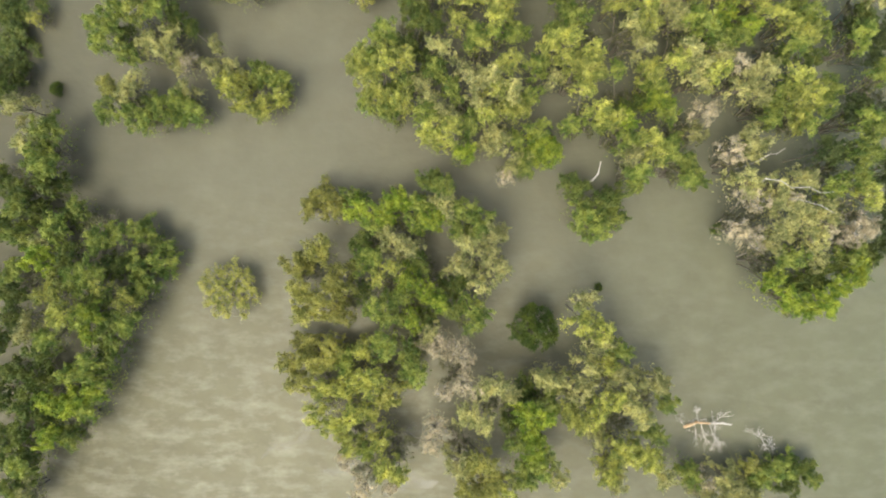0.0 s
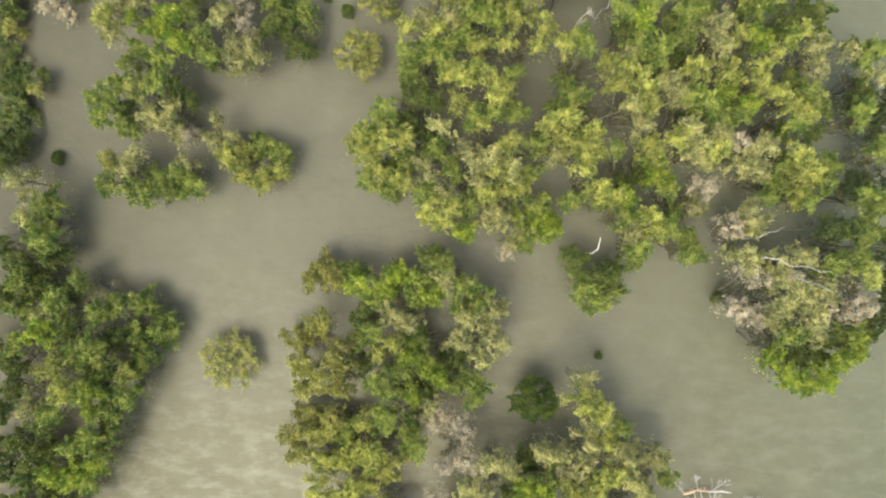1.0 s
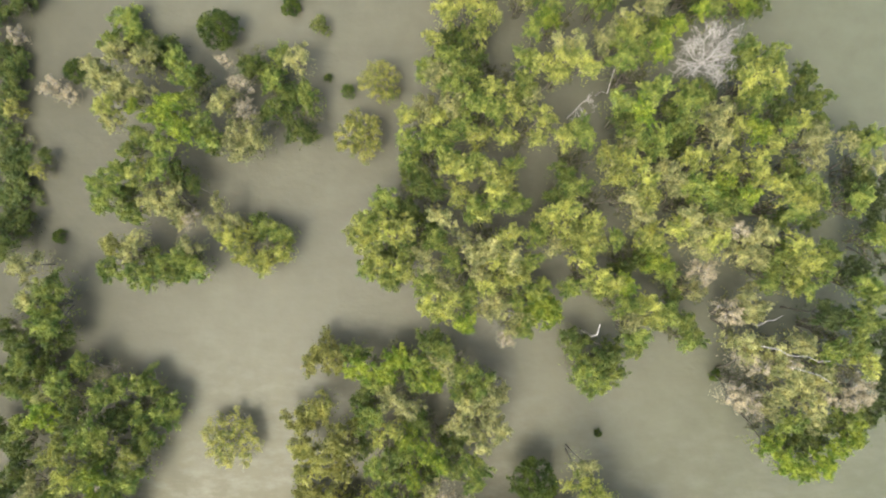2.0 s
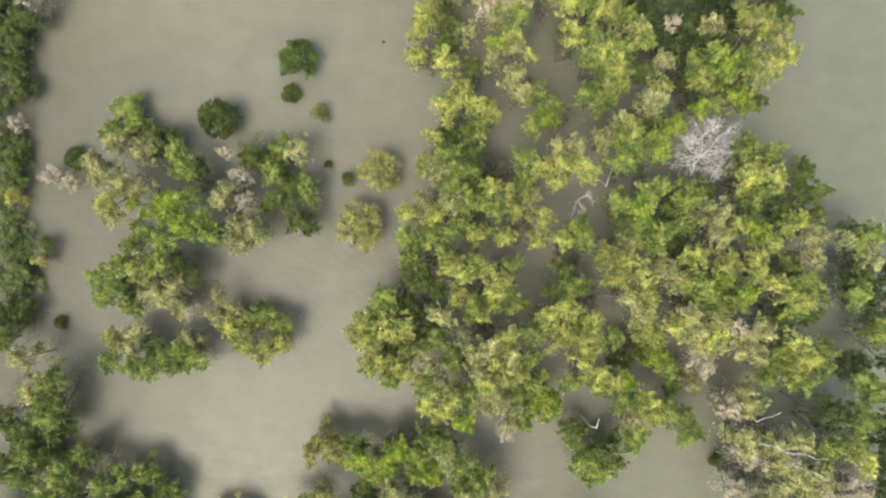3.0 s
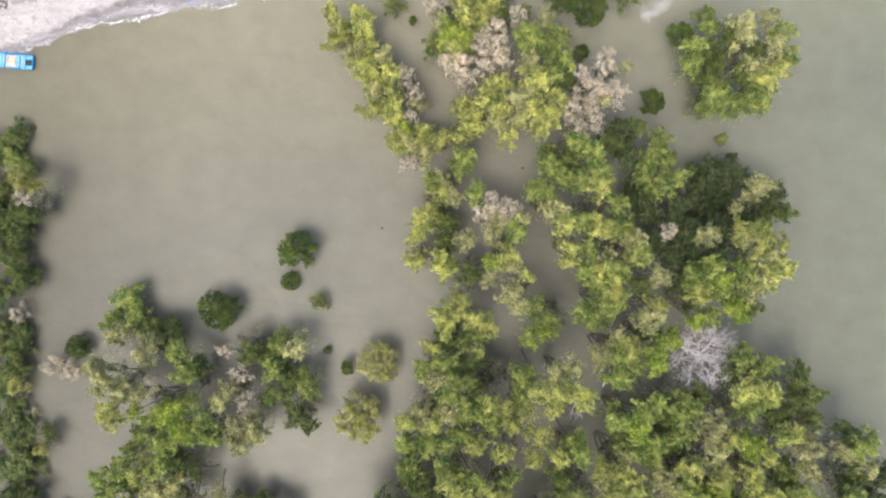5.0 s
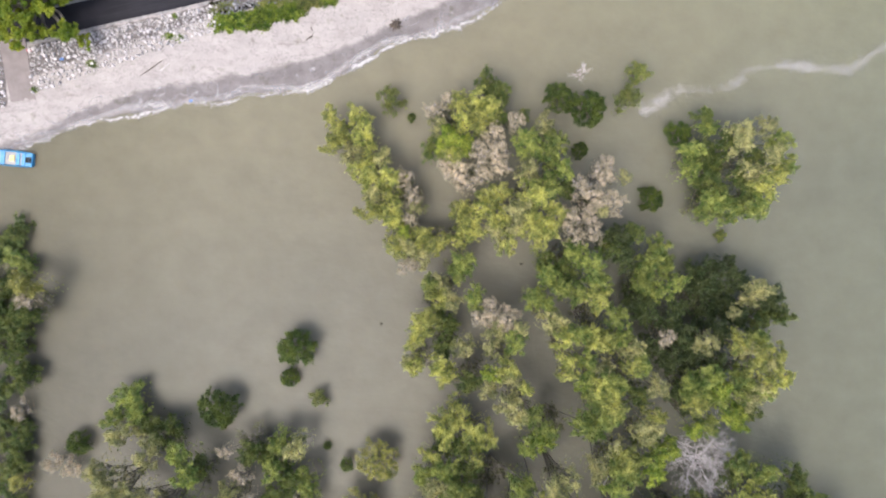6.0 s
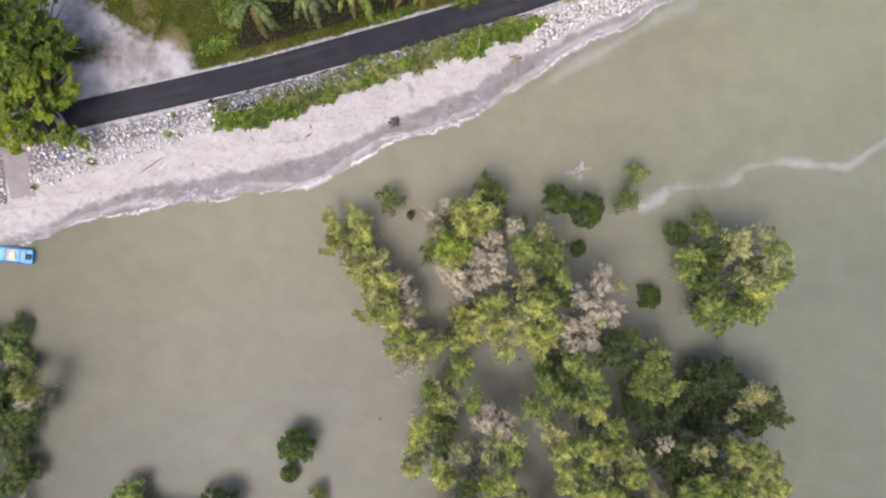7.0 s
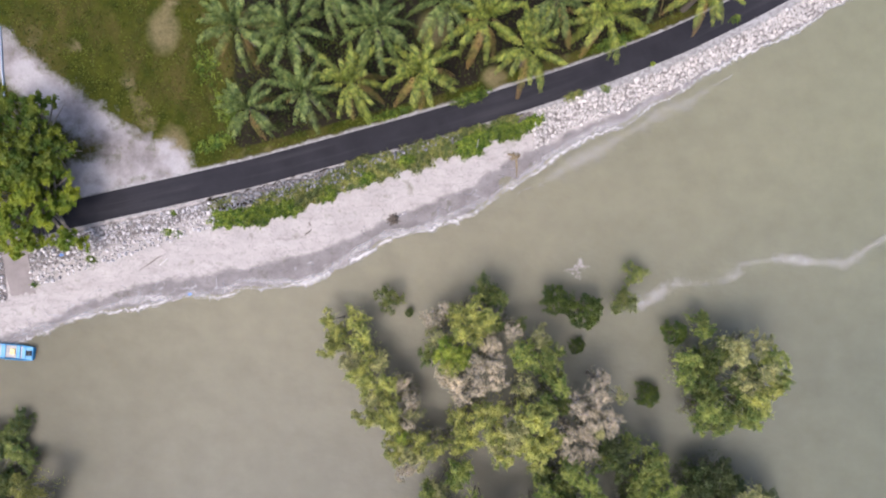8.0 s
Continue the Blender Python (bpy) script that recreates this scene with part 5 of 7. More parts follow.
grove("mangroves of the middle stand", [
    [("y", -0.8, 33.2, 2.19, 10.1), ("p", -2.4, 34.5, 2.06, 9.8), ("p", 1.1, 34.5, 2.04, 10.2), ("y", -4.0, 33.6, 1.46, 10.1)],
    [("d", 25.7, 33.8, 1.83, 9.9), ("g", 26.5, 34.4, 1.80, 11.1), ("g", 27.2, 36.2, 1.58, 11.1), ("g", 28.5, 35.0, 1.59, 10.9)],
    [("p", 9.6, 34.9, 1.41, 12.3), ("g", 9.0, 36.2, 1.98, 12.2), ("y", 7.1, 35.6, 1.56, 12.2), ("y", 11.8, 36.4, 1.35, 15.3)],
    [("g", 2.9, 35.0, 2.01, 11.1), ("g", 1.1, 37.0, 1.81, 10.6), ("d", 4.2, 37.0, 1.46, 10.2), ("g", 2.3, 38.2, 2.02, 10.8)],
    [("d", 43.3, 35.8, 2.11, 8.1), ("d", 41.5, 38.0, 2.08, 8.9)],
])
grove("mangroves of the middle stand", [
    [("g", 35.7, 35.9, 1.79, 11.4), ("y", 36.2, 37.3, 1.98, 12.1), ("y", 33.6, 37.4, 1.99, 11.9), ("g", 36.6, 40.0, 1.81, 10.9)],
    [("g", 23.7, 36.1, 1.56, 12.1), ("g", 21.2, 40.4, 1.77, 12.2), ("l", 24.0, 40.4, 1.78, 11.9), ("g", 19.3, 38.9, 1.76, 12.4)],
    [("y", 5.3, 36.2, 1.41, 12.2), ("d", 3.6, 40.2, 1.62, 9.5), ("g", 9.0, 39.2, 1.98, 12.2)],
    [("d", 29.8, 36.4, 1.63, 9.2), ("d", 32.9, 38.9, 1.47, 9.5)],
    [("y", 14.7, 37.6, 1.88, 15.3), ("y", 12.6, 37.9, 1.87, 15.6), ("p", 14.1, 40.4, 1.72, 13.9), ("p", 12.2, 39.8, 1.50, 14.5)],
    [("y", 10.4, 38.0, 1.70, 14.6), ("g", 10.1, 42.9, 1.59, 10.6)],
])
grove("mangroves of the middle stand", [
    [("p", -0.2, 38.3, 2.05, 10.1), ("g", -1.8, 39.1, 1.86, 8.8), ("g", 0.4, 40.2, 1.83, 10.0), ("y", -1.1, 42.0, 1.31, 10.2)],
    [("g", 34.1, 40.6, 2.17, 10.8)],
    [("g", 19.3, 41.0, 1.97, 12.5), ("p", 17.5, 41.0, 1.77, 12.3), ("y", 20.4, 42.4, 1.96, 12.8), ("p", 19.3, 43.4, 1.41, 12.4)],
    [("g", 23.3, 41.8, 1.43, 11.4), ("d", 23.7, 43.9, 1.82, 10.2), ("l", 25.4, 43.0, 1.79, 11.6), ("p", 22.5, 45.0, 1.77, 12.0)],
    [("y", 4.2, 41.9, 1.08, 11.1), ("d", 2.7, 42.5, 1.63, 9.3), ("g", 4.2, 43.5, 1.45, 10.7), ("y", 5.1, 44.6, 1.80, 11.2)],
])
grove("mangroves of the middle stand", [
    [("d", 1.1, 42.3, 2.09, 8.8), ("y", 0.7, 44.3, 1.58, 11.2), ("y", 0.4, 45.6, 1.80, 11.0), ("y", 3.5, 45.2, 1.79, 11.5)],
    [("l", 11.6, 43.9, 1.57, 11.5), ("g", 11.9, 45.2, 1.44, 11.2), ("g", 15.6, 46.1, 1.55, 12.5)],
    [("l", 28.6, 45.0, 1.30, 10.7), ("g", 30.2, 45.4, 1.82, 10.4), ("k", 28.8, 46.8, 1.12, 8.7), ("y", 28.7, 47.7, 1.58, 11.1)],
    [("g", 17.1, 45.8, 1.96, 12.7), ("g", 18.6, 46.9, 1.96, 12.9), ("g", 17.3, 48.7, 1.75, 12.9), ("y", 19.0, 48.3, 1.94, 13.3)],
    [("p", 22.9, 45.8, 1.76, 12.5), ("y", 23.8, 47.0, 1.41, 12.5)],
])
grove("mangroves of the middle stand", [
    [("d", 35.9, 46.1, 1.64, 8.7), ("p", 34.8, 48.1, 1.60, 10.6), ("l", 33.0, 46.3, 2.03, 10.5), ("p", 36.1, 49.0, 2.03, 10.6)],
    [("y", 2.3, 46.8, 2.01, 11.1)],
    [("k", 27.7, 48.6, 1.86, 8.9), ("g", 28.8, 49.3, 2.02, 10.8), ("g", 31.5, 48.8, 1.82, 10.4)],
    [("g", 34.4, 49.2, 2.04, 10.3)],
])
grove("mangroves off the beach", [
    [("w", -3.8, 63.3, 1.39, 6.4), ("p", -3.8, 65.4, 1.55, 6.1), ("p", -2.2, 64.7, 1.72, 5.6), ("y", -5.1, 65.1, 1.39, 6.5)],
    [("y", 7.9, 66.1, 1.62, 9.6), ("p", 6.7, 67.4, 1.64, 8.8), ("p", 9.1, 68.0, 1.60, 10.5), ("y", 6.7, 68.9, 1.84, 9.5)],
    [("y", -0.1, 66.1, 1.69, 6.6), ("y", -2.1, 66.8, 1.94, 6.0), ("y", 2.6, 66.4, 1.69, 6.7), ("y", 3.9, 67.1, 1.52, 7.4)],
    [("w", 15.4, 66.7, 1.60, 10.4), ("w", 17.3, 67.3, 1.60, 10.6), ("w", 14.7, 68.9, 1.44, 11.0), ("w", 16.7, 69.2, 1.82, 10.5)],
    [("y", 11.5, 66.7, 1.79, 11.3), ("y", 12.0, 67.9, 1.99, 11.7), ("y", 10.5, 67.9, 1.99, 11.8), ("y", 12.9, 69.4, 1.56, 12.1)],
])
grove("mangroves off the beach", [
    [("q", 35.6, 66.7, 0.99, 1.3)],
    [("y", -5.1, 66.8, 1.70, 6.4), ("l", -4.1, 67.4, 1.08, 6.2), ("y", -5.1, 68.8, 1.70, 6.3), ("w", -3.5, 68.8, 1.16, 6.1)],
    [("y", 3.9, 68.7, 1.68, 7.3), ("y", 2.6, 69.7, 1.92, 6.8), ("y", 5.4, 70.3, 1.86, 9.0), ("y", 6.6, 71.5, 2.05, 10.0)],
    [("g", 31.0, 68.9, 1.13, 7.9), ("g", 31.8, 70.5, 2.12, 7.6), ("g", 33.5, 69.8, 2.11, 8.1), ("d", 31.9, 72.6, 1.71, 5.8)],
    [("p", 18.3, 69.5, 0.87, 10.8), ("w", 19.7, 70.4, 1.80, 10.9), ("w", 17.7, 71.0, 2.16, 11.2), ("w", 16.0, 72.3, 1.81, 10.8)],
])
grove("mangroves off the beach", [
    [("p", 9.0, 69.8, 2.00, 11.7), ("y", 10.1, 71.6, 2.12, 12.2), ("y", 11.3, 71.3, 1.97, 12.6), ("p", 10.4, 74.3, 1.83, 10.0)],
    [("y", -7.8, 69.8, 1.93, 6.3), ("y", -5.8, 70.1, 1.94, 6.1), ("p", -7.8, 71.8, 1.71, 5.8), ("y", -5.8, 72.1, 1.70, 6.3)],
    [("g", 36.1, 69.8, 2.11, 8.1), ("g", 37.2, 70.4, 1.65, 8.5), ("d", 36.7, 71.9, 1.92, 6.9), ("y", 37.5, 72.3, 1.85, 9.2)],
    [("p", -2.8, 70.1, 1.39, 6.1), ("w", -3.1, 71.8, 1.55, 6.0), ("w", -4.1, 73.8, 1.55, 6.0), ("y", -5.7, 73.8, 1.70, 6.4)],
    [("b", 26.6, 71.4, 1.71, 2.7)],
])
grove("mangroves off the beach", [
    [("d", 14.4, 72.1, 1.63, 9.3), ("g", 12.4, 72.3, 1.79, 11.5), ("g", 14.3, 74.3, 1.62, 9.6), ("g", 13.1, 75.7, 2.08, 9.1)],
    [("d", 33.0, 72.6, 2.16, 6.3), ("d", 33.2, 75.3, 1.94, 5.8), ("d", 35.5, 73.9, 1.69, 6.7), ("d", 31.4, 76.3, 2.17, 6.1)],
    [("w", 3.2, 72.9, 1.65, 8.3), ("w", 2.2, 74.5, 1.87, 8.5), ("w", 5.1, 73.8, 1.33, 9.4), ("w", 0.9, 75.2, 1.36, 8.0)],
    [("p", 20.8, 73.3, 1.02, 10.4), ("w", 18.5, 73.5, 1.59, 10.7), ("w", 19.0, 74.9, 1.47, 9.8)],
    [("y", -8.1, 73.5, 1.94, 6.1), ("y", -9.1, 74.8, 1.94, 6.1), ("p", -6.8, 76.3, 1.56, 5.5), ("y", -8.5, 77.3, 1.72, 5.5)],
])
grove("mangroves off the beach", [
    [("y", 38.8, 73.6, 1.85, 9.1), ("g", 39.7, 74.9, 1.63, 9.2), ("p", 37.1, 73.7, 1.49, 8.6), ("p", 37.9, 76.1, 1.62, 9.6)],
    [("p", 36.1, 74.4, 1.50, 8.2), ("d", 36.9, 75.7, 1.67, 7.7), ("p", 35.0, 77.2, 1.86, 9.0), ("p", 34.8, 78.7, 1.85, 9.4)],
    [("g", 29.6, 74.5, 1.68, 7.2), ("g", 30.0, 76.8, 1.68, 7.1)],
    [("w", 7.0, 74.7, 1.63, 9.2), ("w", 6.7, 76.7, 1.86, 9.1), ("w", 4.8, 76.3, 1.85, 9.4), ("w", 6.5, 78.8, 1.51, 8.0)],
    [("y", 1.6, 76.2, 1.65, 8.4), ("l", 2.9, 77.2, 1.88, 8.0), ("l", 1.6, 77.8, 2.11, 8.0), ("d", -0.7, 77.5, 1.94, 5.9)],
])
grove("mangroves off the beach", [
    [("p", -10.6, 76.6, 1.96, 5.2), ("y", -12.6, 78.0, 1.56, 5.5), ("y", -9.1, 79.3, 1.95, 5.7), ("y", -11.9, 79.4, 1.96, 5.1)],
    [("g", 10.7, 76.8, 2.10, 8.3), ("g", 10.0, 78.3, 1.65, 8.5), ("g", 13.6, 77.7, 1.87, 8.6), ("p", 12.3, 79.6, 1.50, 8.4)],
    [("g", 38.8, 77.3, 1.84, 9.7), ("p", 37.1, 78.9, 1.61, 9.9), ("d", 34.2, 77.9, 1.92, 6.7)],
    [("b", 17.8, 77.6, 1.13, 2.0)],
    [("b", 29.7, 79.4, 1.76, 3.7)],
    [("g", 32.6, 79.8, 1.42, 5.0), ("d", 32.2, 81.2, 1.42, 5.0)],
    [("p", -0.0, 79.9, 1.52, 7.5), ("w", -0.3, 81.6, 1.53, 6.9), ("y", 2.9, 80.4, 1.89, 7.8), ("w", 1.0, 82.9, 1.07, 7.0)],
])
grove("mangroves off the beach", [
    [("w", 9.1, 80.4, 1.36, 7.8), ("d", 10.0, 81.0, 1.08, 6.4), ("d", 7.0, 80.8, 1.39, 6.2), ("y", 6.2, 81.4, 1.66, 8.0)],
    [("y", 4.9, 80.5, 2.12, 7.7), ("y", 4.9, 82.4, 2.12, 7.6), ("y", 2.9, 82.5, 1.67, 7.5), ("d", 7.4, 84.1, 1.71, 6.0)],
    [("y", -12.9, 81.3, 1.56, 5.5), ("y", -9.9, 81.4, 1.96, 5.3)],
    [("b", -3.4, 81.9, 0.61, 1.2)],
    [("b", 18.2, 82.4, 2.51, 5.4)],
    [("q", 22.9, 83.3, 1.95, 5.0)],
    [("b", 14.6, 83.7, 1.95, 5.0)],
    [("q", -6.0, 84.0, 2.05, 3.9)],
    [("d", 6.0, 85.2, 2.18, 5.7)],
    [("q", 24.7, 86.9, 1.83, 4.0)],
])
grove("mangroves of the northern stand", [
    [("p", 8.6, 46.6, 1.58, 11.2), ("p", 7.9, 48.4, 1.78, 11.9), ("g", 10.5, 46.7, 1.57, 11.5), ("y", 9.4, 50.2, 1.05, 12.7)],
    [("g", 36.3, 48.8, 1.31, 10.5), ("y", 37.0, 49.9, 1.59, 10.9), ("g", 34.1, 50.8, 1.80, 10.9), ("y", 38.4, 50.9, 1.58, 11.1)],
    [("g", 29.0, 48.9, 1.60, 10.5), ("g", 27.9, 50.2, 1.59, 10.8), ("g", 30.2, 50.9, 2.01, 11.2), ("l", 31.3, 49.8, 1.78, 11.7)],
    [("d", 22.2, 49.0, 1.59, 10.9), ("p", 24.2, 49.8, 1.57, 11.5), ("g", 22.4, 52.3, 1.79, 11.3), ("g", 19.1, 50.8, 1.96, 12.8)],
    [("y", 18.7, 49.7, 1.74, 13.3), ("y", 17.3, 50.2, 1.75, 13.0), ("p", 18.1, 51.9, 1.77, 12.2), ("g", 16.2, 50.7, 1.55, 12.5)],
])
grove("mangroves of the northern stand", [
    [("d", 3.4, 49.9, 1.63, 9.2), ("p", 5.5, 50.0, 1.56, 11.9), ("y", 0.8, 50.5, 1.64, 8.6), ("l", 5.7, 51.6, 1.27, 12.4)],
    [("p", 7.9, 51.3, 1.41, 12.3), ("y", 7.5, 52.3, 1.75, 12.8), ("p", 5.8, 54.5, 1.58, 11.3), ("g", 8.3, 54.9, 1.78, 11.8)],
    [("y", -2.8, 51.6, 1.52, 7.7), ("p", -3.5, 52.1, 1.38, 7.1), ("y", -2.8, 54.5, 1.52, 7.5), ("y", 0.2, 51.6, 1.89, 7.9)],
    [("y", 14.0, 51.7, 1.26, 12.6), ("y", 14.0, 53.2, 1.40, 12.8), ("g", 16.3, 53.1, 1.42, 12.1), ("y", 13.6, 55.7, 1.54, 13.0)],
    [("p", 37.6, 52.0, 1.60, 10.3), ("y", 37.7, 53.7, 1.58, 11.2), ("y", 35.0, 53.0, 1.98, 12.2), ("p", 34.3, 54.2, 1.57, 11.7)],
])
grove("mangroves of the northern stand", [
    [("k", 26.8, 52.3, 2.08, 8.8), ("k", 24.8, 53.6, 1.86, 8.7), ("k", 29.3, 52.4, 1.86, 8.9), ("k", 28.8, 54.3, 1.87, 8.6)],
    [("k", 31.7, 52.4, 2.07, 9.4), ("k", 32.9, 55.5, 1.88, 8.1), ("p", 30.1, 54.5, 1.83, 10.1), ("y", 33.5, 54.7, 1.79, 11.4)],
    [("y", 21.1, 52.5, 1.41, 12.5), ("p", 21.7, 54.0, 1.81, 10.6), ("g", 20.4, 55.3, 1.81, 10.7), ("y", 18.0, 55.0, 1.55, 12.6)],
    [("d", 0.8, 54.0, 1.92, 6.7), ("d", 0.5, 56.6, 1.94, 6.1), ("p", 3.1, 54.2, 1.63, 9.3), ("y", -2.1, 56.2, 2.12, 7.7)],
    [("w", 26.0, 55.0, 1.48, 9.2), ("k", 27.4, 56.0, 1.91, 7.1), ("k", 24.8, 57.3, 2.14, 7.0), ("k", 28.7, 55.5, 1.66, 8.0)],
])
grove("mangroves of the northern stand", [
    [("g", 35.4, 55.0, 1.58, 11.4), ("k", 35.6, 57.2, 2.16, 6.5), ("p", 34.7, 57.6, 1.15, 7.1), ("p", 36.7, 59.3, 1.68, 7.1)],
    [("y", 17.1, 55.6, 1.98, 12.3), ("g", 15.6, 56.2, 1.55, 12.5), ("g", 19.5, 58.0, 2.00, 11.7), ("y", 17.3, 59.9, 1.96, 12.8)],
    [("p", 6.5, 55.9, 1.60, 10.3), ("w", 7.5, 57.2, 2.04, 10.3), ("p", 9.0, 56.3, 1.30, 11.0), ("w", 5.4, 57.3, 1.86, 8.9)],
    [("d", 38.4, 56.5, 2.16, 6.3), ("d", 40.9, 57.2, 1.69, 6.6), ("k", 39.8, 58.8, 2.17, 6.2), ("p", 37.4, 60.6, 1.90, 7.5)],
    [("p", 12.4, 57.0, 1.57, 11.5), ("p", 13.2, 57.4, 1.42, 11.9), ("g", 12.1, 59.2, 1.44, 11.2), ("g", 10.7, 59.7, 1.60, 10.5)],
])
grove("mangroves of the northern stand", [
    [("k", 31.9, 57.1, 2.18, 5.9), ("k", 34.3, 58.4, 2.36, 5.0), ("k", 31.4, 60.5, 2.19, 5.5), ("k", 28.3, 58.2, 1.70, 6.4)],
    [("y", -1.4, 57.2, 1.51, 8.0), ("y", -0.1, 59.8, 1.89, 7.8), ("p", 1.2, 59.4, 1.68, 7.1), ("g", -1.1, 61.1, 1.37, 7.3)],
    [("w", 6.0, 58.6, 1.34, 8.9), ("g", 4.2, 59.5, 1.67, 7.5)],
    [("k", 23.6, 59.3, 2.16, 6.5), ("g", 23.8, 61.4, 1.88, 8.1), ("g", 25.8, 60.0, 2.14, 7.0), ("g", 24.4, 63.4, 2.11, 8.2)],
    [("g", 15.1, 60.5, 1.78, 11.9), ("g", 13.4, 61.1, 1.80, 11.2), ("g", 17.5, 61.7, 1.98, 12.3), ("d", 14.3, 62.8, 2.06, 9.6)],
])
grove("mangroves of the northern stand", [
    [("p", 0.2, 61.1, 1.69, 6.9), ("g", 2.5, 62.8, 1.68, 7.1), ("g", 2.9, 63.8, 1.91, 7.2)],
    [("k", 35.6, 61.2, 1.93, 6.5), ("k", 34.5, 62.9, 1.94, 6.0), ("k", 32.3, 61.9, 2.31, 6.5), ("k", 31.1, 62.5, 1.43, 4.5)],
    [("g", 27.9, 61.3, 1.67, 7.6), ("g", 26.5, 63.3, 1.89, 7.8), ("g", 25.5, 65.6, 1.64, 8.6)],
    [("g", 12.5, 62.3, 1.59, 11.0), ("d", 12.2, 64.1, 1.49, 9.0), ("g", 15.3, 64.8, 1.81, 10.7), ("g", 17.0, 63.6, 1.78, 11.7)],
    [("k", 21.9, 64.0, 1.89, 7.7), ("k", 20.4, 66.6, 2.10, 8.3), ("d", 19.6, 65.4, 1.86, 8.9), ("d", 22.8, 67.0, 1.66, 8.0)],
])


# ---- dead trees ----
def bough(verts, faces, foot, way, length, thick, level, local, spread=0.8):
    bend = Vector(foot) + way * length * 0.5 + Vector(local.normal(size=3)) * length * 0.07
    tip = bend + (way + Vector(local.normal(size=3)) * 0.22).normalized() * length * 0.5
    tube(verts, faces, [foot, bend, tip], [thick, thick * 0.8, thick * 0.5], 6 if level > 1 else 4)
    if level <= 0:
        return
    for k in range(int(local.integers(4, 7))):
        at = Vector(foot).lerp(bend, local.uniform(0.4, 1)) if k < 1 else bend.lerp(tip, local.uniform(0.1, 1))
        turn = (way + Vector(local.normal(size=3)) * spread).normalized()
        bough(verts, faces, at, turn, length * local.uniform(0.45, 0.72), thick * 0.5, level - 1, local, spread)


def dead_tree(x, y, foot, way, length, thick, level, seed, label, material=None, spread=0.8, lean_trunk=0.0):
    local = np.random.default_rng(seed)
    root = tagged(new("dead_tree"), label, "dead tree")
    root.location = (x, y, foot)
    verts, faces = [], []
    tube(verts, faces, [(0, 0, 0), (0.05, 0.03, lean_trunk * 0.5), (0, 0, lean_trunk)], [thick * 1.5, thick * 1.3, thick], 7)
    child("trunk", mesh_of("trunk", verts, faces, material or BARK_PALE), root)
    for w in way:
        verts, faces = [], []
        bough(verts, faces, (0, 0, lean_trunk), Vector(w).normalized(), length * local.uniform(0.8, 1.15), thick * 0.8, level, local, spread)
        child("bough", mesh_of("bough", verts, faces, BARK_PALE), root)
    return root


# the large bleached crown within the eastern stand
dead_tree(30.6, 40.3, -1.05, [(-1, -0.2, 0.6), (0.6, 0.8, 0.6), (0.9, 0.0, 0.7), (0.1, -0.9, 0.7), (-0.3, 0.7, 0.9), (0.2, 0.2, 1.0), (-0.8, 0.5, 0.6), (0.7, -0.6, 0.6), (-0.6, -0.6, 0.7), (0.9, 0.9, 0.4)], 3.0, 0.075, 4, 3,
          "bleached grey dead mangrove with many bare twigs", lean_trunk=6.5)
dead_tree(15.7, 35.0, -1.05, [(-0.5, -1.0, 0.5), (0.2, -0.8, 0.9), (0.5, 0.3, 0.8)], 1.3, 0.06, 3, 5, "small bleached dead mangrove among green crowns", lean_trunk=8.0)
dead_tree(17.9, 87.2, -0.75, [(-1, 0.3, 0.4), (0.8, 0.5, 0.5), (0.1, -0.6, 0.8), (0.3, 0.9, 0.6)], 1.0, 0.045, 4, 8, "small pale dead shrub standing in shallow water", lean_trunk=1.2)
dead_tree(39.8, -23.6, -1.05, [(-1, 0.5, 0.3), (0.9, -0.6, 0.3), (0.2, 0.4, 0.9), (0.5, -0.9, 0.5)], 1.4, 0.06, 3, 12, "leafless grey mangrove shrub beside green crowns", lean_trunk=1.6)
dead_tree(8.0, 10.2, -1.05, [(-0.4, -0.9, 0.4), (0.5, -0.6, 0.6), (0.0, 0.7, 0.7)], 1.1, 0.05, 3, 15, "small bleached dead bough at the grove's edge", lean_trunk=4.5)


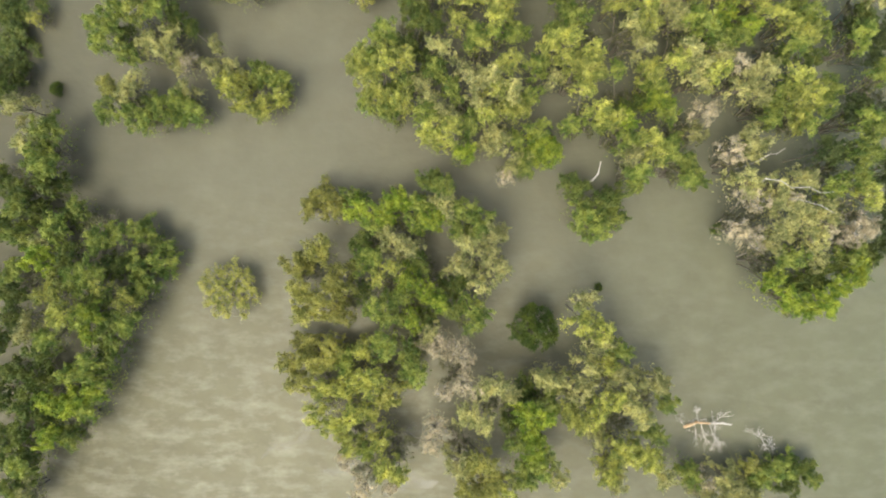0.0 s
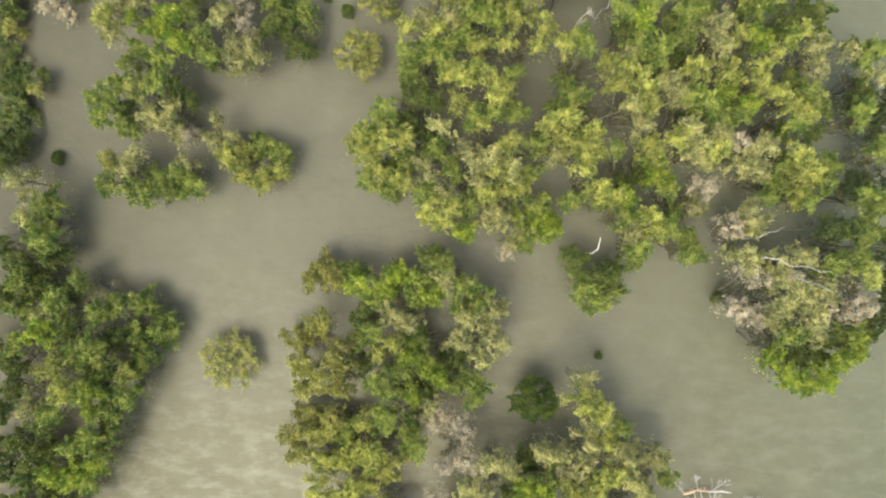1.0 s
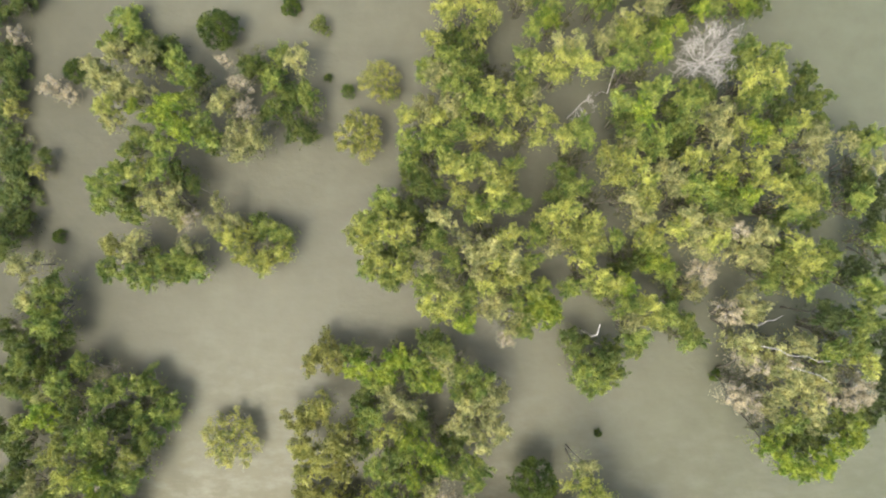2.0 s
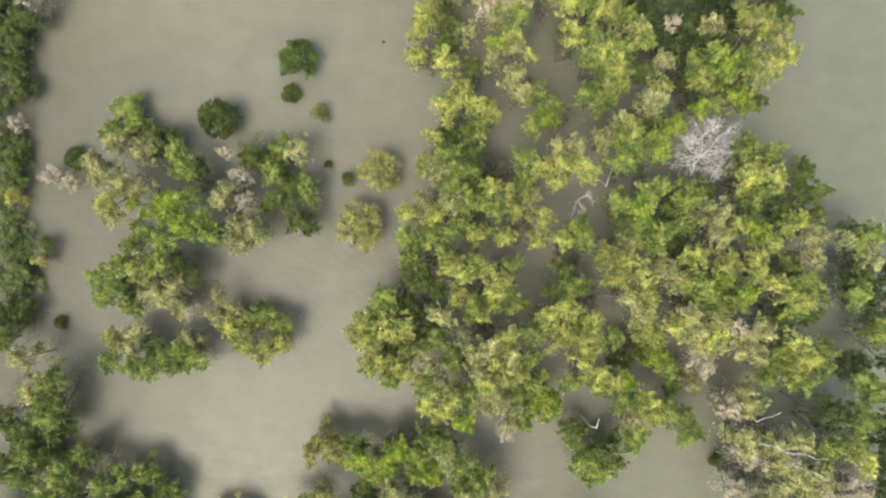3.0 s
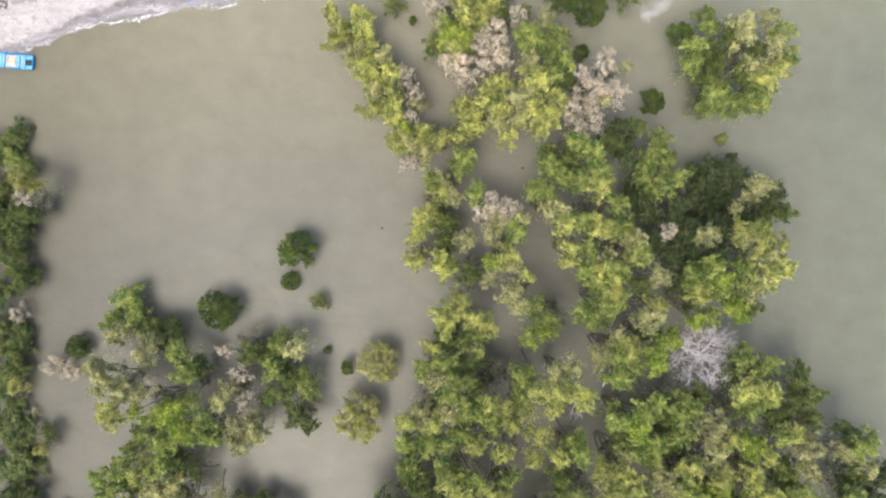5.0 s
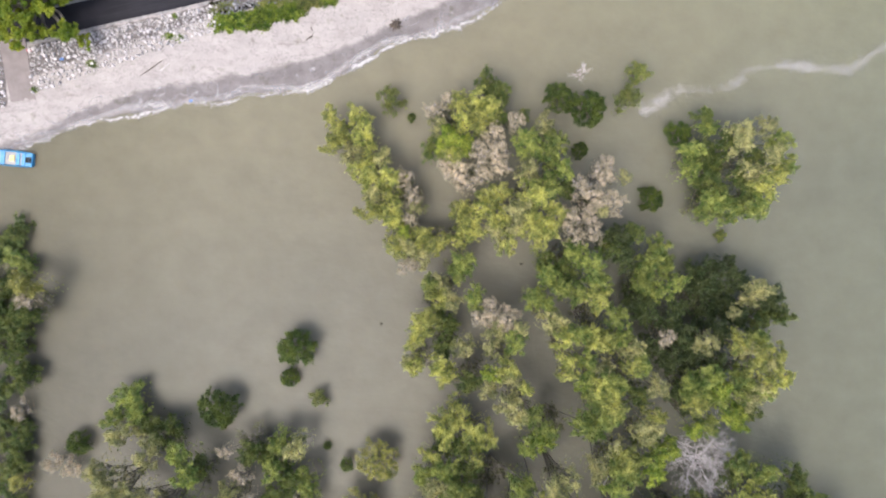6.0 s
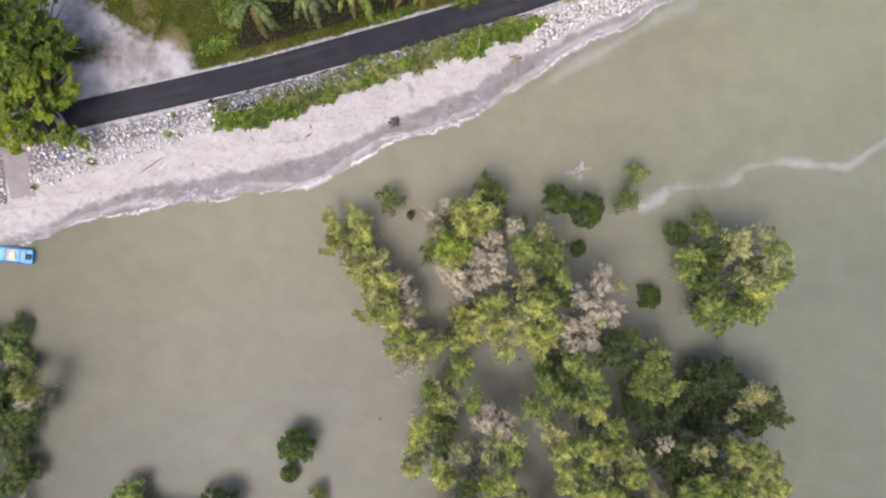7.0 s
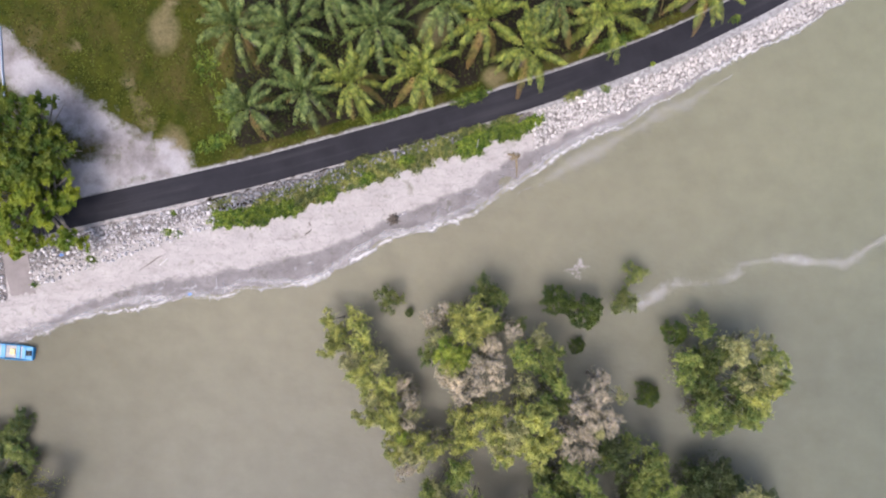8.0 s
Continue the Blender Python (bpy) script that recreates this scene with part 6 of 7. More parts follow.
def fallen_tree():
    """A toppled tree in the shallows: stripped orange trunk, bleached boughs."""
    local = np.random.default_rng(21)
    root = tagged(new("fallen_tree"), "fallen dead tree, stripped orange trunk and bleached boughs in water", "dead tree")
    root.location = (30.4, -22.3, 0.12)
    verts, faces = [], []
    tube(verts, faces, [(0.0, -0.25, -0.35), (0.7, 0.1, 0.15), (1.5, 0.55, 0.4), (3.2, 0.42, 0.6)], [0.22, 0.20, 0.15, 0.10], 8)
    child("trunk", mesh_of("trunk", verts, faces, BARK_ORANGE), root, "stripped orange-brown trunk")
    verts, faces = [], []
    tube(verts, faces, [(3.1, 0.42, 0.6), (4.5, 0.55, 0.8), (5.7, 0.30, 0.7)], [0.12, 0.15, 0.07], 6)
    child("log", mesh_of("log", verts, faces, BARK_PALE), root, "bleached grey upper trunk")
    for foot, way, length in (((0.1, 0, 0.0), (-0.9, 0.7, 0.3), 1.1), ((1.7, 0.45, 0.4), (-0.3, 1, 0.3), 1.5), ((3.3, 0.4, 0.6), (0.8, 0.9, 0.3), 1.7),
                              ((2.0, 0.4, 0.4), (0.5, -1, 0.1), 1.9), ((3.0, 0.4, 0.5), (0.6, -1, 0.2), 2.2), ((3.8, 0.4, 0.6), (-0.1, -1, 0.2), 1.9), ((1.2, 0.2, 0.2), (0.3, -1, -0.1), 1.5)):
        verts, faces = [], []
        bough(verts, faces, foot, Vector(way).normalized(), length, 0.05, 3, local, 0.7)
        child("bough", mesh_of("bough", verts, faces, BARK_PALE), root, "bleached grey bough")
    return root


fallen_tree()


def bare_stem(x, y, points, thick, label):
    root = tagged(new("bare_stem"), label, "dead branch")
    root.location = (x, y, 0)
    verts, faces = [], []
    tube(verts, faces, points, [thick * (1 - 0.6 * i / (len(points) - 1)) for i in range(len(points))], 6)
    child("stem", mesh_of("stem", verts, faces, BARK_PALE), root)
    return root


bare_stem(17.6, 8.1, [(0, 0, -1.05), (0.05, 0.0, 5.0), (0.15, 0.5, 7.2), (0.25, 1.8, 8.0)], 0.16, "bleached dead stem poking out of a green crown")
bare_stem(19.4, 38.0, [(0, 0, -1.05), (-0.1, -0.3, 3.0), (-0.2, -1.3, 6.0), (0.1, 1.0, 8.0)], 0.10, "pale bare leaning stem between crowns")
bare_stem(36.5, 6.9, [(0, 0, -1.05), (-0.2, 0.2, 6.0), (-1.2, 0.8, 10.2), (0.4, 0.5, 10.5), (1.6, -0.2, 10.3), (3.4, -0.2, 10.7), (4.6, -0.8, 10.5), (5.8, -0.7, 10.8)], 0.06, "long bleached bough lying over a pale crown")
bare_stem(35.2, 9.6, [(0, 0, -1.05), (0.3, 0.2, 6.0), (0.0, 0.3, 9.3), (0.9, 0.9, 9.7), (1.7, 0.9, 9.5), (2.5, 1.5, 9.8)], 0.05, "bleached bough over a pale crown")
bare_stem(38.0, 5.2, [(0, 0, -1.05), (0.3, 0.2, 6.0), (0.2, 0.3, 10.6), (2.9, -0.5, 11.0), (4.4, -1.4, 11.0)], 0.06, "bleached bough over a pale crown")

# ---- the big broadleaf tree by the road ----
def broadleaf_tree(x, y, r, h, seed, leaves, label):
    me, spots = crown_mesh(seed, 95, 330, 0.115, 0.046, reach=0.84, dome=0.6, ragged=0.6, loose=0.0, uneven=0.3, fuzz=0.18)
    root = tagged(new("broadleaf_tree"), label, "tree")
    root.location = (x, y, LAND - 0.05)
    tall = h - LAND
    crown = child("crown", me, root, at=Matrix.Translation((0, 0, tall)) @ Matrix.Diagonal((r, r, r * 0.75, 1)))
    me.materials[0] = LEAVES[leaves]
    child("trunk", trunk_mesh(91, spots, 0.035, 0, 0.2, 0.9), root, at=Matrix.Translation((0, 0, tall)) @ Matrix.Diagonal((r, r, tall, 1)))
    return root


broadleaf_tree(-49.4, 96.3, 8.5, 8.4, 90, "T", "large bright yellow-green broadleaf tree overhanging the road's end")
# extra crown in darker leaves that stands for the side away from the sun
broadleaf_tree(-48.6, 102.6, 7.2, 9.6, 92, "D", "shaded north side of the broadleaf tree, as a second dark green crown")


# ---- oil palms ----
def frond_mesh(name, seed, length, arch, material):
    """One feather leaf: an arching rib with two rows of leaflets."""
    local = np.random.default_rng(seed)
    verts, faces = [], []
    rib = [Vector((length * k, 0, length * (arch[0] * k - arch[1] * k * k))) for k in np.linspace(0, 1, 8)]
    tube(verts, faces, rib, [0.05 - 0.042 * k for k in np.linspace(0, 1, 8)], 3)
    pairs = 22
    for i in range(pairs):
        k = 0.16 + 0.84 * (i + 0.5) / pairs
        f = k * 7
        j = min(int(f), 6)
        at = rib[j].lerp(rib[j + 1], f - j)
        ahead = (rib[j + 1] - rib[j]).normalized()
        size = length * 0.148 * (math.sin(math.pi * (0.12 + 0.80 * k)) ** 0.6) * local.uniform(0.85, 1.1)
        for side in (-1, 1):
            way = (Vector((0, side, 0)) + ahead * local.uniform(0.55, 0.8) + Vector((0, 0, local.uniform(-0.15, 0.22)))).normalized()
            tip = at + way * size - Vector((0, 0, size * local.uniform(0.15, 0.4)))
            wide = ahead * 0.10
            mid = at + way * size * 0.55
            a = len(verts)
            verts.extend([at - wide * 0.5, at + wide * 0.5, mid + wide * 0.6, tip, mid - wide * 0.6])
            faces.append((a, a + 1, a + 2, a + 3, a + 4))
    return mesh_of(name, verts, faces, material)


FRONDS = [frond_mesh("frond", 5 + i, 4.3, (up, down), PALM_LEAF) for i, (up, down) in enumerate(((1.0, 0.55), (0.75, 0.75), (0.45, 0.85), (0.2, 0.9)))]
FRONDS_BRIGHT = [frond_mesh("frond", 25 + i, 4.3, (up, down), PALM_BRIGHT) for i, (up, down) in enumerate(((1.0, 0.55), (0.75, 0.75), (0.45, 0.85), (0.2, 0.9)))]
FRONDS_OLD = [frond_mesh("frond", 15 + i, 4.2, (up, down), PALM_OLD) for i, (up, down) in enumerate(((0.1, 1.0), (-0.1, 1.15)))]


def palm_trunk_mesh():
    verts, faces = [], []
    n = 14
    tube(verts, faces, [(0, 0, -1 + k / n) for k in range(n + 1)], [0.36 - 0.09 * k / n + 0.05 * (k % 2) for k in range(n + 1)], 9)
    return mesh_of("trunk", verts, faces, PALM_BARK)


PALM_TRUNK = palm_trunk_mesh()


def oil_palm(x, y, h, seed, size=1.0, old=3, bright=False):
    local = np.random.default_rng(seed)
    root = tagged(new("oil_palm"), "oil palm with bright yellow-green feathery fronds beside the road" if bright else "oil palm with arching feathery green fronds" if old < 3 else "oil palm with green fronds and drooping yellowed old ones", "palm", "oil palms")
    root.matrix_world = pose(x, y, LAND - 0.08, 0, 0, local.uniform(0, 360))
    tall = h - LAND
    child("trunk", PALM_TRUNK, root, at=Matrix.Translation((0, 0, tall)) @ Matrix.Diagonal((1, 1, tall, 1)))
    rings = ((4, 0, 56), (5, 0, 38), (6, 1, 22), (6, 2, 6), (6, 3, -8))
    k = 0
    for many, form, lift in rings:
        for i in range(many):
            k += 1
            me = (FRONDS_BRIGHT if bright else FRONDS)[form]
            if form == 3 and i < old:
                me = FRONDS_OLD[i % 2]
            s = size * local.uniform(0.85, 1.08)
            child("frond", me, root, at=pose(0, 0, tall - 0.1, 0, 0, k * 137.5 + local.uniform(-14, 14)) @ pose(0.15, 0, 0, local.uniform(-14, 14), -lift + local.uniform(-8, 8), 0) @ Matrix.Diagonal((s, s, s, 1)))
    return root


for i, (x, y, old, size) in enumerate([(-22.4, 115.8, 5, 1.0), (-16.6, 115.1, 1, 1.08), (-21.3, 106.5, 2, 0.9), (-14.8, 108.4, 2, 0.92), (-9.6, 109.3, 4, 0.98),
                                       (-6.6, 115.7, 1, 1.0), (-1.4, 110.5, 5, 1.0), (6.0, 116.2, 4, 1.05), (10.8, 113.0, 3, 0.98), (19.9, 116.8, 3, 1.08),
                                       (1.5, 118.4, 1, 1.0), (14.1, 118.6, 2, 1.0), (31.1, 119.6, 5, 0.95), (-12.1, 119.6, 1, 1.0), (25.5, 121.0, 2, 1.0)]):
    oil_palm(x, y, 7.6, 200 + i, size * 1.08, old, i in (4, 6, 7, 8, 9, 12))


# ---- low plants on the shore and in the field ----
def in_patch(n, local, cx, cy, rx, ry, turn):
    a, q = local.uniform(0, 2 * math.pi, n), local.random(n) ** 0.62 * local.uniform(0.8, 1.2, n)
    q = q * (0.80 + 0.28 * np.sin(a * 3 + cx) * np.sin(a * 5 + cy))
    u, v = rx * q * np.cos(a), ry * q * np.sin(a)
    c, s = math.cos(radians(turn)), math.sin(radians(turn))
    return cx + u * c - v * s, cy + u * s + v * c, q


def low_plant(name, cx, cy, rx, ry, turn, tall, n, material, label, category, leaf=0.21):
    local = np.random.default_rng(int(abs(cx) * 31 + abs(cy) * 17))
    x, y, q = in_patch(n, local, cx, cy, rx, ry, turn)
    mound = 0.5 + 0.5 * np.sin(x * 2.3 + cy) * np.sin(y * 2.9)
    z = ground_z(x, y) + tall * local.random(n) * np.clip(1 - 0.6 * q ** 2, 0.1, 1) * mound + 0.03
    nor = unit(local.normal(size=(n, 3)) * 0.55 + np.array([0, 0, 0.8]))
    me = leaf_mesh(name, leaf_quads(np.stack([x, y, z], 1), nor, leaf, local))
    me.materials[0] = material
    return tagged(new(name, me), label, category)


VINE = "green creeping beach plants spreading over pale sand"
for cx, cy, rx, ry, n in ((-26.2, 94.0, 2.4, 1.3, 1700), (-22.2, 94.6, 3.0, 1.3, 1900), (-18.6, 95.2, 1.9, 1.2, 1100), (-13.6, 97.0, 1.5, 0.9, 700),
                          (-8.8, 98.9, 1.3, 0.9, 600), (-3.6, 101.2, 1.5, 0.8, 600), (4.8, 103.2, 2.7, 1.4, 2200), (9.2, 104.7, 3.0, 1.2, 2000), (12.4, 105.9, 1.5, 0.8, 800)):
    low_plant("beach_creeper", cx, cy, rx * 1.1, ry * 1.25, 16, 0.8, int(n * 2.6), CREEPER, VINE, "plants")
for cx, cy, rx, ry, n in ((-20.5, 96.5, 3.0, 0.8, 650), (-16.4, 96.6, 2.6, 1.2, 1300), (-13.6, 97.6, 2.8, 1.2, 1300), (-10.4, 98.9, 2.6, 1.2, 1300), (-6.5, 100.3, 3.0, 1.7, 2300), (-2.2, 101.6, 2.8, 1.5, 2000), (0.9, 102.6, 2.0, 1.4, 1500), (-12.0, 99.4, 3.0, 0.8, 560), (17.5, 109.0, 1.6, 0.5, 350), (-27.0, 95.9, 2.6, 0.6, 220), (-16.5, 98.0, 3.0, 0.6, 260), (-9.0, 100.9, 3.0, 0.7, 900), (4.0, 104.6, 3.0, 0.6, 800), (9.0, 106.0, 2.4, 0.5, 500)):
    low_plant("beach_scrub", cx, cy, rx * 1.1, ry * 1.3, 16, 0.6, int(n * 2.4), CREEPER_DRY, "olive half-dry scrub along the road's seaward verge", "plants")
for cx, cy, r, n in ((-43.8, 88.9, 0.75, 320), (-33.9, 92.3, 0.9, 300), (-32.6, 92.0, 0.7, 160), (21.4, 109.9, 0.75, 240), (-51.2, 85.7, 0.55, 160), (-33.0, 94.7, 0.5, 120), (27.3, 112.9, 0.4, 110), (37.5, 118.4, 0.9, 220)):
    low_plant("plant_tuft", cx, cy, r, r * 0.85, 0, 0.5, n, CREEPER, "small green plant tuft growing among pale rocks", "plant", 0.18)


def field_grass():
    local = np.random.default_rng(44)
    n = 60000
    x, y = local.uniform(-56, 60, n), local.uniform(96, 130, n)
    grass, soil, _, bare, _, _ = cover_of(x, y)
    clump = 0.5 + 0.5 * np.sin(x * 0.9 + 2 * np.sin(y * 0.5)) * np.sin(y * 1.1 + np.sin(x * 0.7))
    keep = (local.random(n) < grass * (0.35 + 0.65 * clump) * (1 - 0.6 * soil)) & (y > road_y(x) + 2.2) & (grass > 0.55) & (bare < 0.25)
    x, y = x[keep], y[keep]
    n = len(x)
    z = ground_z(x, y) + local.uniform(0.02, 0.16, n)
    nor = unit(local.normal(size=(n, 3)) * 0.35 + np.array([0, 0, 0.9]))
    me = leaf_mesh("field_grass", leaf_quads(np.stack([x, y, z], 1), nor, 0.26, local))
    me.materials[0] = GRASS
    tagged(new("field_grass", me), "rough olive-green grass and weeds on sandy soil", "grass", kind="stuff")


field_grass()
for cx, cy, rx, ry, n in ((-27.5, 103.5, 3.0, 1.4, 900), (-26.0, 107.5, 2.0, 3.0, 900), (-28.5, 113, 2.2, 3.0, 700), (4.5, 108.9, 3.2, 0.9, 1000), (-5.5, 106.9, 3.0, 0.8, 900), (22.5, 115.6, 3.0, 1.0, 900)):
    low_plant("field_weeds", cx, cy, rx, ry, 14, 0.7, n, CREEPER, "tall green weeds at the edge of the palms", "plants", 0.24)


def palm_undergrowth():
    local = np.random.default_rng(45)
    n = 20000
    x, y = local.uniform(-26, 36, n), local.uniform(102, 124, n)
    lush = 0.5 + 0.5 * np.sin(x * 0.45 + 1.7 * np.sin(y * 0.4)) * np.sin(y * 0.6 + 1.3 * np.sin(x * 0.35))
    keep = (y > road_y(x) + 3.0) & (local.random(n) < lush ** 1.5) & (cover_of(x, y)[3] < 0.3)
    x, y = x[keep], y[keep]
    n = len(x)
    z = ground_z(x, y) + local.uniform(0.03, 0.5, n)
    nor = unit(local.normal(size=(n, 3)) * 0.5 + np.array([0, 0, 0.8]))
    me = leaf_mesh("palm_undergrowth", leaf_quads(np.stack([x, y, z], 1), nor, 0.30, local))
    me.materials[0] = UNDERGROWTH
    tagged(new("palm_undergrowth", me), "undergrowth on bare soil beneath the palms, its green darkened for shade", "plants", kind="stuff")


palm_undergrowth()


# ---- ramp, boat, driftwood and litter ----
def ramp():
    """A sloping concrete slip from the road's end to the sand."""
    bm = bmesh.new()
    rows = []
    for k in np.linspace(0, 1, 9):
        y = 92.6 + (82.6 - 92.6) * k
        xl, xr = -55.4 + 1.2 * k, -52.1 + 1.15 * k
        row = [bm.verts.new((x + 0.05 * math.sin(k * 17 + x), y, float(ground_z(x, y)) + 0.10 - 0.15 * k ** 2)) for x in np.linspace(xl, xr, 5)]
        rows.append(row)
    for a, b in zip(rows, rows[1:]):
        for i in range(4):
            bm.faces.new((a[i], b[i], b[i + 1], a[i + 1]))
    lift = bmesh.ops.extrude_face_region(bm, geom=bm.faces[:])
    bmesh.ops.translate(bm, vec=(0, 0, -0.25), verts=[v for v in lift["geom"] if isinstance(v, bmesh.types.BMVert)])
    bmesh.ops.recalc_face_normals(bm, faces=bm.faces[:])
    me = bpy.data.meshes.new("ramp")
    bm.to_mesh(me)
    bm.free()
    me.materials.append(CONCRETE)
    return tagged(new("boat_ramp", me), "pale worn concrete ramp running down to the beach", "ramp", kind="structure")


ramp()


def box(bm, x0, x1, y0, y1, z0, z1, bevel=0.02):
    made = bmesh.ops.create_cube(bm, size=1.0)
    bmesh.ops.transform(bm, matrix=Matrix.Translation(((x0 + x1) / 2, (y0 + y1) / 2, (z0 + z1) / 2)) @ Matrix.Diagonal((x1 - x0, y1 - y0, z1 - z0, 1)), verts=made["verts"])
    if bevel:
        edges = {e for v in made["verts"] for e in v.link_edges}
        bmesh.ops.bevel(bm, geom=list(edges), offset=bevel, segments=1, affect="EDGES")
    return bm


def fishing_boat(x, y, turn):
    """Open fibreglass boat, stern at the origin end, bow towards -x."""
    root = tagged(new("fishing_boat"), "small open blue boat with a white deck, moored at the beach", "boat")
    root.matrix_world = pose(x, y, 0.0, 0, 0, turn)
    stations = [(0.0, 0.86, 0.50), (-1.5, 0.94, 0.50), (-3.5, 0.96, 0.54), (-5.0, 0.80, 0.62), (-6.2, 0.48, 0.74), (-7.0, 0.04, 0.86)]
    bm = bmesh.new()
    rows = []
    for sx, w, top in stations:
        rows.append([bm.verts.new((sx, s * w * k, z)) for s, k, z in ((-1, 1.0, top), (-1, 0.9, 0.12), (-1, 0.55, -0.22), (1, 0.55, -0.22), (1, 0.9, 0.12), (1, 1.0, top))])
    for a, b in zip(rows, rows[1:]):
        for i in range(5):
            bm.faces.new((a[i], a[i + 1], b[i + 1], b[i]))
    bm.faces.new(rows[0][::-1])
    bmesh.ops.recalc_face_normals(bm, faces=bm.faces[:])
    bmesh.ops.solidify(bm, geom=bm.faces[:], thickness=0.05)
    part("hull", bm, BLUE_PAINT, root, "blue painted hull")
    verts, faces = [], []
    for s in (-1, 1):
        tube(verts, faces, [(sx, s * w, top + 0.03) for sx, w, top in stations], [0.05] * 6, 6)
    tube(verts, faces, [(0, -0.86, 0.53), (0, 0.86, 0.53)], [0.07, 0.07], 6)
    child("gunwale", mesh_of("gunwale", verts, faces, BLUE_PAINT), root, "bright blue gunwale")
    part("deck", box(bmesh.new(), -4.9, -1.45, -0.80, 0.80, 0.30, 0.36), WHITE_PAINT, root, "white deck boards")
    part("stern_deck", box(bmesh.new(), -1.42, -0.95, -0.84, 0.84, 0.36, 0.46), BLUE_PALE, root, "pale blue stern locker")
    bm = bmesh.new()
    box(bm, -0.93, -0.06, -0.82, -0.36, 0.34, 0.45)
    part("side_locker", bm, BLUE_PALE, root)
    part("side_locker", box(bmesh.new(), -0.93, -0.06, 0.36, 0.82, 0.34, 0.45), BLUE_PALE, root)
    part("engine_well", box(bmesh.new(), -0.93, -0.06, -0.34, 0.34, -0.05, 0.06), DARK, root, "dark engine well")
    part("outboard_engine", box(bmesh.new(), -0.62, -0.18, -0.22, 0.22, 0.10, 0.62, 0.07), DARK, root, "black outboard engine")
    part("cover", box(bmesh.new(), -3.0, -2.3, -0.35, 0.40, 0.37, 0.50, 0.05), YELLOW_CLOTH, root, "folded yellow net")
    part("bench", box(bmesh.new(), -2.15, -1.65, -0.82, 0.82, 0.40, 0.47), BLUE_PALE, root, "pale blue thwart")
    part("bench", box(bmesh.new(), -4.15, -3.55, -0.86, 0.86, 0.40, 0.47), BLUE_PALE, root, "pale blue thwart")
    return root


fishing_boat(-51.75, 76.8, -6)


def driftwood(x, y, label, material, pieces, seed):
    local = np.random.default_rng(seed)
    root = tagged(new("driftwood"), label, "driftwood")
    root.location = (x, y, float(ground_z(x, y)))
    for a, length, thick, lift in pieces:
        verts, faces = [], []
        way = Vector((math.cos(radians(a)), math.sin(radians(a)), 0))
        mid = way * length * 0.5 + Vector((local.normal() * 0.08, local.normal() * 0.08, lift))
        tube(verts, faces, [(0, 0, 0.05), mid, way * length + Vector((0, 0, lift * 0.4))], [thick, thick * 0.85, thick * 0.4], 6)
        child("branch", mesh_of("branch", verts, faces, material), root)
    return root


driftwood(-5.4, 93.8, "dark rooted driftwood stump on wet sand at the waterline", DRIFT, [(20, 0.7, 0.36, 0.3), (60, 0.9, 0.12, 0.4), (95, 0.6, 0.2, 0.3), (140, 0.7, 0.14, 0.3), (185, 0.8, 0.30, 0.2), (215, 0.9, 0.10, 0.2), (250, 1.0, 0.12, 0.2), (275, 0.7, 0.16, 0.15), (310, 0.8, 0.22, 0.3), (340, 1.0, 0.09, 0.2)], 31)
driftwood(10.3, 101.5, "tan driftwood root with a log lying across wet sand", DRIFT_TAN, [(160, 1.2, 0.24, 0.3), (272, 2.5, 0.15, 0.12), (35, 0.6, 0.22, 0.3), (190, 0.9, 0.16, 0.2), (215, 0.7, 0.12, 0.2), (120, 0.8, 0.10, 0.4), (75, 0.7, 0.08, 0.4)], 32)
driftwood(-16.3, 92.1, "two short dark sticks lying on dry sand", DRIFT, [(40, 0.7, 0.09, 0.08), (215, 0.6, 0.09, 0.06)], 33)
driftwood(-15.9, 93.0, "short dark stick lying on dry sand", DRIFT, [(110, 0.6, 0.08, 0.06)], 34)
driftwood(-36.5, 88.3, "long grey pole half buried in the sand", DRIFT, [(32, 2.9, 0.07, 0.05), (212, 1.6, 0.06, 0.04)], 35)
driftwood(-35.3, 88.0, "bleached plank lying on the sand", BARK_PALE, [(40, 2.4, 0.08, 0.06)], 36)


def pole(x, y, h):
    root = tagged(new("marker_pole"), "thin white leaning pole among green beach creepers", "pole")
    root.location = (x, y, float(ground_z(x, y)))
    verts, faces = [], []
    tube(verts, faces, [(0, 0, 0), (0.1, 0.5, h * 0.6), (0.15, 1.0, h)], [0.06, 0.05, 0.04], 6)
    child("shaft", mesh_of("shaft", verts, faces, WHITE_PAINT), root)


pole(5.2, 102.4, 2.2)


def litter(x, y, size, material, label):
    bm = bmesh.new()
    bmesh.ops.create_icosphere(bm, subdivisions=2, radius=size)
    local = np.random.default_rng(int(abs(x * 10)))
    for v in bm.verts:
        v.co = Vector((v.co.x * 1.3, v.co.y * 0.8, v.co.z * 0.45)) + Vector(local.normal(size=3)) * size * 0.12
    me = bpy.data.meshes.new("litter")
    bm.to_mesh(me)
    bm.free()
    me.materials.append(material)
    ob = tagged(new("plastic_litter", me), label, "litter")
    ob.location = (x, y, max(0.0, float(ground_z(x, y))) + size * 0.3)


litter(-31.6, 84.3, 0.20, LITTER_BLUE, "scrap of blue plastic washed up at the waterline")
litter(-51.6, 90.6, 0.24, LITTER_RED, "scrap of red plastic beside the ramp")
litter(-47.6, 89.5, 0.26, LITTER_BLUE, "crumpled blue plastic sheet among pale rocks")


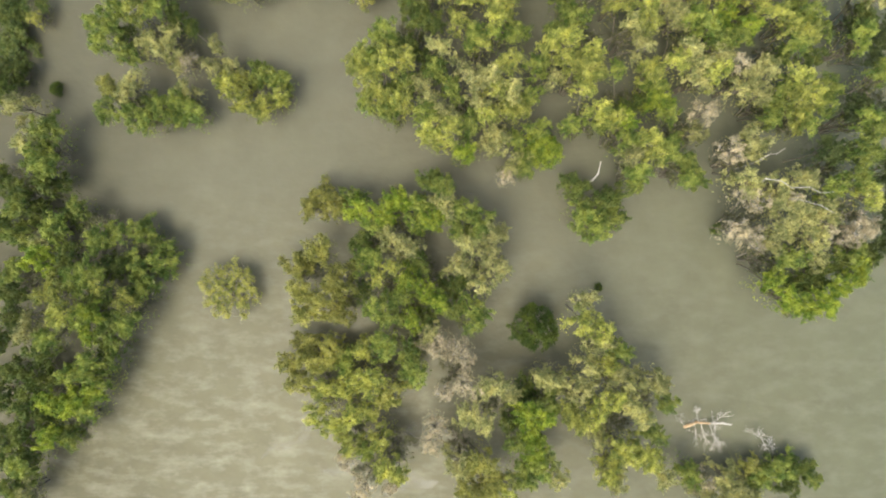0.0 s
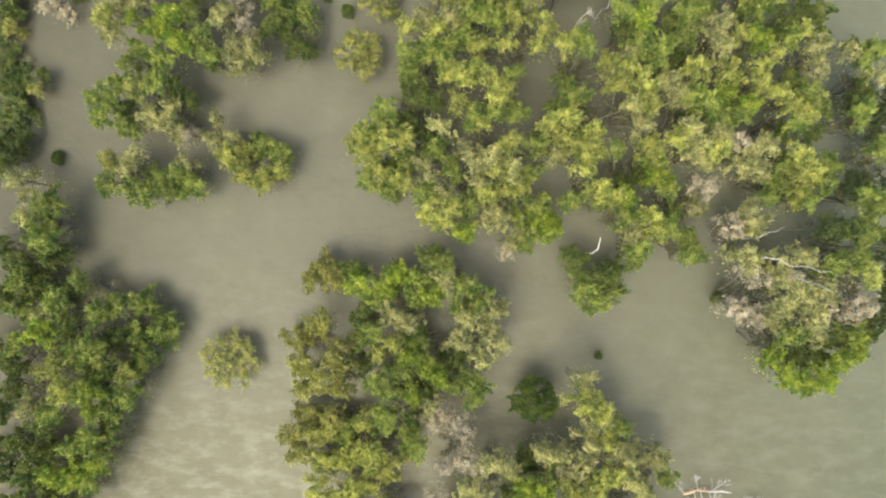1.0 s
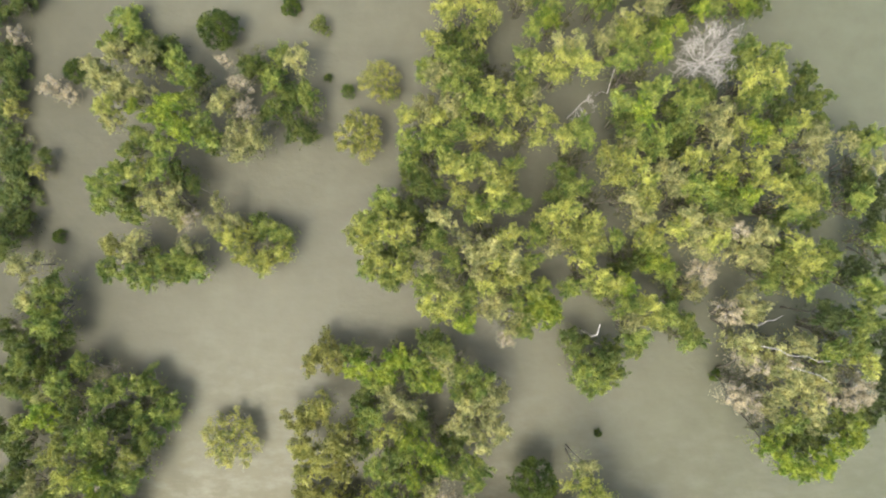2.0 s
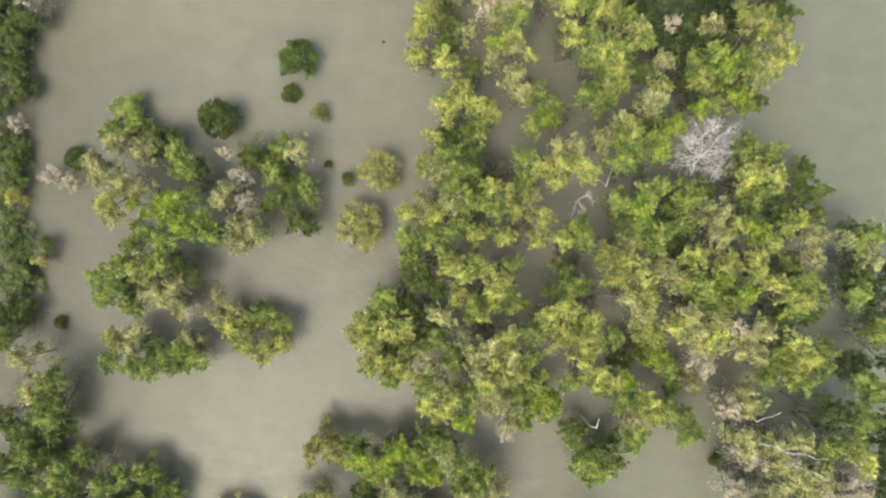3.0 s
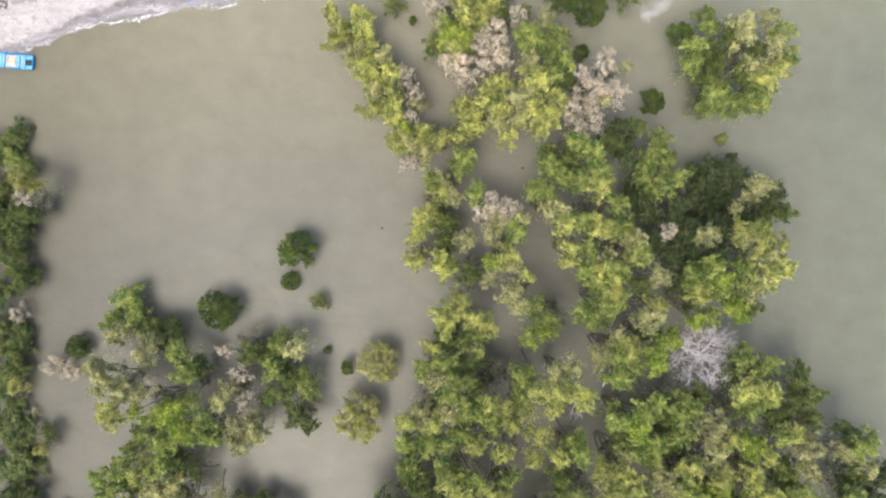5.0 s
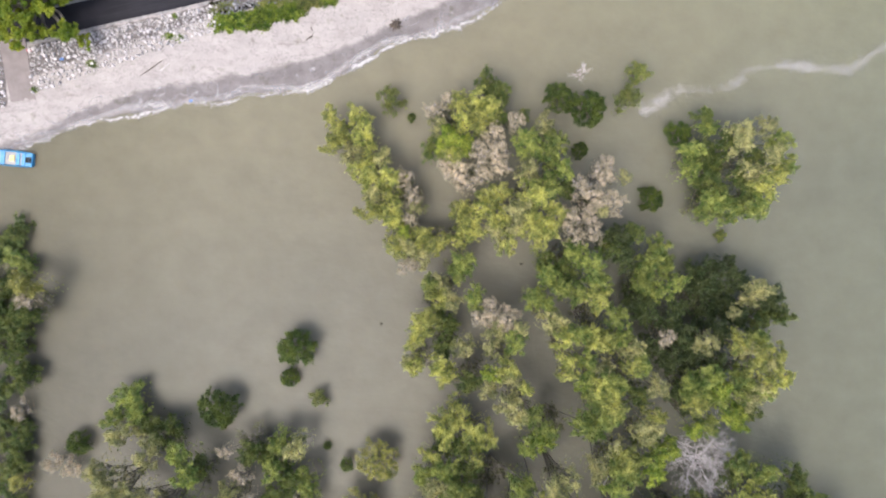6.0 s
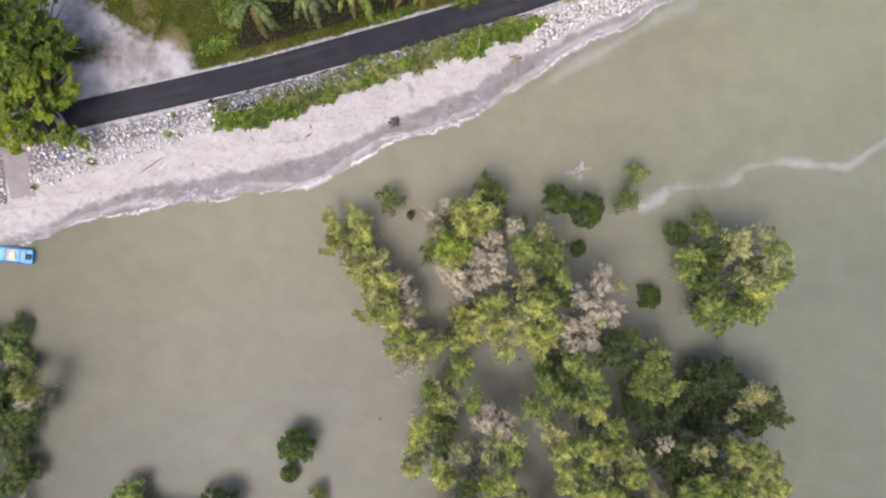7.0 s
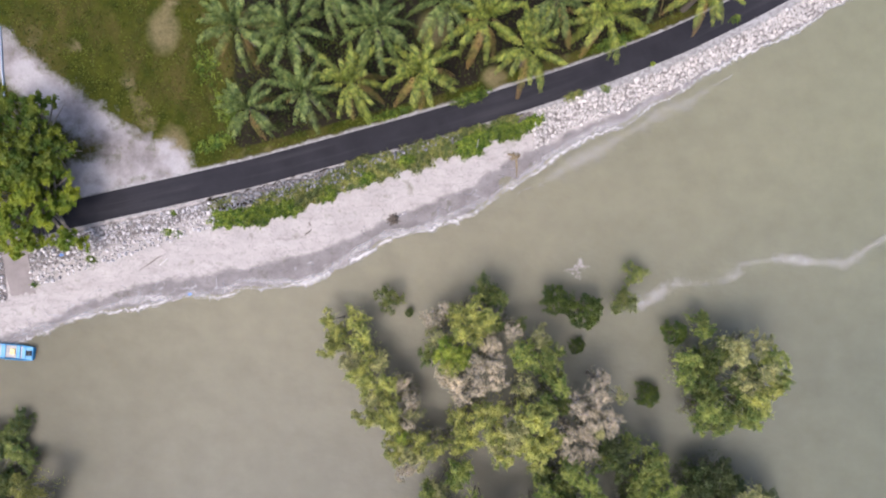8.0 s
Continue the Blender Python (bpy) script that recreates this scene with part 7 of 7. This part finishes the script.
def blue_kerb():
    bm = bmesh.new()
    box(bm, -0.06, 0.06, -5.0, 5.0, -0.1, 0.25, 0.02)
    me = bpy.data.meshes.new("kerb")
    bm.to_mesh(me)
    bm.free()
    me.materials.append(KERB_BLUE)
    ob = tagged(new("low_wall", me), "low pale blue painted wall beside the sandy track", "wall", kind="structure")
    ob.matrix_world = pose(-54.3, 113.2, LAND, 0, 0, 2)


blue_kerb()


def stake(x, y, label):
    root = tagged(new("mangrove_stump"), label, "stump")
    root.location = (x, y, 0)
    verts, faces = [], []
    tube(verts, faces, [(0, 0, -1.05), (0.05, 0.02, -0.2), (0.1, 0.1, 0.35)], [0.2, 0.18, 0.1], 6)
    tube(verts, faces, [(0.05, 0, -0.2), (0.3, 0.1, 0.25)], [0.1, 0.05], 5)
    child("wood", mesh_of("wood", verts, faces, DRIFT), root)


stake(-7.6, 55.6, "dark stump just breaking the water's surface")
stake(10.4, 63.2, "dark stump standing between mangrove crowns in water")

# ---- rocks of the sea wall ----
def rock_mesh(seed, material):
    local = np.random.default_rng(seed)
    bm = bmesh.new()
    for v in unit(local.normal(size=(13, 3))) * local.uniform(0.8, 1.1, (13, 1)):
        bm.verts.new((v[0], v[1] * 0.85, v[2] * 0.7))
    made = bmesh.ops.convex_hull(bm, input=bm.verts[:])
    bmesh.ops.delete(bm, geom=[g for g in made["geom_interior"] if isinstance(g, bmesh.types.BMVert)], context="VERTS")
    me = bpy.data.meshes.new("rock")
    bm.to_mesh(me)
    bm.free()
    me.materials.append(material)
    return me


ROCKS = [rock_mesh(300 + i, ROCK) for i in range(8)]
ROCKS_GREY = [rock_mesh(340 + i, ROCK_GREY) for i in range(8)]
ROCKS_WARM = [rock_mesh(320 + i, ROCK_WARM) for i in range(8)]


def rock_bank(label, zone, many, lo, hi, seed, shapes=ROCKS):
    """Rocks set apart from one another over a zone of the plan."""
    local = np.random.default_rng(seed)
    root = tagged(new("rock_revetment"), label, "rocks", "sea wall rocks")
    placed = []
    tries = 0
    while len(placed) < many and tries < many * 40:
        tries += 1
        x, y = zone(local)
        size = local.uniform(lo, hi) * (1.25 if local.random() < 0.12 else 1.0)
        if any((x - a) ** 2 + (y - b) ** 2 < (0.66 * (size + c)) ** 2 for a, b, c in placed):
            continue
        placed.append((x, y, size))
    for i, (x, y, size) in enumerate(placed):
        m = pose(x, y, float(ground_z(x, y)) + size * 0.25, *local.uniform(0, 360, 3)) @ Matrix.Diagonal((size, size, size, 1))
        child("rock", shapes[i % len(shapes)], root, at=m)
    return root


def zone_west(local):
    x = local.uniform(-51.6, -27.5)
    k = (x + 51.6) / 24.1
    deep = 5.6 - 2.6 * k
    return x, road_y(x) - 2.5 - deep * local.random() ** 1.5


def zone_middle(local):
    x = -27.5 + 30.5 * local.random() ** 1.6
    return x, road_y(x) - 2.25 - (1.7 if x < -9 else 0.8) * local.random()


def zone_east(local):
    x = local.uniform(12.5, 52)
    lo, hi = coast_y(x) + wall_foot(x) + 0.15, road_y(x) - (2.35 if x < 20 else 2.95)
    return x, lo + (hi - lo) * local.random() ** 0.9


def zone_ramp(local):
    return local.uniform(-56.6, -55.0), local.uniform(83.5, 91.5)


rock_bank("bank of pale grey broken limestone rocks below the road", zone_west, 300, 0.17, 0.43, 61)
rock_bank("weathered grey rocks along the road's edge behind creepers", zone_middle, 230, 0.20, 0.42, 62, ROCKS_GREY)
rock_bank("white limestone rock sea wall between road and surf", zone_east, 300, 0.24, 0.44, 63, ROCKS_WARM)
rock_bank("pale rocks beside the concrete ramp", zone_ramp, 30, 0.20, 0.36, 64)


def rubble(name, zone, many, lo, hi, seed, label):
    """Small stones between the large rocks, joined."""
    local = np.random.default_rng(seed)
    verts, faces = [], []
    for i in range(many):
        x, y = zone(local)
        size = local.uniform(lo, hi)
        m = pose(x, y, float(ground_z(x, y)) + size * 0.3, *local.uniform(0, 360, 3)) @ Matrix.Diagonal((size, size, size, 1))
        me = ROCKS[i % len(ROCKS)]
        a = len(verts)
        verts.extend(m @ v.co for v in me.vertices)
        faces.extend(tuple(a + k for k in p.vertices) for p in me.polygons)
    tagged(new(name, mesh_of(name, verts, faces, ROCK_SMALL)), label, "stones", kind="stuff")


rubble("small_stones", zone_west, 1000, 0.10, 0.24, 71, "small pale stones between the limestone rocks")
rubble("small_stones", zone_east, 2200, 0.11, 0.27, 72, "small white stones between the sea wall rocks")
